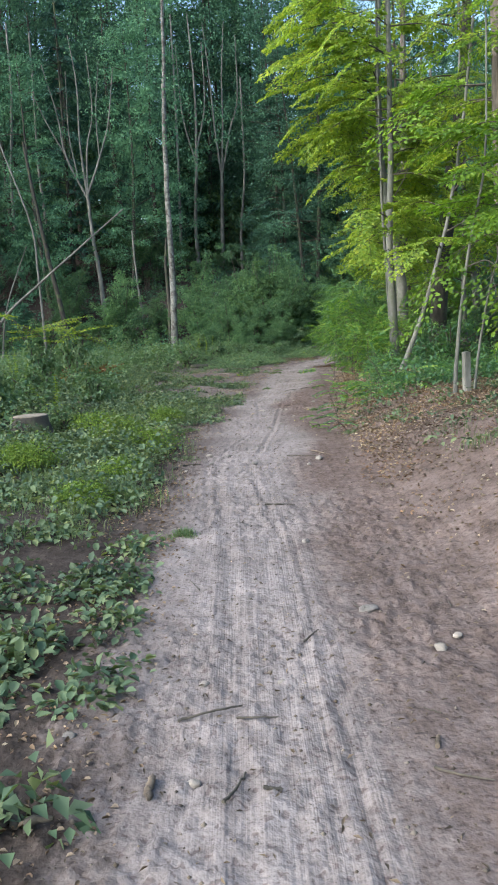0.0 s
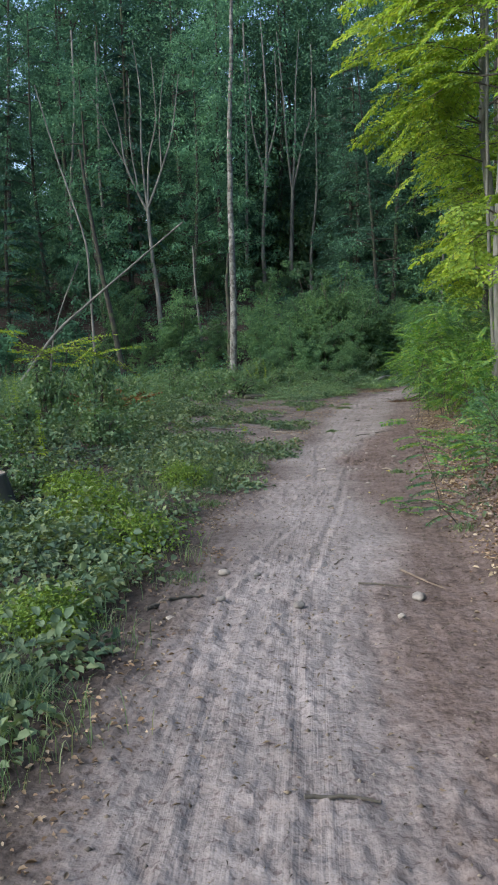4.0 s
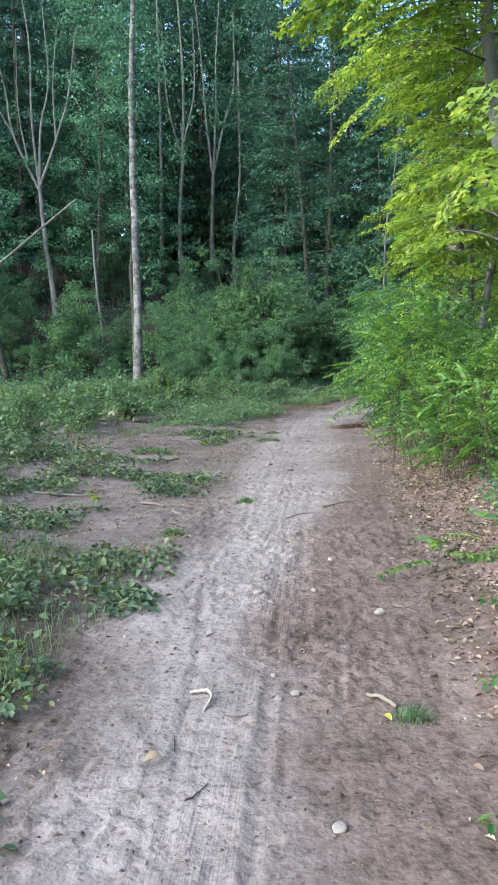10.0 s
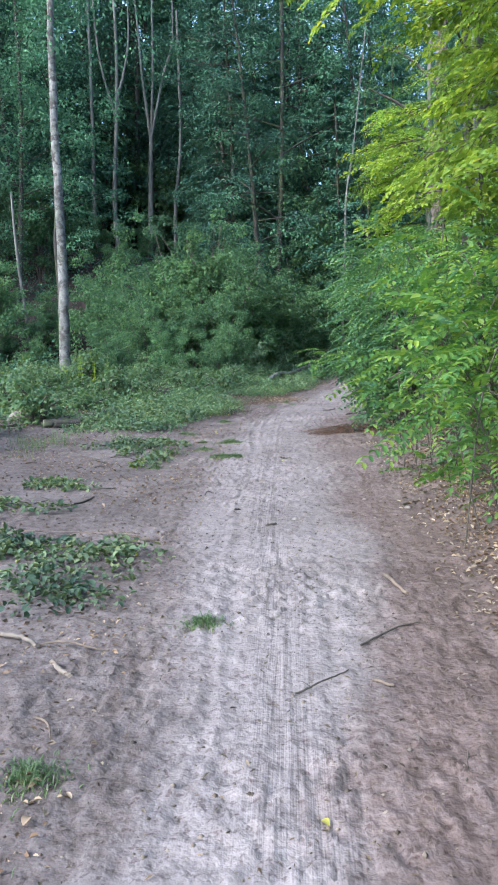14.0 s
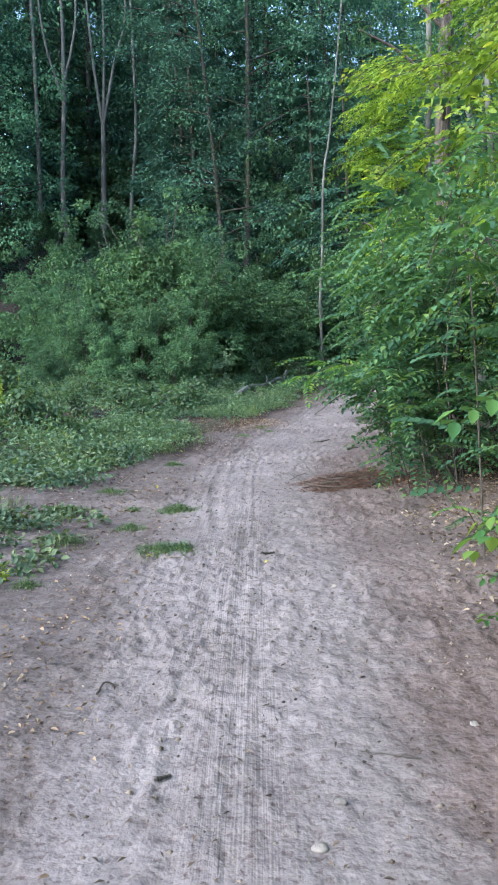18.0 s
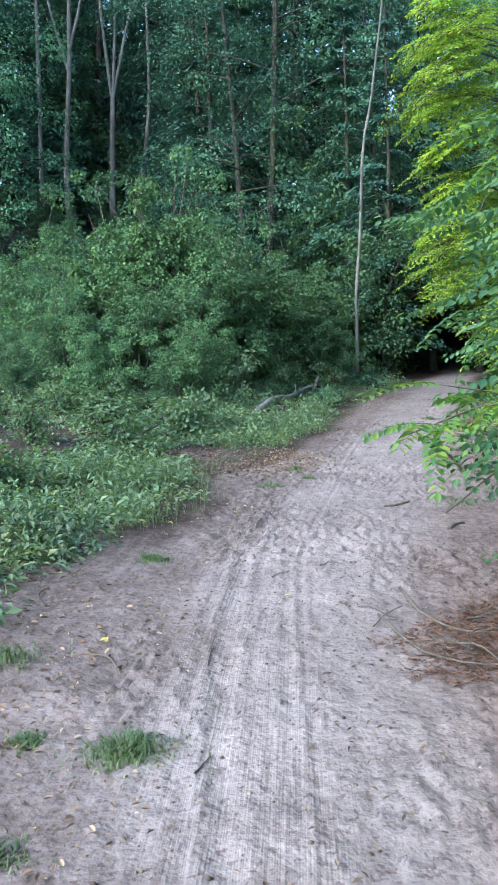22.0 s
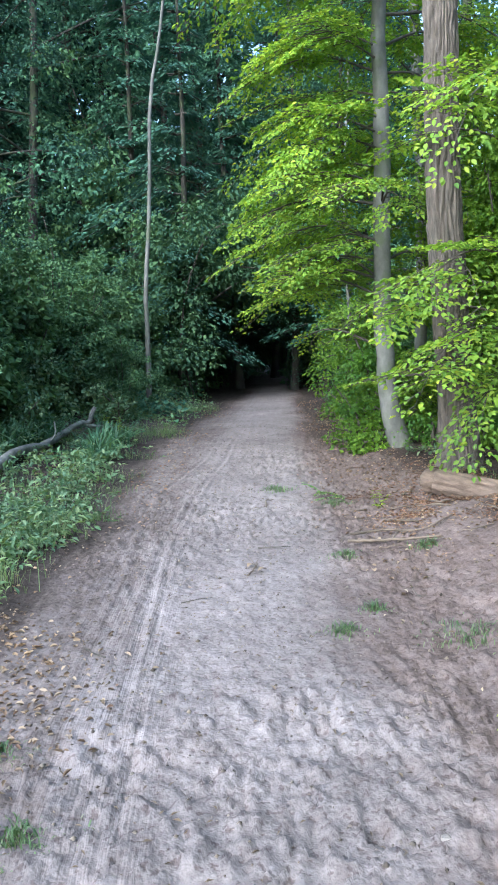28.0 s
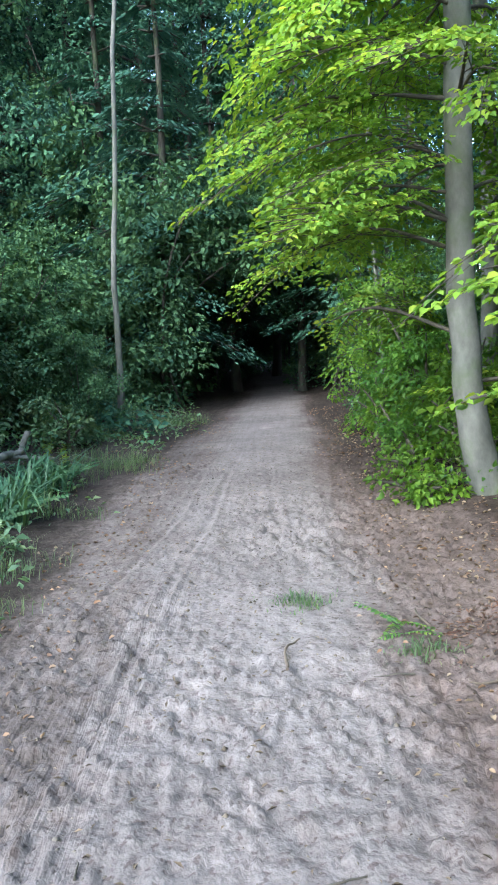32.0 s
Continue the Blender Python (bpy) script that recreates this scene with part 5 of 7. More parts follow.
for x, y, s in ((3.0, 56.0, 0.9), (5.9, 61.0, 1.05), (9.2, 63.0, 1.0), (3.0, 62.5, 1.0), (11.0, 66.0, 1.1), (7.6, 53.2, 0.75), (8.3, 51.0, 0.7), (12.6, 50.6, 0.7), (11.0, 54.0, 0.75), (14.6, 57.2, 0.8), (-11.0, 57.0, 1.0), (-17.5, 52.5, 0.9), (-8.5, 63.0, 1.0), (14.5, 60.0, 0.9)):
    plant(cprotos[rf.integers(2)], x, y, s)
for x, y, s in ((-6.6, 48.0, 0.5), (-8.9, 48.6, 0.6), (-11.4, 48.0, 0.6), (-5.2, 47.2, 0.4), (-13.8, 47.6, 0.6), (-10.2, 50.0, 0.7), (4.0, 48.0, 0.85), (5.4, 50.2, 0.95), (-0.6, 49.4, 1.0), (2.9, 50.8, 1.1), (-4.8, 50.2, 0.8), (-7.6, 50.0, 0.7), (7.9, 51.6, 0.8), (9.0, 54.8, 0.9), (13.9, 50.2, 0.75), (13.9, 54.0, 0.9), (10.2, 41.5, 0.45), (11.2, 44.8, 0.6), (5.6, 47.4, 0.5), (3.0, 46.6, 0.5), (12.0, 47.2, 0.65)):
    plant(nprotos[rf.integers(3)], x, y, s * rf.uniform(0.75, 1.15), (0.7, 1.2))
for x, y, s in ((-10.2, 51.5, 0.8), (-13.0, 49.5, 0.75), (-16.5, 48.5, 0.8), (-20.0, 49.0, 0.9), (-24.0, 50.5, 1.0), (10.6, 58.5, 1.0), (12.4, 62.0, 1.0), (16.0, 58.0, 1.0), (17.4, 63.0, 1.1), (14.6, 66.5, 1.2), (19.5, 66.0, 1.2), (16.4, 69.5, 1.3), (18.5, 72.0, 1.6), (15.0, 73.0, 1.6), (21.5, 71.0, 1.6),
                (1.0, 54.5, 0.5), (-2.5, 55.5, 0.5), (-1.0, 60.0, 0.45), (-3.6, 59.5, 0.45), (-6.0, 56.0, 1.1), (-9.0, 60.0, 1.1), (4.5, 58.0, 1.0), (-13.5, 56.0, 1.1), (-18.0, 57.0, 1.1), (-23.0, 58.0, 1.1), (14.0, 47.5, 0.9), (13.0, 37.0, 0.8), (18.0, 50.0, 1.5), (20.0, 45.5, 1.5), (22.5, 51.0, 1.6), (17.0, 41.5, 1.2), (19.5, 55.5, 1.5), (16.0, 38.0, 1.0), (20.5, 38.5, 1.4), (14.6, 43.0, 0.9), (24.0, 44.0, 1.5), (10.6, 36.0, 0.5), (12.2, 39.5, 0.7), (10.8, 31.0, 0.5), (9.6, 34.6, 0.4), (11.0, 33.5, 0.6), (10.5, 28.0, 0.7), (9.0, 23.0, 0.6), (9.0, 17.0, 0.7), (8.0, 12.0, 0.6), (6.3, 21.0, 0.4), (7.0, 30.5, 0.4), (6.2, 26.8, 0.4)):
    plant((nprotos if y < 61 and -12 < x < 10 else hprotos)[rf.integers(3)], x, y, s)
for x, y, s in ((-13.0, 67.0, 1.4), (-16.0, 66.0, 1.4), (-18.5, 68.0, 1.5), (-11.0, 69.0, 1.4), (-21.0, 66.0, 1.4), (-15.0, 74.0, 2.0), (-19.0, 76.0, 2.0), (-11.0, 76.0, 2.0), (-4.5, 69.0, 1.5), (-1.5, 70.0, 1.5), (1.0, 69.0, 1.4), (-3.0, 72.5, 1.8), (-0.2, 74.0, 1.8), (-6.4, 71.0, 1.6), (2.6, 71.5, 1.6)):
    plant(hprotos[rf.integers(3)], x, y, s)
for x, y, s in ((-20.0, 72.0, 1.2), (-23.0, 68.0, 1.2), (-17.0, 75.0, 1.2), (-26.0, 76.0, 1.3), (-21.0, 81.0, 1.3), (-3.0, 80.0, 1.4), (1.0, 82.0, 1.4), (-6.0, 86.0, 1.5), (4.0, 87.0, 1.5), (-9.5, 80.0, 1.4), (7.5, 80.0, 1.4), (-13.0, 88.0, 1.5), (-18.0, 84.0, 1.5), (-4.0, 71.5, 1.0), (-0.8, 72.0, 1.0), (1.6, 71.0, 1.0), (-2.2, 76.0, 1.1), (-5.6, 75.0, 1.1), (12.0, 68.5, 1.1), (17.5, 76.0, 1.2), (20.5, 74.0, 1.2), (22.5, 79.0, 1.3), (14.5, 71.0, 1.1), (19.0, 81.0, 1.3), (20.5, 64.0, 1.0), (18.5, 60.5, 1.0), (9.0, 66.5, 1.0)):
    plant(protos[rf.integers(4)], x, y, s)
count = 0
while count < 14:
    x, y = rf.uniform(-34, 14), rf.uniform(53, 78)
    if x - float(path_x(y)) > -3.5 or (-6 < x < 2 and y < 67):
        continue
    plant((nprotos if y < 62 and x > -12 else hprotos)[rf.integers(3)], x, y, rf.uniform(1.1, 1.6))
    count += 1
for x, y, s in ((-1.0, 41.2, 0.55), (0.6, 40.2, 0.6), (2.0, 40.9, 0.7), (2.3, 41.9, 0.6), (1.3, 42.8, 0.95), (-0.9, 43.6, 0.8), (2.4, 44.1, 0.8), (4.0, 45.0, 0.5), (4.4, 45.2, 0.7), (5.7, 45.6, 0.4), (0.2, 45.0, 0.9), (-2.2, 45.6, 0.7), (-1.4, 39.0, 0.32), (0.1, 38.3, 0.38), (1.5, 38.6, 0.42), (1.9, 39.7, 0.42), (3.2, 43.0, 0.36), (-0.6, 39.9, 0.45)):
    plant(nprotos[rf.integers(3)], x, y, s, (0.85, 1.1))
PALE_HAZEL_LEAF = leaf_material("pale_hazel_leaf", [(0.055, 0.118, 0.062), (0.082, 0.158, 0.074), (0.12, 0.205, 0.088)], 0.28, 0.6, 1.3, 0.6, 0.15)
for k, (x, y, h, w) in enumerate(((1.3, 41.6, 4.6, 1.0), (0.4, 42.4, 3.6, 1.1), (2.4, 42.2, 3.8, 1.0), (-0.5, 40.6, 2.2, 0.8), (2.7, 41.6, 1.9, 0.7), (3.7, 44.0, 2.4, 0.8), (4.5, 45.6, 2.6, 0.8), (2.9, 42.9, 2.6, 0.8), (5.3, 47.0, 2.4, 0.8), (5.9, 48.6, 2.2, 0.7), (2.0, 40.8, 2.0, 0.7))):
    shrub(base_at(x, y), "tall pale green hazel bush before the dark thicket", h, w, 495 + k, PALE_HAZEL_LEAF, 70, 80, 0.11, 6)
for k, (x, y, h, w) in enumerate(((3.1, 42.3, 1.3, 0.7), (3.8, 43.8, 1.4, 0.7), (4.5, 44.9, 1.3, 0.7), (5.2, 45.9, 1.1, 0.6), (2.4, 41.1, 1.2, 0.7), (5.9, 47.4, 1.1, 0.6), (2.6, 39.8, 0.9, 0.5), (1.6, 39.4, 1.1, 0.7), (6.4, 48.9, 0.9, 0.5))):
    shrub(base_at(x, y), "low pale leafy undergrowth at the foot of the thicket", h, w, 780 + k, DUSTY_WEED_LEAF, 34, 60, 0.075, 4, "leafy_bush", "undergrowth of the thicket")
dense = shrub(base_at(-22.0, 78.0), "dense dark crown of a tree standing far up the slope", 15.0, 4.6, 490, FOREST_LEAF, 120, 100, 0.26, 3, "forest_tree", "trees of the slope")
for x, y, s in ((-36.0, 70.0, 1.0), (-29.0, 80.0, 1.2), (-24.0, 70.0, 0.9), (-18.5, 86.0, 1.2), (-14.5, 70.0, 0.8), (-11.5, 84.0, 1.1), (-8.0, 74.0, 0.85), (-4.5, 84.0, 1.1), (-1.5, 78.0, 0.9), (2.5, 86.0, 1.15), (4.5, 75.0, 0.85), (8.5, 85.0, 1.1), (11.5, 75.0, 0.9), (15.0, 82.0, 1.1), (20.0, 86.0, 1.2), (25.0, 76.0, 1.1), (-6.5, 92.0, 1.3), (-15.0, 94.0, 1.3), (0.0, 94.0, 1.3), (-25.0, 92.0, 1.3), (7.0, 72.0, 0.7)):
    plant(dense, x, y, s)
for x, y, s in ((12.2, 52.6, 0.7), (13.8, 56.0, 0.8), (10.9, 55.6, 0.8), (13.5, 40.5, 0.85), (16.0, 46.0, 0.9), (13.4, 48.8, 0.7), (15.5, 53.0, 0.9), (11.6, 40.2, 0.6), (10.6, 37.6, 0.5)):
    plant(fprotos[rf.integers(3)], x, y, s)
for x, y, s in ((21.0, 42.0, 1.1), (24.0, 33.0, 1.1), (22.5, 24.0, 1.0), (14.5, 10.0, 1.0), (20.0, 13.0, 1.1), (9.5, 5.5, 0.9), (15.5, 2.0, 1.0), (22.0, 4.0, 1.1), (8.5, -4.0, 1.0), (13.0, -8.0, 1.1), (27.0, 16.0, 1.1), (26.5, 46.0, 1.2), (-27.0, 46.0, 1.1), (-31.0, 36.0, 1.1), (-29.0, 54.0, 1.1), (-34.0, 26.0, 1.1), (-33.0, 44.0, 1.2), (14.0, 31.0, 0.9), (12.5, 24.0, 0.9), (11.5, 17.0, 0.9), (17.5, 37.0, 1.0), (18.0, 28.0, 1.0), (17.0, 20.0, 1.0)):
    plant(protos[rf.integers(4)], x, y, s)


def arching_shrub(y, side, seed):
    """A tall shrub beside the path whose canes meet overhead and shut out the light."""
    r = np.random.default_rng(seed)
    place = base_at(float(path_x(y)) + side * (1.75 if side > 0 else 2.15), y, 0.05)
    sh = thing("hazel_shrub", place, "dense dark shrub arching over the shaded path", "shrub", "shrubs arching over the path")
    leaf, c = Geo(), []
    for k in range(5):
        top = r.uniform(2.9, 4.6)
        ctrl = [(r.normal(0, 0.2), r.normal(0, 0.4), -0.1), (side * 0.3, r.normal(0, 0.4), top * 0.55), (-side * 0.5, r.normal(0, 0.6), top), (-side * r.uniform(1.4, 2.2), r.normal(0, 0.7), top - 0.2)]
        pts = curve_points(ctrl, 12)
        g = Geo()
        g.tube(pts, np.linspace(0.035, 0.01, 12), 5, 0.1)
        part("stem", g.mesh("stem", TWIG_BARK), sh)
        c += [p + r.normal(0, 0.25, 3) for p in pts[2:]]
    for k in range(46):
        c.append((side * r.uniform(-0.25, 1.6), r.normal(0, 0.7), r.uniform(0.1, 4.5)))
    for k in range(26):
        c.append((-side * r.uniform(0.0, 2.2), r.normal(0, 0.8), r.uniform(2.9, 5.2)))
    c = np.array(c)
    low = (c[:, 2] < 2.75) & (c[:, 0] * side < 0.1)
    c[low, 0] = side * abs(c[low, 0]) + side * 0.1
    clump_leaves(leaf, c, r.uniform(0.35, 0.6, len(c)), 70, 0.13, r, 0.7, 0.35)
    part("leaves", leaf.mesh("leaves", HAZEL_LEAF), sh)


# Beyond the opening these are unseen, added to keep the path dark.
for k, y in enumerate((50.6, 52.0, 53.6, 55.4, 57.4, 59.6)):
    for side in (-1, 1):
        arching_shrub(y + 0.3 * side, side, 520 + 2 * k + (side > 0))
# Thicket added across the path, unseen, so no light enters the far end.
for y in (62.0, 63.5):
    for o in (-1.2, 0.4, 1.8):
        plant(nprotos[rf.integers(3)], float(path_x(y)) + o, y, 0.9)


# ---- low growth, litter and small things on the ground ----
r4 = np.random.default_rng(23)


def scatter(n, xlo, xhi, ylo, yhi, chance):
    """Points on the ground, kept where chance(x, y) is high."""
    x, y = r4.uniform(xlo, xhi, n), r4.uniform(ylo, yhi, n)
    m = r4.random(n) < chance(x, y)
    return x[m], y[m]


def by_limb(x, y):
    """1 along the dead limb and just before it, where the growth is low."""
    q = np.clip((y - 38.3) / 4.7, 0, 1)
    return smooth(1.4 - abs(x - (2.85 + 1.8 * q)) / 0.45) * smooth((y - 37.6) / 0.6) * smooth((43.6 - y) / 0.6)


def left_green(x, y):
    u = x - path_x(y)
    edge = -(edge_left(y) + 0.12)
    inside = smooth((edge + 0.22 * fbm(x * 0.9, y * 0.9, 2, 51) - u) / 0.4)
    patch = np.interp(y, [0, 10, 17, 19, 25, 28, 31, 46], [0.75, 0.5, 0.55, 0.14, 0.14, 0.6, 0.75, 0.6])
    return inside * smooth(0.5 + patch + 1.3 * vnoise(x * 0.55, y * 0.55, 53)) * (1 - 0.85 * by_limb(x, y)) * (1 - 0.92 * notch(x, y))


def low_plants(name, label, mat, n, box, chance, height, radius, per, size, fine, wide=0.68):
    x, y = scatter(n, *box, chance)
    k = len(x)
    z = land(x, y)
    h, rad = r4.uniform(*height, k), r4.uniform(*radius, k)
    h = h * (0.45 + 1.0 * smooth(0.5 + 0.9 * vnoise(x * 0.45, y * 0.45, 59))) * (0.45 + 1.0 * smooth(0.4 + 1.3 * vnoise(x * 1.7, y * 1.5, 60)))
    d = unit(r4.normal(0, 1, (k, per, 3)))
    d[..., 2] = abs(d[..., 2])
    q = r4.uniform(0.45, 1.0, (k, per, 1))
    p = np.stack([x, y, z], 1)[:, None] + d * q * np.stack([rad, rad, h], 1)[:, None] + (0, 0, 0.02)
    p, d = p.reshape(-1, 3), d.reshape(-1, 3)
    tip = d * (1, 1, 0.2) + r4.normal(0, 0.45, p.shape) - (0, 0, 0.15)
    nor = np.array([0, 0, 1.0]) + d * 0.6 + r4.normal(0, 0.35, p.shape)
    s = size * r4.uniform(0.55, 1.6, len(p))
    g = Geo()
    g.leaves(p, tip, nor, s, s * wide, fine, 0.2)
    solid(name, g.mesh(name, mat), (0, 0, 0), label, "undergrowth", kind="stuff")


low_plants("bramble", "dark green bramble leaves covering the ground beside the path", BRAMBLE_LEAF, 1300, (-5, -0.3, 1.5, 12), left_green, (0.06, 0.28), (0.14, 0.32), 38, 0.05, True)
low_plants("bramble", "low green bramble and weeds over the clearing", BRAMBLE_LEAF, 3000, (-9, 1.4, 10, 30), left_green, (0.08, 0.4), (0.15, 0.4), 42, 0.055, False)
low_plants("weeds", "tangled green weeds at the edge of the clearing", DUSTY_WEED_LEAF, 3600, (-18, 7.5, 26, 50), left_green, (0.1, 0.4), (0.2, 0.5), 44, 0.06, False, 0.5)
low_plants("weeds", "taller pale green weeds in the clearing", WEED_LEAF, 1100, (-12, -2.6, 8, 34), lambda x, y: left_green(x, y) * smooth((-x - 2.3) / 2.0), (0.4, 0.95), (0.2, 0.4), 44, 0.07, False)


shrub(on_ground(-0.8, 2.4, -0.02), "low broad-leaved green weed at the path's edge", 0.12, 0.17, 540, BRAMBLE_LEAF, 12, 9, 0.07, 3, "weed_clump", "weed clumps in the clearing")


def patches(*spots):
    return lambda x, y: np.max([smooth(1.25 - ((x - a) / rx) ** 2 - ((y - b) / ry) ** 2 + 0.5 * vnoise(x * 2, y * 2, 67)) for a, b, rx, ry in spots], axis=0)


low_plants("bramble", "creeping bramble patches on the bare soil", BRAMBLE_LEAF, 3200, (-3.5, 1.0, 3.0, 27.5), patches((-0.25, 20.3, 0.55, 0.75), (-1.2, 21.2, 0.9, 0.45), (-0.86, 22.25, 0.3, 0.3), (-0.81, 23.4, 0.35, 0.3), (-0.12, 25.3, 0.4, 0.5), (-0.55, 16.8, 0.4, 0.5), (-0.5, 16.0, 0.3, 0.4), (-1.5, 18.6, 0.7, 0.5), (-2.2, 22.5, 1.2, 0.6), (-0.3, 26.5, 0.7, 0.5), (-0.8, 14.8, 0.35, 0.6), (-0.7, 13.3, 0.3, 0.5), (-1.5, 16.4, 0.6, 0.9), (-2.4, 18.0, 0.8, 0.9), (-1.9, 20.2, 0.7, 0.6), (-2.0, 15.2, 0.7, 0.7), (-0.92, 4.8, 0.22, 0.7), (-0.78, 4.0, 0.14, 0.35), (-0.85, 5.6, 0.2, 0.4), (-0.72, 3.4, 0.12, 0.3)), (0.05, 0.2), (0.1, 0.24), 38, 0.043, True)
MOUND_LEAF = leaf_material("mound_leaf", [(0.1, 0.18, 0.045), (0.14, 0.23, 0.05), (0.2, 0.28, 0.06)], 0.4, 0.55, 1.3)
for k, (x, y, h, w) in enumerate(((-1.25, 10.5, 0.24, 0.4), (-1.75, 11.3, 0.28, 0.4), (-1.35, 8.6, 0.14, 0.24), (-2.3, 12.6, 0.3, 0.45), (-1.3, 13.6, 0.2, 0.3), (-1.5, 7.2, 0.16, 0.22), (-2.6, 9.4, 0.25, 0.4))):
    shrub(base_at(x, y), "soft yellow-green mound of fine-leaved weeds beside the path", h, w, 550 + k, MOUND_LEAF, 60, 70, 0.028, 5, "weed_clump", "weed clumps in the clearing")
rw = np.random.default_rng(77)
wprotos = [shrub(base_at(-4.2 - 1.6 * k, 16.5 + 2.5 * k), "leafy pale green weed clump in the clearing", 0.7 - 0.1 * k, 0.5, 500 + k, WEED_LEAF, 24, 46, 0.07, 5, "weed_clump", "weed clumps in the clearing") for k in range(3)]
for k in range(44):
    y = rw.uniform(9, 42)
    x = float(path_x(y)) - rw.uniform(2.2, 7.5) - 0.12 * max(0.0, y - 20)
    if 15 < y < 26 and x > -3.0:
        continue
    copy_thing(wprotos[rw.integers(3)], pose(x, y, float(land(x, y)) - 0.03, 0, 0, rw.uniform(0, 360)) @ Matrix.Scale(rw.uniform(0.6, 1.25), 4))
for k in range(34):
    y = rw.uniform(30.5, 45)
    x = float(path_x(y)) - 2.5 - 4.5 * rw.random()
    if by_limb(x, y) > 0.1 or by_limb(x - 0.5, y) > 0.1:
        continue
    copy_thing(wprotos[rw.integers(3)], pose(x, y, float(land(x, y)) - 0.03, 0, 0, rw.uniform(0, 360)) @ Matrix.Diagonal((1.0, 1.0, rw.uniform(0.5, 1.05), 1)))
for k in range(16):
    y = rw.uniform(12, 22)
    x = rw.uniform(-7.5, -2.8) - 0.05 * y
    copy_thing(wprotos[rw.integers(3)], pose(x, y, float(land(x, y)) - 0.03, 0, 0, rw.uniform(0, 360)) @ Matrix.Diagonal((1.1, 1.1, rw.uniform(1.3, 1.9), 1)))
low_plants("weeds", "leafy weeds standing along the path's edge", DUSTY_WEED_LEAF, 3400, (-3.5, 4.5, 26.5, 40), lambda x, y: left_green(x, y) * smooth((x - path_x(y) + 4.2) / 1.0), (0.07, 0.3), (0.14, 0.3), 42, 0.05, True, 0.42)
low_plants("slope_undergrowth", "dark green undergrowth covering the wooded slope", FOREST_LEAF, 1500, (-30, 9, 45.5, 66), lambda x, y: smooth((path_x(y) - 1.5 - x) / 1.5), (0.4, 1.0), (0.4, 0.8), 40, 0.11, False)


def right_green(x, y):
    u = x - path_x(y)
    edge = half_width(y) + np.interp(y, RIGHT_BARE_Y, RIGHT_BARE)
    return smooth((u - edge) / 0.8) * smooth(np.interp(y, [0, 9, 12, 20, 26, 48], [0.1, 0.35, 0.9, 0.85, 0.4, 0.45]) + 1.2 * vnoise(x * 0.8, y * 0.8, 57))


low_plants("undergrowth", "knee-high green seedlings and weeds on the bank under the beeches", LOCUST_LEAF, 620, (1.7, 5.6, 11.8, 18.6), lambda x, y: smooth((x - path_x(y) - 1.3) / 0.7) * smooth(0.75 + 0.9 * vnoise(x * 0.9, y * 0.9, 58)), (0.1, 0.42), (0.14, 0.3), 34, 0.05, True)
low_plants("undergrowth", "patchy green seedlings among dead leaves under the beeches", BRAMBLE_LEAF, 2600, (1.2, 10, 4, 48), right_green, (0.06, 0.3), (0.12, 0.28), 24, 0.045, True)


def grass(name, label, n, box, chance, length, lean=0.8):
    x, y = scatter(n, *box, chance)
    k = len(x)
    per = 40
    p = np.stack([x, y, land(x, y)], 1)[:, None] + r4.normal(0, 0.1, (k, per, 3)) * (1, 1, 0)
    p = p.reshape(-1, 3)
    p[:, 2] = ground_z(p[:, 0], p[:, 1]) - 0.01
    tall = np.repeat(r4.uniform(0.55, 1.2, k), per)
    g = Geo()
    blades(g, p, r4, r4.uniform(*length, len(p)) * tall, lean, np.full(len(p), 0.004))
    solid(name, g.mesh(name, GRASS_BLADE), (0, 0, 0), label, "grass", kind="stuff")


def edge_grass(x, y):
    u = -(x - path_x(y)) - edge_left(y)
    return (1 - 0.8 * notch(x, y)) * smooth((u + 0.15) / 0.3) * smooth((1.9 - u) / 1.0) * smooth(np.interp(y, [0, 7, 12, 16, 27, 30, 46], [-0.5, 0.05, 0.25, 0.1, 0.2, 0.3, 0.3]) + 0.8 * vnoise(x * 0.7, y * 0.7, 61))


grass("grass", "loose tufts of grass along the path's edge", 9000, (-4, 8, 2, 48), edge_grass, (0.05, 0.26))
grass("grass", "tall arching pale grass among the weeds", 800, (-2.5, 4.5, 28.5, 37), lambda x, y: left_green(x, y) * smooth((x - path_x(y) + 3.6) / 0.8) * smooth(0.35 + 1.3 * vnoise(x * 0.9, y * 0.9, 83)), (0.12, 0.3), 1.25)
grass("grass", "short grass and moss at the foot of the bushes", 900, (1.5, 9, 6, 47), lambda x, y: right_green(x, y) * 0.7, (0.05, 0.14))


def tuft(x, y, n, rad, seed, length=(0.035, 0.09)):
    r = np.random.default_rng(seed)
    p = r.normal(0, rad, (n, 3)) * (1.25, 0.95, 0)
    g = Geo()
    blades(g, p, r, r.uniform(*length, n) * (0.45 + 0.75 * np.exp(-((p**2).sum(1)) / (1.6 * rad * rad))), 0.9, np.full(n, 0.006))
    solid("grass_tuft", g.mesh("grass_tuft", GRASS_BLADE), on_ground(x, y, -0.01), "tuft of green grass beside the sandy path", "grass", kind="stuff")


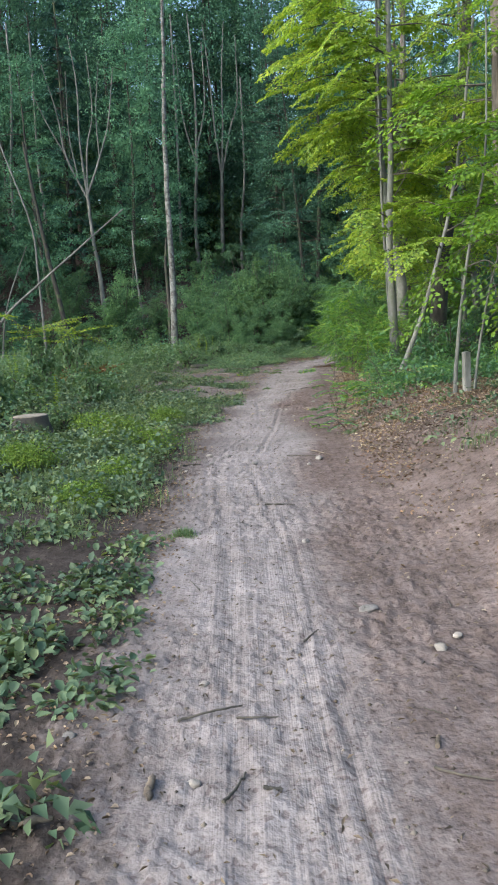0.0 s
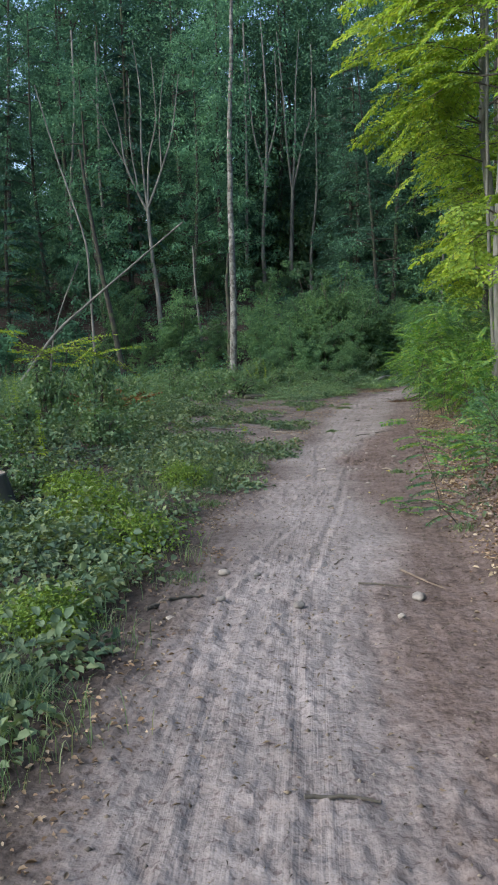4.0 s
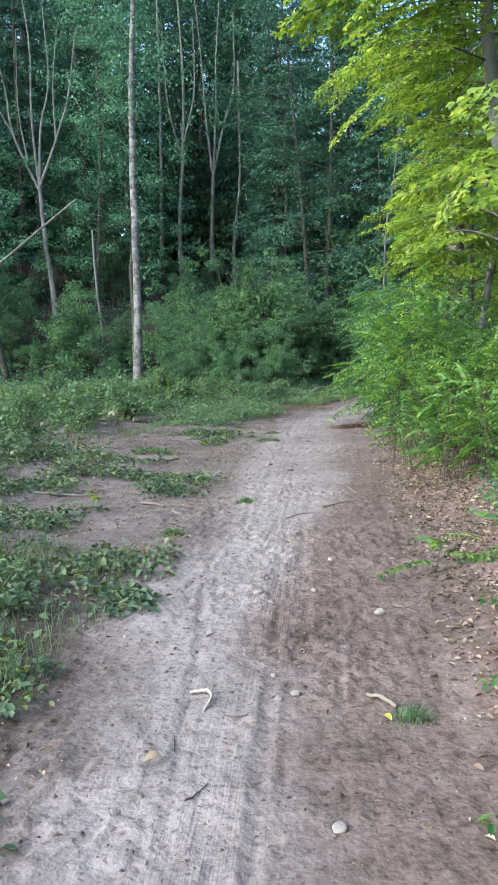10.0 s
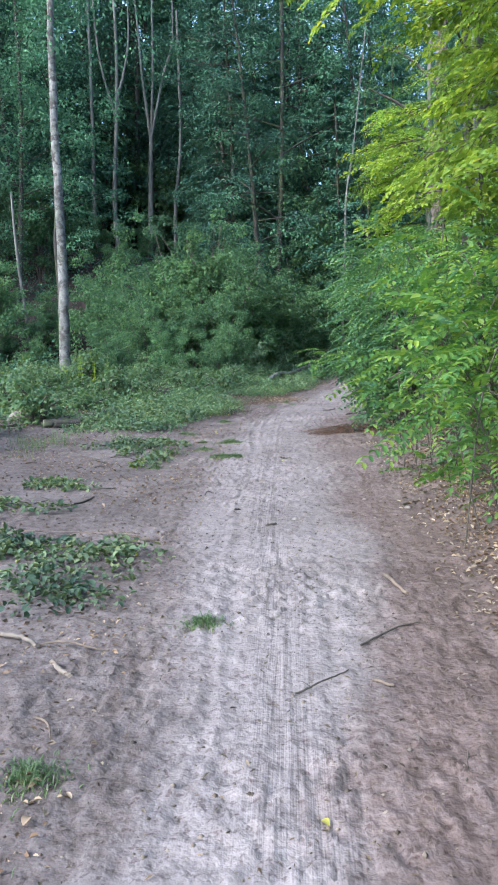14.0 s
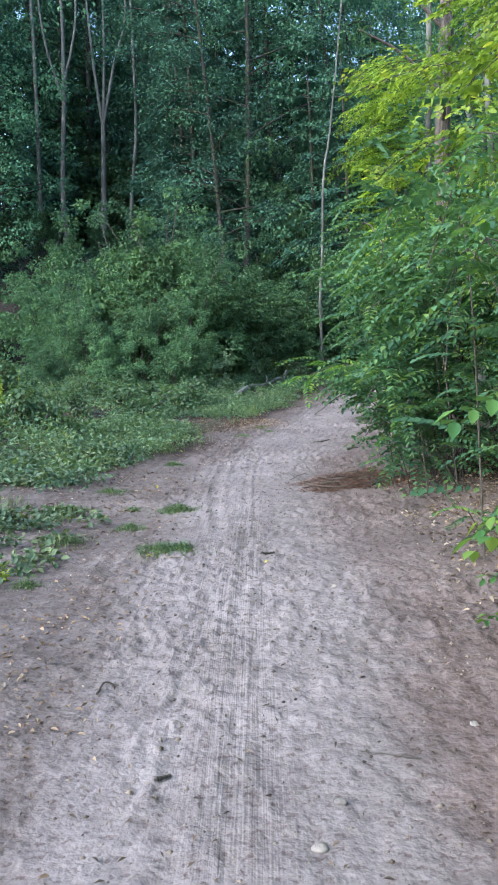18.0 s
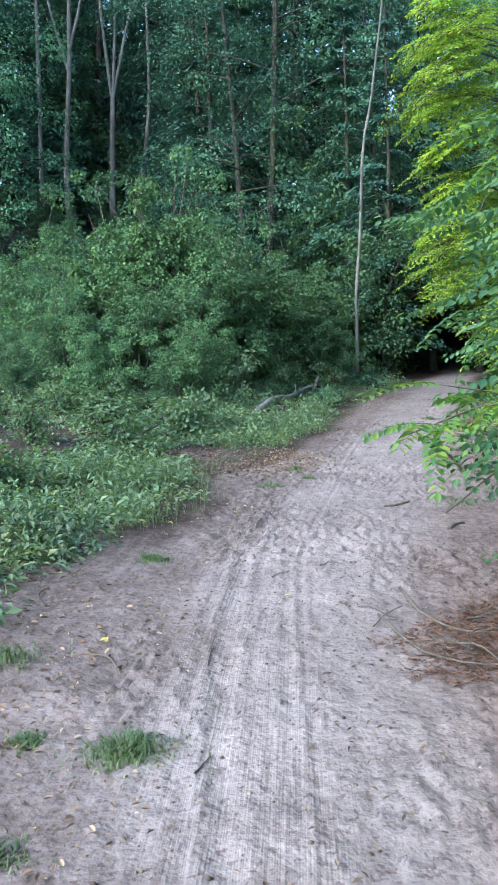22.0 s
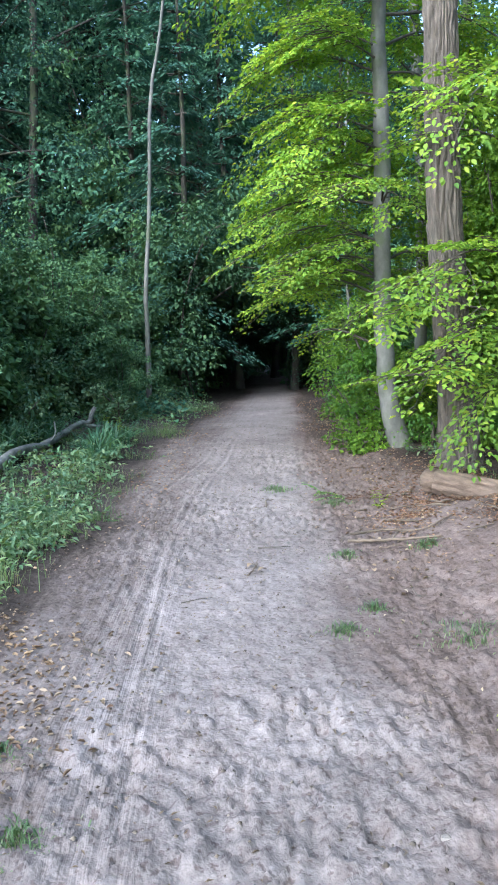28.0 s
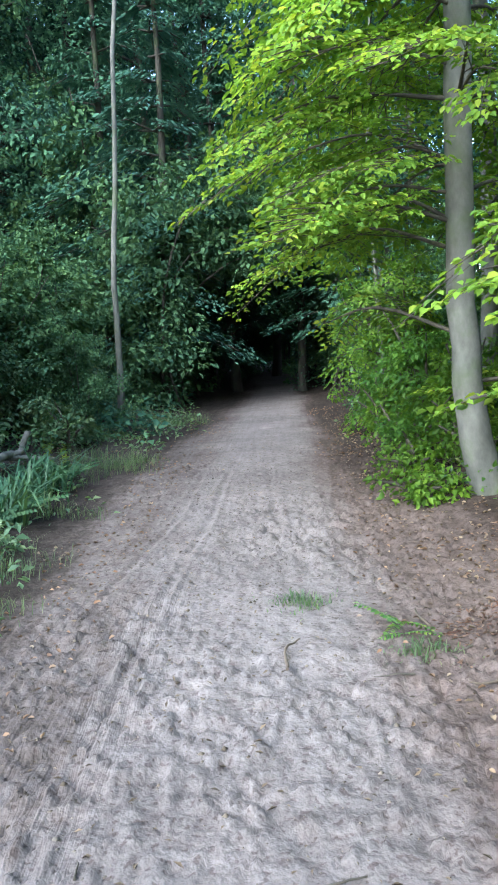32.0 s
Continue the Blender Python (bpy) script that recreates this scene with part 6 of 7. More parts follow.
tuft(-1.15, 7.6, 300, 0.13, 591, (0.08, 0.22))
for k, (x, y, n, rad) in enumerate(((1.05, 26.83, 700, 0.075), (0.88, 25.45, 900, 0.11), (1.05, 25.48, 300, 0.05), (0.66, 26.25, 260, 0.06), (0.67, 26.96, 240, 0.045), (0.43, 27.76, 300, 0.08), (0.06, 26.94, 500, 0.1), (0.14, 25.76, 420, 0.1), (0.06, 24.75, 240, 0.05), (0.5, 19.45, 420, 0.055), (-0.16, 17.96, 420, 0.07), (-0.5, 17.2, 260, 0.09), (-0.52, 5.98, 300, 0.05), (-0.9, 12.3, 260, 0.1), (2.65, 32.4, 300, 0.08), (1.1, 29.45, 260, 0.06), (5.83, 36.73, 300, 0.09), (5.65, 34.81, 160, 0.05), (5.6, 37.6, 200, 0.09), (-0.75, 9.6, 200, 0.1), (2.22, 32.1, 300, 0.09), (2.62, 32.95, 160, 0.05), (5.0, 33.3, 260, 0.12), (3.75, 30.8, 200, 0.1), (4.42, 33.65, 140, 0.05), (4.74, 33.9, 110, 0.04), (5.09, 35.0, 160, 0.05), (1.35, 10.8, 120, 0.06), (1.15, 14.2, 200, 0.05), (3.65, 37.0, 300, 0.1))):
    tuft(x, y, n, rad, 600 + k)


def litter_chance(x, y):
    u = x - path_x(y)
    w = half_width(y)
    right = smooth((u - w * np.interp(y, [0, 26, 30, 38, 41], [0.75, 0.75, 1.4, 1.4, 0.9])) / 0.9) * (0.7 + 0.6 * vnoise(x * 0.9, y * 0.9, 71))
    left = 0.6 * smooth((-u - w * 0.8) / 0.6) * (0.4 + vnoise(x * 1.3, y * 1.3, 73))
    return np.clip(np.where(u > 0, right, left) + 0.002, 0, 1)


def rust(x, y, cx, cy, rx, ry):
    return smooth(0.9 - ((x - cx) / rx) ** 2 - ((y - cy) / ry) ** 2 + 0.9 * fbm(x * 2.2, y * 2.2, 3, 77))


def litter(name, label, mat, n, box, chance, size, wide=0.6):
    x, y = scatter(n, *box, chance)
    k = len(x)
    p = np.stack([x, y, ground_z(x, y) + r4.uniform(0.004, 0.02, k)], 1)
    a = r4.uniform(0, 2 * np.pi, k)
    tip = np.stack([np.cos(a), np.sin(a), r4.normal(0.1, 0.25, k)], 1)
    nor = np.array([0, 0, 1.0]) + r4.normal(0, 0.4, (k, 3))
    s = r4.uniform(*size, k)
    g = Geo()
    g.leaves(p, tip, nor, s, s * wide, wide > 0.4, 0.35)
    solid(name, g.mesh(name, mat), (0, 0, 0), label, "litter", kind="stuff")


litter("leaf_litter", "curled brown dead leaves lying on the soil", DEAD_LEAF, 70000, (-3.5, 9.5, 1.5, 47), litter_chance, (0.014, 0.04))
litter("leaf_litter", "thick tan leaf litter on the bank under the beeches", DEAD_LEAF, 46000, (1.3, 5.5, 8, 29), lambda x, y: smooth((x - path_x(y) - half_width(y) * 0.9) / 0.5) * smooth((2.6 + half_width(y) - x + path_x(y)) / 0.8), (0.016, 0.042))
litter("leaf_litter", "grey-brown dead leaves and crumbs along the brambles", DEAD_LEAF, 15000, (-2.4, 0.4, 1.6, 26), lambda x, y: smooth(1.5 - abs(x - path_x(y) + half_width(y) + 0.35) / 0.4) * (0.35 + 0.9 * vnoise(x * 1.5, y * 1.5, 79)), (0.012, 0.034))
litter("leaf_litter", "tan dead leaves and twigs in a bare notch among the weeds", DEAD_LEAF, 7000, (0.8, 3.6, 32.0, 35.6), lambda x, y: 0.8 * notch(x, y), (0.018, 0.045), 0.45)
litter("leaf_litter", "grey and brown dead leaves among the brambles at the path's edge", DEAD_LEAF, 5200, (-2.2, -0.3, 1.8, 8.5), lambda x, y: smooth(1.4 - abs(x - path_x(y) + 1.05) / 0.32) * (0.5 + 0.6 * vnoise(x * 2.1, y * 2.1, 80)), (0.014, 0.034))
litter("leaf_litter", "brown leaf scraps and twigs on the bare grey soil of the clearing", DEAD_LEAF, 32000, (-6.5, 2.2, 16.5, 31), lambda x, y: smooth((path_x(y) - x - 0.75) / 0.4) * (0.35 + 0.8 * vnoise(x * 1.7, y * 1.7, 84)), (0.012, 0.04), 0.42)
litter("wood_chips", "dark crumbs of bark and twig on the sand", TWIG_CRUMB, 34000, (-1.5, 9, 1.5, 44), lambda x, y: smooth((1.6 - abs(x - path_x(y))) / 0.8) * 0.8, (0.012, 0.04), 0.3)


litter("needle_litter", "rust-brown heap of dry twigs and needles on the path's edge", NEEDLE, 62000, (1.7, 4.2, 26.2, 29.4), lambda x, y: smooth(0.95 - ((x - 2.98) / 0.8) ** 2 - ((y - 27.6) / 0.65) ** 2 + 0.7 * fbm(x * 2.6, y * 2.6, 3, 77)), (0.012, 0.05), 0.12)
litter("needle_litter", "rust-brown needles and bark round the fallen log", NEEDLE, 62000, (4.6, 8.6, 33, 40), lambda x, y: rust(x, y, 6.9, 35.9, 1.0, 1.7) * 0.8, (0.015, 0.045), 0.25)
litter("leaf_litter", "orange-brown fallen leaves along the path's edge", DEAD_LEAF, 6000, (5.0, 10.5, 34, 46), lambda x, y: smooth(1.4 - abs(x - path_x(y) - 1.45) / 0.5), (0.018, 0.04))


def rock(x, y, size, seed, mat=STONE, label="small rounded grey stone lying on the path"):
    bm = bmesh.new()
    bmesh.ops.create_icosphere(bm, subdivisions=3, radius=0.5)
    off = Vector((seed * 3.7, seed * 1.3, 0))
    for v in bm.verts:
        k = 1 + 0.28 * noise.noise(v.co * 2.2 + off) + 0.08 * noise.noise(v.co * 6 + off)
        v.co = Vector((v.co.x * size[0] * k, v.co.y * size[1] * k, v.co.z * size[2] * k))
    for f in bm.faces:
        f.smooth = True
    me = bpy.data.meshes.new("stone")
    bm.to_mesh(me)
    bm.free()
    me.materials.append(mat)
    solid("stone", me, on_ground(x, y, size[2] * 0.2), label, "stone", "stones on the path", rz=seed * 1.7)


for k, (x, y, s, pale) in enumerate(((0.81, 3.6, 0.07, 1), (-0.47, 9.7, 0.085, 1), (0.76, 9.07, 0.1, 0), (-0.42, 9.05, 0.06, 0), (-0.68, 8.75, 0.06, 1), (0.62, 8.7, 0.05, 1), (0.16, 10.2, 0.05, 0), (0.05, 8.9, 0.07, 0), (-0.25, 2.6, 0.05, 1), (0.35, 5.6, 0.06, 0), (0.5, 12.5, 0.05, 1), (0.75, 13.4, 0.06, 1), (0.3, 12.0, 0.06, 0), (1.1, 16.9, 0.05, 1), (0.55, 16.1, 0.07, 1), (0.62, 15.9, 0.05, 1), (1.9, 24.3, 0.04, 1), (3.9, 31.9, 0.04, 1), (4.4, 35.5, 0.04, 1), (-0.75, 3.0, 0.06, 0), (0.9, 19.5, 0.05, 0), (2.3, 22.0, 0.05, 1), (0.6, 14.41, 0.045, 1), (0.68, 14.47, 0.05, 1), (0.59, 14.69, 0.035, 1), (1.25, 15.6, 0.07, 1), (0.91, 16.11, 0.05, 1), (0.57, 16.59, 0.05, 1), (0.62, 16.45, 0.04, 0), (-0.25, 3.36, 0.045, 1), (0.08, 3.35, 0.04, 0), (0.92, 3.73, 0.055, 1), (1.31, 21.84, 0.05, 1), (2.03, 22.48, 0.04, 1), (1.42, 22.05, 0.04, 0), (-0.24, 9.67, 0.06, 0))):
    rock(x, y, (s, s * 0.8, s * 0.55), k + 1, PALE_STONE if pale else STONE, "pale flat stone half sunk in the sand" if pale else "small rounded grey stone lying on the path")


def pebbles(n):
    x, y = scatter(n, -1.5, 8, 1.5, 42, lambda x, y: smooth((1.4 - abs(x - path_x(y))) / 0.6))
    k = len(x)
    s = 0.004 + 0.011 * r4.random(k) ** 3
    c = np.stack([x, y, ground_z(x, y)], 1)
    o = np.array([(1, 0, 0), (0, 1, 0), (-1, 0, 0), (0, -1, 0), (0, 0, 0.8), (0, 0, -0.8)], float)
    v = c[:, None] + o[None] * s[:, None, None] * r4.uniform(0.6, 1.2, (k, 6, 1))
    f = np.array([(0, 1, 4), (1, 2, 4), (2, 3, 4), (3, 0, 4), (1, 0, 5), (2, 1, 5), (3, 2, 5), (0, 3, 5)])
    g = Geo()
    g.add(v.reshape(-1, 3), (np.arange(k)[:, None, None] * 6 + f[None]).reshape(-1, 3))
    solid("pebbles", g.mesh("pebbles", CRUMB, True), (0, 0, 0), "small crumbs of soil and grit on the sand", "pebbles", kind="stuff")


pebbles(42000)


def stick(pts, r0, r1, label="dry dark stick lying on the sand", mat=TWIG_BARK, lift=0.008, twigs=(), name="stick"):
    """pts: x, y along the ground; a third number lifts that point above it."""
    b = np.array([pts[0][0], pts[0][1], float(land(pts[0][0], pts[0][1]))])
    q = [np.array([p[0], p[1], float(ground_z(p[0], p[1])) + lift + (p[2] if len(p) > 2 else 0)]) - b for p in pts]
    g = Geo()
    line = curve_points(q, 14)
    line[:, 2] = np.maximum(line[:, 2], line[:, 2].mean() - 0.01)
    line = line + rng.normal(0, r0 * 0.2, line.shape)
    g.tube(line, np.linspace(r0, r1, 14), 6, 0.2, cap=True)
    for i, dx, dy, dz in twigs:
        e = line[i] + (dx, dy, dz)
        g.tube([line[i], (line[i] + e) / 2 + (0, 0, 0.01), e], [r1, r1 * 0.8, r1 * 0.4], 4)
    ob = solid(name, g.mesh(name, mat), b, label, "stick", "sticks on the ground")
    return ob


stick([(3.05, 30.79), (3.17, 30.83), (3.3, 30.87)], 0.012, 0.009, "short thick dark stick lying on the sand")
stick([(3.32, 29.9), (3.4, 30.02), (3.5, 30.08)], 0.016, 0.01)
stick([(-0.85, 8.9), (-0.72, 9.1), (-0.55, 9.2)], 0.016, 0.008, "grey stick at the path's edge")
stick([(0.42, 9.4), (0.6, 9.35), (0.75, 9.3)], 0.007, 0.004)
stick([(0.72, 9.7), (0.85, 9.4), (0.95, 9.25)], 0.008, 0.004, "thin pale stick lying on the soil", DEAD_WOOD)
stick([(5.24, 35.22), (5.36, 35.14, 0.02), (5.5, 35.1, 0.03), (5.75, 34.8, 0.02)], 0.014, 0.009, "long pale dead branch lying beside the path", DEAD_WOOD, twigs=((9, 0.15, 0.12, 0.03),))
stick([(5.3, 35.33), (5.6, 35.36, 0.04), (5.82, 35.2, 0.03), (6.1, 35.2, 0.02)], 0.011, 0.006, "thin dead branch lying on the needles", DEAD_WOOD)
stick([(-0.6, 19.42), (-0.45, 19.33, 0.01), (-0.34, 19.22)], 0.014, 0.011, "short pale branch piece on the grey soil", CUT_WOOD)
stick([(-0.38, 19.25), (-0.2, 19.22, 0.02), (0.02, 19.12)], 0.007, 0.005, "thin pale branch lying on the grey soil", DEAD_WOOD)
stick([(-0.24, 19.0), (-0.19, 18.93), (-0.13, 18.85)], 0.014, 0.013, "short pale sawn branch piece on the soil", CUT_WOOD)
stick([(-0.22, 18.42), (-0.16, 18.36, 0.01), (-0.13, 18.24)], 0.006, 0.004, "pale twig lying on the soil", DEAD_WOOD)
stick([(0.86, 18.5), (0.98, 18.56, 0.015), (1.13, 18.69)], 0.006, 0.003, twigs=((4, -0.06, 0.05, 0.01),))
stick([(1.22, 18.58), (1.29, 18.5)], 0.008, 0.006, "pale stick lying on the sand", DEAD_WOOD)
stick([(1.64, 20.1), (1.65, 19.95, 0.01), (1.68, 19.72)], 0.013, 0.009, "pale dead wood on the reddish soil", DEAD_WOOD)
stick([(2.28, 22.12), (2.45, 22.25)], 0.016, 0.012, "short pale branch at the foot of the bank", DEAD_WOOD)
stick([(0.2, 14.54), (0.27, 14.52, 0.015), (0.3, 14.45, 0.012), (0.27, 14.34)], 0.01, 0.006, "crooked bleached stick lying on the sand", PALE_STONE)
stick([(0.99, 14.42), (1.05, 14.35, 0.01), (1.1, 14.3)], 0.008, 0.01, "pale stick lying on the soil", CUT_WOOD)
stick([(1.88, 16.7), (2.0, 16.85, 0.01), (2.14, 17.07)], 0.03, 0.022, "thick weathered branch piece beside the path", DEAD_WOOD)
stick([(1.35, 15.74), (1.4, 15.66), (1.46, 15.57)], 0.007, 0.005, "pale curved stick on the reddish soil", DEAD_WOOD)
stick([(-1.35, 21.9), (-0.9, 21.7, 0.03), (-0.35, 21.55, 0.02), (0.0, 21.5)], 0.005, 0.003, "long thin pale branch over the brambles", DEAD_WOOD)
stick([(-1.9, 20.0), (-1.5, 19.8, 0.02), (-1.1, 19.75)], 0.014, 0.008, "grey dead branch on the bare soil", GREY_BARK)
stick([(-0.6, 22.6), (-0.5, 22.75), (-0.45, 23.0)], 0.012, 0.008, "short dark branch piece on the soil")
stick([(2.39, 29.12), (2.47, 29.13)], 0.007, 0.005)
stick([(2.18, 29.07), (2.22, 29.12), (2.26, 29.18)], 0.005, 0.003)
stick([(-0.75, 17.6), (-0.8, 17.2), (-0.75, 16.9)], 0.014, 0.009, "short dark branch piece on the soil")
stick([(1.25, 19.0), (1.5, 19.2), (1.62, 19.25)], 0.006, 0.003)
stick([(2.5, 28.35, 0.06), (2.55, 27.95, 0.02), (2.7, 27.7, 0.03), (3.1, 27.75, 0.05)], 0.009, 0.004, "bent dark twig arching over the needle heap", TWIG_BARK)
stick([(2.9, 27.2), (3.1, 27.4, 0.05), (3.5, 27.5, 0.06)], 0.011, 0.005, "dry brown branch in the needle heap")
stick([(3.0, 25.6), (2.9, 26.2), (2.6, 26.7)], 0.007, 0.003)
stick([(-0.34, 3.04), (-0.22, 3.07, 0.01), (-0.09, 3.13)], 0.006, 0.004, "thin dark stick lying on the sand")
stick([(-0.11, 3.03), (-0.04, 3.02), (0.05, 3.04)], 0.005, 0.003)
stick([(0.2, 3.78), (0.24, 3.81), (0.28, 3.9)], 0.006, 0.003)
stick([(-0.15, 2.44), (-0.11, 2.54), (-0.08, 2.64)], 0.007, 0.004)
stick([(-0.4, 2.52), (-0.39, 2.62)], 0.014, 0.012, "short brown piece of wood on the soil", DEAD_WOOD)
stick([(0.59, 2.72), (0.61, 2.8)], 0.01, 0.007, "short brown piece of wood on the sand", DEAD_WOOD)
stick([(-0.02, 2.5), (0.04, 2.51)], 0.007, 0.005)
stick([(4.3, 34.8), (4.36, 34.87, 0.01), (4.44, 34.98, 0.02)], 0.008, 0.004, "brown dead twig with withered leaves on the sand", DEAD_WOOD, 0.01, ((9, 0.05, 0.06, 0.04), (11, -0.03, 0.09, 0.05), (6, 0.06, 0.02, 0.02)))
stick([(4.62, 35.46), (4.7, 35.42, 0.01), (4.86, 35.42)], 0.006, 0.003)
stick([(0.9, 11.55), (0.97, 11.62, 0.05), (1.03, 11.85, 0.12)], 0.008, 0.005, "dark broken twig sticking up beside the path")
stick([(0.95, 11.95), (1.08, 12.0, 0.01), (1.25, 12.1)], 0.005, 0.003)
stick([(1.58, 25.15), (1.63, 25.18, 0.005), (1.68, 25.2)], 0.009, 0.006)
stick([(0.92, 25.21), (1.0, 25.19, 0.005), (1.1, 25.15)], 0.006, 0.004, "pale stick beside the grass tuft", DEAD_WOOD)
stick([(1.05, 21.64), (1.14, 21.68)], 0.012, 0.009)
stick([(0.6, 23.05), (0.63, 23.14, 0.015), (0.69, 23.14)], 0.006, 0.003)
stick([(0.84, 22.3), (0.89, 22.34)], 0.008, 0.006)
stick([(2.3, 28.03, 0.03), (2.4, 27.5, 0.01), (2.75, 27.3, 0.02), (3.1, 27.5, 0.04)], 0.007, 0.004, "curved dark twig round the needle heap")
stick([(0.1, 6.8), (0.25, 6.82), (0.35, 6.8)], 0.009, 0.006)
stick([(0.55, 2.6), (0.62, 2.55), (0.72, 2.5)], 0.006, 0.003)


def fallen_limb():
    """A thick crooked branch lying in the weeds; its end forks."""
    b = np.array(base_at(2.7, 38.3, 0))
    t = thing("dead_limb", b, "thick crooked grey dead limb lying in the weeds", "branch")

    def along(pts):
        return [np.array([x, y, float(land(x, y)) + z]) - b for x, y, z in pts]

    for name, pts, lo, hi in (("branch", [(2.7, 38.3, 0.06), (3.24, 39.7, 0.13), (3.66, 40.75, 0.12), (4.04, 41.86, 0.13), (4.3, 42.35, 0.18), (4.52, 42.9, 0.15)], 0.06, 0.042),
                              ("fork", [(4.47, 42.8, 0.13), (4.62, 43.0, 0.17), (4.66, 43.02, 0.27), (4.72, 43.05, 0.4)], 0.04, 0.032),
                              ("fork", [(4.49, 42.85, 0.12), (4.7, 42.95, 0.11), (4.98, 43.0, 0.1)], 0.036, 0.018),
                              ("twig", [(3.7, 40.9, 0.1), (3.85, 41.0, 0.25), (3.86, 41.1, 0.42)], 0.016, 0.009)):
        part(name, stem_mesh(name, along(pts), lo, hi, GREY_BARK, 10, 22, 0.3, 0.0), t)


fallen_limb()
for pts in ([(4.95, 46.5, 0.0), (4.85, 46.5, 0.75), (4.7, 46.5, 1.5), (4.62, 46.5, 2.3)], [(5.35, 46.7, 0.0), (5.28, 46.7, 0.8), (5.2, 46.6, 1.4)], [(4.3, 44.4, 0.0), (4.28, 44.4, 0.6), (4.25, 44.4, 1.1)], [(3.5, 43.0, 0.0), (3.42, 43.0, 0.55), (3.3, 43.0, 1.15)]):
    b = base_at(pts[0][0], pts[0][1])
    bare_tree(b, "thin bare hazel rod standing in the thicket", [([(x - b[0], y - b[1], z - 0.05) for x, y, z in pts], 0.026, 0.014)], GREY_BARK, "bare_sapling")
b = base_at(8.46, 51.5)
bare_tree(b, "thin grey sapling forking beside the shaded path", [([(0, 0, -0.1), (0.1, 0, 0.7), (0.22, 0, 1.4), (0.42, 0, 2.4), (0.5, 0.1, 3.6)], 0.045, 0.02), ([(0.12, 0, 0.75), (0.45, 0, 1.3), (0.72, 0, 1.9), (0.9, 0, 2.8)], 0.03, 0.014)], GREY_BARK, "bare_sapling")
stick([(3.6, 46.0, 1.7), (4.4, 46.1, 1.1), (5.3, 46.2, 0.6)], 0.016, 0.01, "thin pale dead branch leaning in the hazel", GREY_BARK, 0.0, (), "dead_limb")


for k in range(46):
    y = r4.uniform(2.2, 37)
    x = float(path_x(y)) + r4.normal(0.25, 0.75)
    a, ln = r4.uniform(0, np.pi), r4.uniform(0.06, 0.22)
    dx, dy = math.cos(a) * ln / 2, math.sin(a) * ln / 2
    bend = r4.normal(0, 0.1) * ln
    stick([(x - dx, y - dy), (x - dy * bend, y + dx * bend), (x + dx, y + dy)], r4.uniform(0.003, 0.006), 0.002, "small dry twig lying on the sand", TWIG_BARK, 0.006, (), "twig_piece")


YELLOW_LEAF = leaf_material("yellow_leaf", [(0.36, 0.34, 0.06), (0.42, 0.38, 0.1)], 0.2, 0.6, 1.0)


def fallen_leaf(x, y, size, mat, label, seed):
    """One curled leaf: two halves folded along the midrib, with a stalk."""
    r = np.random.default_rng(seed)
    lf = thing("fallen_leaf", on_ground(x, y, 0.012), label, "leaf", "single fallen leaves")
    a = r.uniform(0, 6.28)
    q = np.linspace(0, 1, 7)
    mid = np.stack([q * size, 0 * q, 0.18 * size * np.sin(q * 3.1)], 1)
    w = 0.32 * size * np.sin(q * 3.1) ** 0.7
    lift = np.stack([0 * q, w, 0.35 * w], 1)
    v = np.concatenate([mid, mid + lift, mid + lift * (1, -1, 1.3)])
    f = [(i, i + 1, i + 8, i + 7) for i in range(6)] + [(i + 1, i, i + 14, i + 15) for i in range(6)]
    turn = np.array([[math.cos(a), -math.sin(a), 0], [math.sin(a), math.cos(a), 0], [0, 0, 1]])
    g = Geo()
    g.add(v @ turn.T, f)
    part("blade", g.mesh("blade", mat), lf)
    g = Geo()
    g.tube(np.array([(0, 0, 0), (-0.2, 0.03, 0.02), (-0.4, 0.02, -0.05)]) @ turn.T * size, [0.0015, 0.0012, 0.001], 4)
    part("stalk", g.mesh("stalk", TWIG_BARK), lf)


for k, (x, y, size, yellow) in enumerate(((0.84, 17.54, 0.04, 1), (1.57, 24.9, 0.045, 1), (0.79, 25.28, 0.05, 1), (0.14, 13.89, 0.08, 0), (1.02, 14.2, 0.06, 1), (4.39, 34.86, 0.07, 0), (0.92, 27.9, 0.05, 1), (-0.11, 17.7, 0.05, 0), (1.25, 30.46, 0.05, 1), (5.1, 34.6, 0.06, 0), (1.9, 28.5, 0.03, 1), (0.89, 28.0, 0.05, 1), (4.42, 35.02, 0.06, 0), (0.72, 12.7, 0.035, 1), (0.86, 12.55, 0.03, 1), (2.92, 30.29, 0.05, 0))):
    fallen_leaf(x, y, size, YELLOW_LEAF if yellow else DEAD_LEAF, "yellow fallen leaf lying on the sand" if yellow else "curled brown dead leaf lying on the sand", 800 + k)


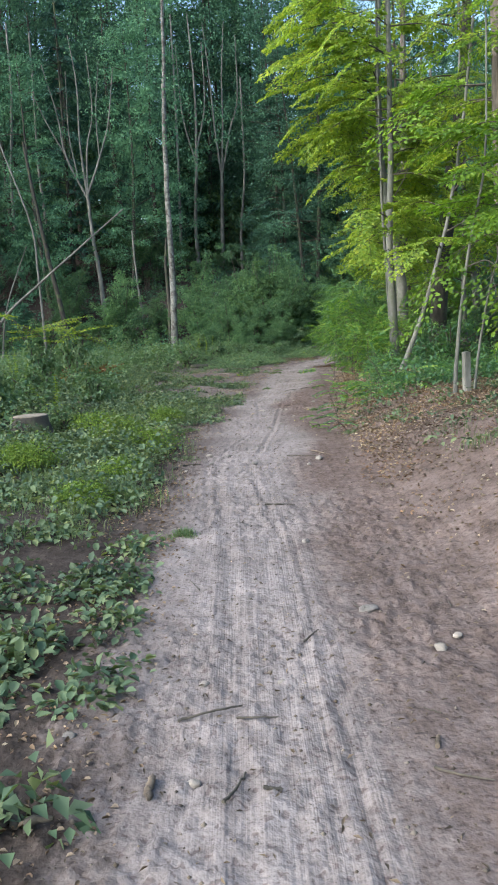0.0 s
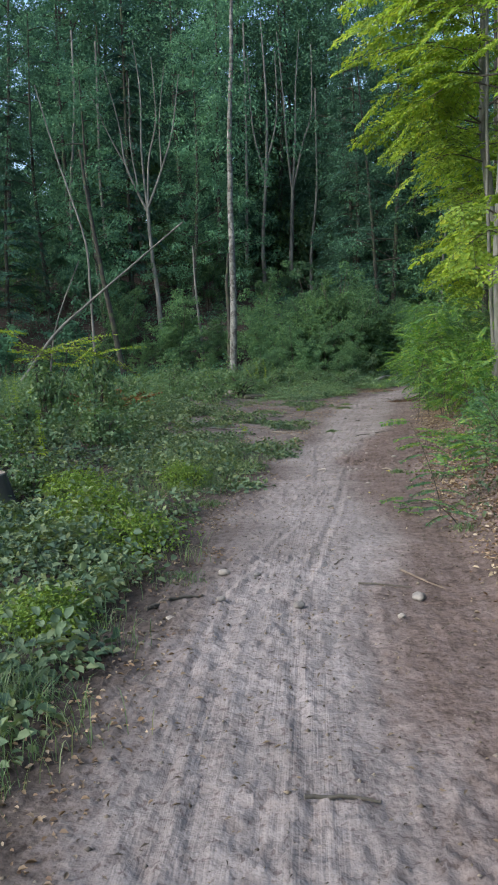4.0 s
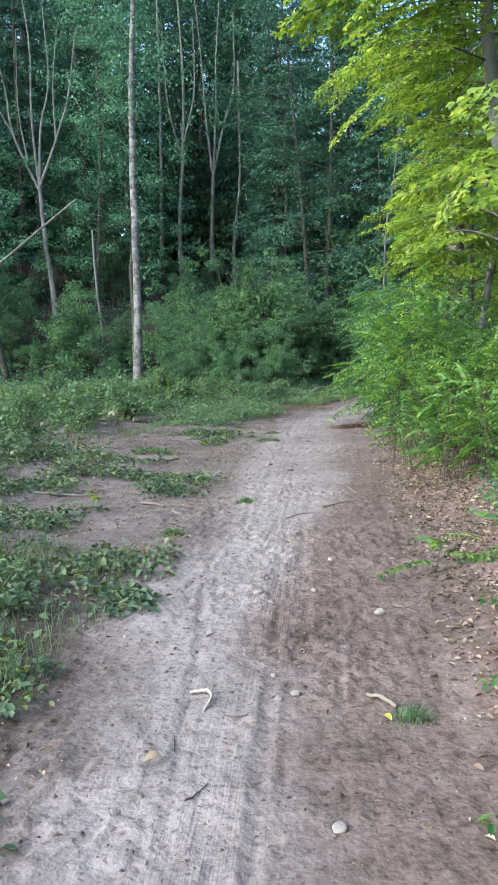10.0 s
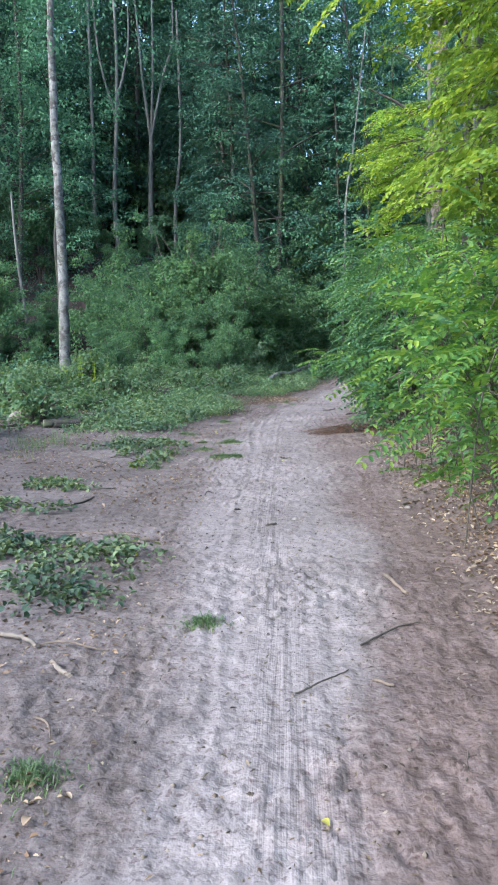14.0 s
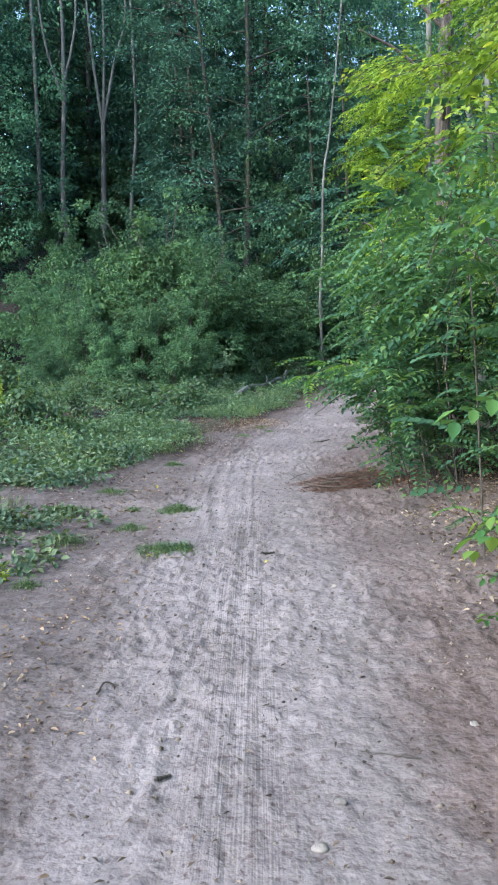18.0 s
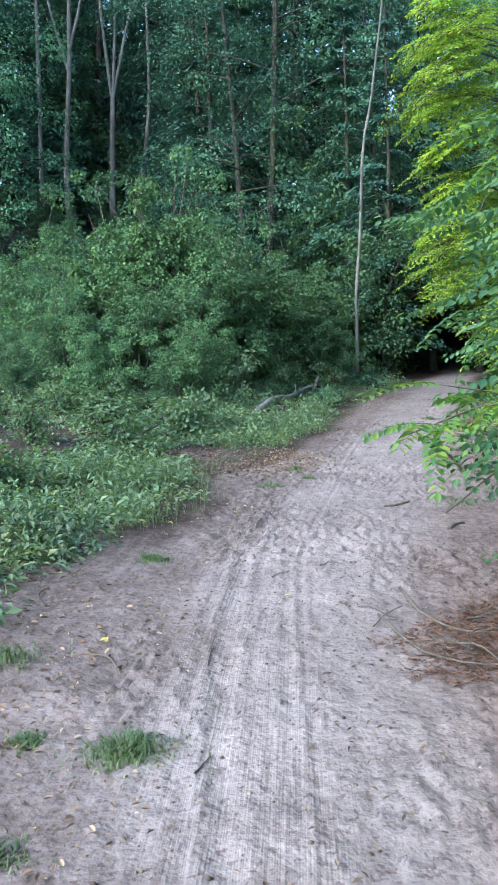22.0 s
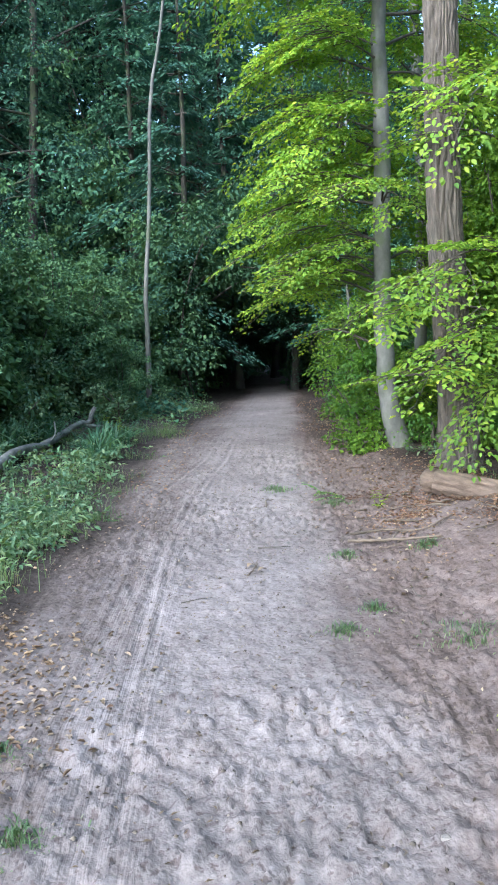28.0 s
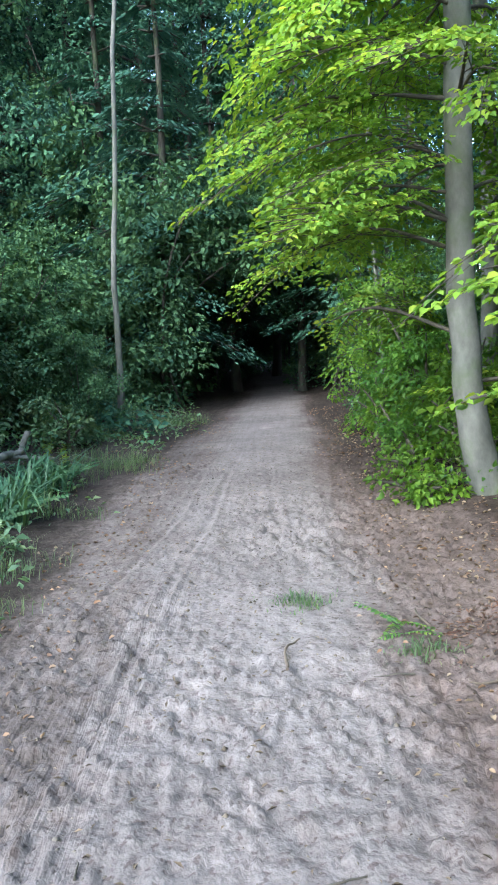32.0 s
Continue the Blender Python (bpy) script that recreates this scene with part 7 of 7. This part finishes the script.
def lying_log(a, b, rad, label, wood=LOG_WOOD):
    """A barkless log: long fissures, a cross crack near one end, saw-cut ends with splits."""
    a, b = np.array(a), np.array(b)
    t = thing("fallen_log", a, label, "log")
    n, sides = 44, 72
    q = np.linspace(0, 1, n)
    ang = np.arange(sides) / sides * 2 * np.pi
    w = unit(b - a)
    e1 = unit(np.cross(w, (0, 0, 1.0)))
    e2 = np.cross(e1, w)
    run = q[:, None] * np.linalg.norm(b - a)
    rr = rad * (1 + 0.07 * vnoise(run * 3 + 0 * ang, ang * 1.2, 41) - 0.12 * q[:, None])
    fissure = np.abs(np.sin(ang * 5.5 + 1.1 * vnoise(run * 2.2, ang * 2, 42))) ** 0.35
    rr = rr * (0.88 + 0.12 * fissure + 0.04 * vnoise(run * 14, ang * 5, 43))
    rr = rr - 0.028 * np.exp(-(((run - 0.13 - 0.03 * np.sin(ang * 2 + 1)) / 0.012) ** 2))
    rr[0] *= 0.9
    v = a * 0 + (b - a) * q[:, None, None] + rr[..., None] * (np.cos(ang)[None, :, None] * e1 + np.sin(ang)[None, :, None] * e2)
    i = np.arange(n - 1)[:, None] * sides
    j, jn = np.arange(sides), (np.arange(sides) + 1) % sides
    g = Geo()
    g.add(v.reshape(-1, 3), np.stack([i + j, i + jn, i + sides + jn, i + sides + j], -1).reshape(-1, 4))
    part("trunk", g.mesh("trunk", wood), t)
    for ring, way in ((v[0], -1), (v[-1], 1)):
        g = Geo()
        c = ring.mean(0)
        rings = [c + (ring - c) * k + w * way * h for k, h in ((1.0, -0.004), (0.94, 0.01), (0.55, 0.014), (0.12, 0.006))]
        vv = np.concatenate(rings + [c[None] + w * way * 0.004])
        fs = np.concatenate([np.stack([k * sides + j, k * sides + jn, (k + 1) * sides + jn, (k + 1) * sides + j], -1) for k in range(3)])
        g.add(vv, fs)
        g.add(vv[3 * sides :], np.stack([j, jn, np.full(sides, sides)], -1))
        part("cut_end", g.mesh("cut_end", CUT_WOOD), t, "pale weathered saw cut")


lying_log((6.66, 36.42, 0.2), (6.84, 35.4, 0.2), 0.125, "thick barkless tan log lying before the furrowed trunk")

# the stake and the stump
sx, sy = 2.76, 10.4
bm = bmesh.new()
bmesh.ops.create_cube(bm, size=1.0)
bmesh.ops.scale(bm, vec=(0.085, 0.08, 0.62), verts=bm.verts)
bmesh.ops.subdivide_edges(bm, edges=bm.edges, cuts=3, use_grid_fill=True)
bmesh.ops.bevel(bm, geom=[e for e in bm.edges if e.calc_face_angle(0) > 1], offset=0.008, segments=2, affect="EDGES")
for v in bm.verts:
    v.co += Vector((noise.noise(v.co * 9), noise.noise(v.co * 9 + Vector((5, 0, 0))), 0.6 * noise.noise(v.co * 14))) * 0.012
me = bpy.data.meshes.new("wooden_stake")
bm.to_mesh(me)
bm.free()
me.materials.append(GREY_BARK)
solid("wooden_stake", me, on_ground(sx, sy, 0.2), "weathered grey wooden stake standing in the bank", "post", rz=0.3)

stump = thing("tree_stump", on_ground(-3.2, 12.3, -0.05), "low sawn-off tree stump grown round with brambles", "stump")
g = Geo()
zz = np.array([0, 0.1, 0.25, 0.36])
g.tube(np.stack([0 * zz, 0 * zz, zz], 1), [0.4, 0.32, 0.28, 0.26], 20, 0.12)
part("bark", g.mesh("bark", DARK_BARK), stump)
g = Geo()
g.tube([(0, 0, 0.33), (0, 0, 0.372)], [0.255, 0.245], 20, 0.04, cap=True)
part("cut_top", g.mesh("cut_top", CUT_WOOD), stump, "grey weathered sawn top")


# ---- taller herbs, ferns and wood in the clearing ----
def leafy_weed(x, y, h, seed, mat=WEED_LEAF, stems=3, leaf=0.07, label="tall slender weed with paired pale green leaves"):
    """Upright stems with pairs of pointed leaves, smaller towards the tip."""
    r = np.random.default_rng(seed)
    t = thing("tall_weed", base_at(x, y, 0.03), label, "plant", "tall weeds of the clearing")
    for k in range(stems):
        lean = 0.14 if h > 0.5 else 0.04
        top = np.array([r.normal(0, lean), r.normal(0, lean), h * r.uniform(0.7, 1.05)])
        o = np.array([r.normal(0, lean * 0.6), r.normal(0, lean * 0.6), 0])
        n = max(7, int(top[2] / (0.055 if h > 0.5 else 0.022)))
        pts = curve_points([o, o + top * (0.35, 0.35, 0.5), o + top], n)
        g = Geo()
        g.tube(pts, np.linspace(0.006, 0.002, n) if h > 0.5 else np.linspace(0.0025, 0.001, n), 5)
        stem = part("stem", g.mesh("stem", mat), t)
        g = Geo()
        for i in range(2, n):
            a = i * 1.57 + r.normal(0, 0.3)
            s = leaf * (1.15 - 0.7 * i / n) * r.uniform(0.8, 1.25)
            for d in (0, math.pi):
                tip = np.array([[math.cos(a + d), math.sin(a + d), r.uniform(-0.35, 0.25)]])
                g.leaves(pts[i : i + 1], tip, np.array([[0, 0, 1.0]]) + r.normal(0, 0.2, (1, 3)), s, s * 0.42, True, 0.2)
        part("leaves", g.mesh("leaves", mat), stem)


for k, (x, y, h, pale) in enumerate(((-3.3, 14.5, 0.75, 1), (-4.0, 15.5, 0.9, 0), (-3.9, 17.0, 1.0, 0), (-5.0, 16.5, 1.1, 0), (-5.0, 18.5, 1.1, 1), (-4.1, 20.5, 1.2, 0), (-4.2, 24.0, 1.6, 0), (-3.9, 24.3, 1.4, 0), (-3.45, 24.0, 1.2, 0), (-3.3, 23.4, 0.9, 0), (-5.6, 19.0, 1.2, 0), (-2.6, 17.2, 0.6, 0), (-2.8, 20.6, 0.7, 0), (-1.7, 33.0, 1.0, 1), (-1.45, 33.0, 0.95, 1), (-1.9, 33.2, 1.1, 0), (-1.0, 32.6, 0.7, 1), (-0.8, 33.4, 0.75, 0), (-2.6, 32.4, 0.8, 0), (-3.1, 31.6, 0.7, 1), (-0.1, 33.5, 0.5, 0), (0.4, 34.2, 0.5, 0), (-1.2, 34.8, 0.9, 0), (5.4, 46.2, 0.6, 1), (4.95, 43.3, 0.35, 1), (5.1, 43.0, 0.3, 1), (4.6, 32.1, 0.22, 1), (4.45, 32.3, 0.2, 1), (6.55, 35.0, 0.22, 1), (6.1, 36.3, 0.18, 1), (7.0, 35.1, 0.25, 1))):
    leafy_weed(x, y, h, 900 + k, YELLOW_WEED if pale else WEED_LEAF, 4 if h > 0.5 else 3, 0.085 if h > 0.5 else 0.05, "tall slender weed with yellow-green leaves" if pale else "tall slender weed with paired pale green leaves")
for k, (x, y, h) in enumerate(((-0.1, 24.9, 0.12), (-0.18, 24.8, 0.1), (-1.1, 19.6, 0.1))):
    leafy_weed(x, y, h, 960 + k, YELLOW_WEED, 4, 0.06, "small yellow-green broad-leaved weed on the bare soil")

# a yellow-leaved sapling with a dark stem, broken wood at its foot
b = base_at(-4.6, 19.4)
stem6 = [(0, 0, -0.1), (0.05, 0, 0.5), (0.18, 0, 1.0), (0.28, 0.05, 1.55)]
side6 = [(0.05, 0, 0.4), (-0.3, 0, 1.0), (-0.6, 0.05, 1.75)]
beech(b, "small dark-stemmed sapling with yellowing leaves", [(stem6, 0.022, 0.008), (side6, 0.016, 0.006)], [((0.18, 0, 1.0), (0.5, -0.1, 1.3), 0.06), ((0.2, 0, 1.1), (-0.2, -0.1, 1.42), 0.06), ((0.28, 0, 1.5), (0.55, 0.0, 1.5), 0.05), ((-0.5, 0, 1.6), (-0.8, 0.0, 1.85), 0.05), ((-0.4, 0, 1.3), (-0.15, 0.0, 1.45), 0.05)], leaf=YELLOW_WEED, bark=DARK_BARK, seed=61, density=1.0, size=0.7, name="yellow_sapling", category="tree")
stick([(-4.75, 19.2, 0.0), (-4.6, 19.3, 0.25), (-4.45, 19.35, 0.5)], 0.035, 0.02, "broken grey branch leaning in the weeds", GREY_BARK, 0.0, (), "dead_limb")
stick([(-4.8, 19.1, 0.03), (-4.4, 19.0, 0.06), (-4.1, 19.15, 0.12)], 0.03, 0.018, "broken pale branch lying in the weeds", DEAD_WOOD, 0.0, (), "dead_limb")


def fern(x, y, n, length, mat, label, seed, leaflet=0.05):
    """Fronds spreading from one crown, each one a part."""
    r = np.random.default_rng(seed)
    t = thing("fern", base_at(x, y, 0.02), label, "plant", "ferns in the clearing")
    for k in range(n):
        a = k * 2.4 + r.normal(0, 0.3)
        g = Geo()
        add_fronds(g, np.zeros((1, 3)), np.array([[math.cos(a), math.sin(a), r.uniform(0.5, 1.4)]]), length * r.uniform(0.75, 1.15), 13, r, g, leaflet, True)
        part("frond", g.mesh("frond", mat), t)


for k, (x, y) in enumerate(((-4.75, 24.0), (-4.5, 23.7), (-5.0, 23.6), (-4.3, 24.3))):
    fern(x, y, 9, 0.75, RUST_FERN, "withered rust-brown bracken among green weeds", 970 + k, 0.04)
for k, (x, y) in enumerate(((4.35, 40.9), (4.6, 41.7), (4.1, 40.2), (5.0, 42.4))):
    fern(x, y, 8, 0.4, HAZEL_LEAF, "low dark green fern beside the dead limb", 980 + k, 0.045)


def sedge(x, y, n, seed):
    r = np.random.default_rng(seed)
    g = Geo()
    blades(g, r.normal(0, 0.1, (n, 3)) * (1, 1, 0), r, r.uniform(0.25, 0.6, n), 1.2, np.full(n, 0.022))
    solid("sedge_tuft", g.mesh("sedge_tuft", STRAP_LEAF), base_at(x, y, 0.02), "dark tuft of broad arching sedge blades", "grass", "sedge tufts by the dead limb")


for k, (x, y) in enumerate(((3.45, 41.2), (3.75, 41.7), (3.2, 40.7), (3.9, 42.3), (3.0, 40.1), (4.5, 41.2), (4.75, 41.9), (4.3, 40.4), (3.5, 42.0))):
    sedge(x, y, 70, 990 + k)

# weathered wood on the bare soil
lying_log((-1.8, 28.5, 0.22), (-1.25, 28.6, 0.2), 0.085, "dark weathered short log lying on the bare soil", DARK_BARK)
rock(-2.25, 29.1, (0.42, 0.3, 0.26), 61, PALE_STONE, "large pale stone lying among weeds")
stick([(-2.75, 27.9, 0.02), (-2.4, 28.1, 0.04), (-2.1, 28.35, 0.02)], 0.028, 0.02, "pale dead branch lying on the soil", DEAD_WOOD, 0.02)
rock(4.34, 31.77, (0.08, 0.06, 0.04), 62, STONE, "pale flat stone half sunk in the sand")
rs = np.random.default_rng(99)
for k in range(40):
    y = rs.uniform(16.5, 29)
    x = float(path_x(y)) - rs.uniform(1.0, 3.6)
    a, ln = rs.uniform(0, np.pi), rs.uniform(0.12, 0.45)
    dx, dy = math.cos(a) * ln / 2, math.sin(a) * ln / 2
    bend = rs.normal(0, 0.25)
    pale = rs.random() < 0.5
    stick([(x - dx, y - dy), (x - dy * bend, y + dx * bend, 0.012), (x + dx, y + dy)], rs.uniform(0.004, 0.009), 0.003, "thin pale twig lying on the bare soil" if pale else "thin dark twig lying on the bare soil", DEAD_WOOD if pale else TWIG_BARK, 0.008, (), "twig_piece")
for k in range(26):
    x, y = 6.3 + rs.normal(0, 0.45), 35.6 + rs.normal(0, 0.7)
    a, ln = rs.uniform(0, np.pi), rs.uniform(0.12, 0.4)
    dx, dy = math.cos(a) * ln / 2, math.sin(a) * ln / 2
    stick([(x - dx, y - dy), (x - dy * 0.2, y + dx * 0.2, 0.02), (x + dx, y + dy)], rs.uniform(0.004, 0.01), 0.004, "reddish dry twig lying in the litter by the log", DEAD_WOOD, 0.012, (), "twig_piece")
litter("leaf_litter", "orange-tan fallen leaves and bark scraps round the log", ORANGE_LEAF, 34000, (5.0, 8.4, 33.0, 38.6), lambda x, y: rust(x, y, 6.6, 35.2, 1.1, 1.5) * (0.6 + 0.6 * vnoise(x * 2.5, y * 2.5, 85)) + 0.25 * rust(x, y, 6.9, 37.3, 0.7, 1.2), (0.014, 0.04), 0.4)
for k in range(22):
    x, y = 2.95 + rs.normal(0, 0.36), 27.65 + rs.normal(0, 0.3)
    a, ln = rs.normal(0, 1.3), rs.uniform(0.12, 0.4)
    dx, dy = math.cos(a) * ln / 2, math.sin(a) * ln / 2
    stick([(x - dx, y - dy), (x - dy * 0.2, y + dx * 0.2, rs.uniform(0.01, 0.07)), (x + dx, y + dy, rs.uniform(0, 0.04))], rs.uniform(0.003, 0.007), 0.003, "dark dry twig in the heap of needles", TWIG_BARK, 0.012, (), "twig_piece")
PALE_LITTER = leaf_material("pale_dry_leaf", [(0.14, 0.11, 0.088), (0.23, 0.185, 0.15), (0.34, 0.28, 0.235), (0.45, 0.38, 0.32)], 0.12, 0.75, 1.0)
litter("leaf_litter", "pale tan dry leaves strewn under the bushes beside the path", PALE_LITTER, 13000, (1.2, 4.2, 12, 28.5), lambda x, y: smooth((x - path_x(y) - 0.75) / 0.35) * smooth((1.9 - x + path_x(y)) / 0.4) * (0.5 + 0.8 * vnoise(x * 2, y * 2, 87)), (0.02, 0.055), 0.45)
litter("leaf_litter", "pale leaf scraps on the trodden soil", PALE_LITTER, 3200, (-3.0, 9.0, 1.8, 38), lambda x, y: 0.5 * smooth((abs(x - path_x(y)) - 0.5) / 0.5) * smooth((2.0 - abs(x - path_x(y))) / 0.6), (0.012, 0.032), 0.5)
litter("leaf_litter", "tan and orange dead leaves on the bare bank beside the path", ORANGE_LEAF, 7000, (1.0, 4.2, 6.0, 15.5), lambda x, y: smooth((x - path_x(y) - 0.8) / 0.4) * (0.55 + 0.8 * vnoise(x * 1.6, y * 1.6, 88)), (0.018, 0.05), 0.5)
litter("leaf_litter", "pale curled leaves on the bare bank beside the path", PALE_LITTER, 6000, (1.0, 4.2, 5.5, 13.5), lambda x, y: smooth((x - path_x(y) - 0.8) / 0.4) * (0.5 + 0.8 * vnoise(x * 1.9, y * 1.9, 89)), (0.018, 0.05), 0.5)
rock(0.57, 4.18, (0.11, 0.08, 0.035), 63, STONE, "flat pale stone sunk in the trodden soil")
litter("leaf_litter", "brown dead leaves along both edges of the shaded path", ORANGE_LEAF, 9000, (4.0, 12.0, 36.0, 48.0), lambda x, y: smooth(1.3 - abs(abs(x - path_x(y)) - 1.05) / 0.35) * (0.5 + 0.9 * vnoise(x * 1.8, y * 1.8, 90)), (0.016, 0.042), 0.5)
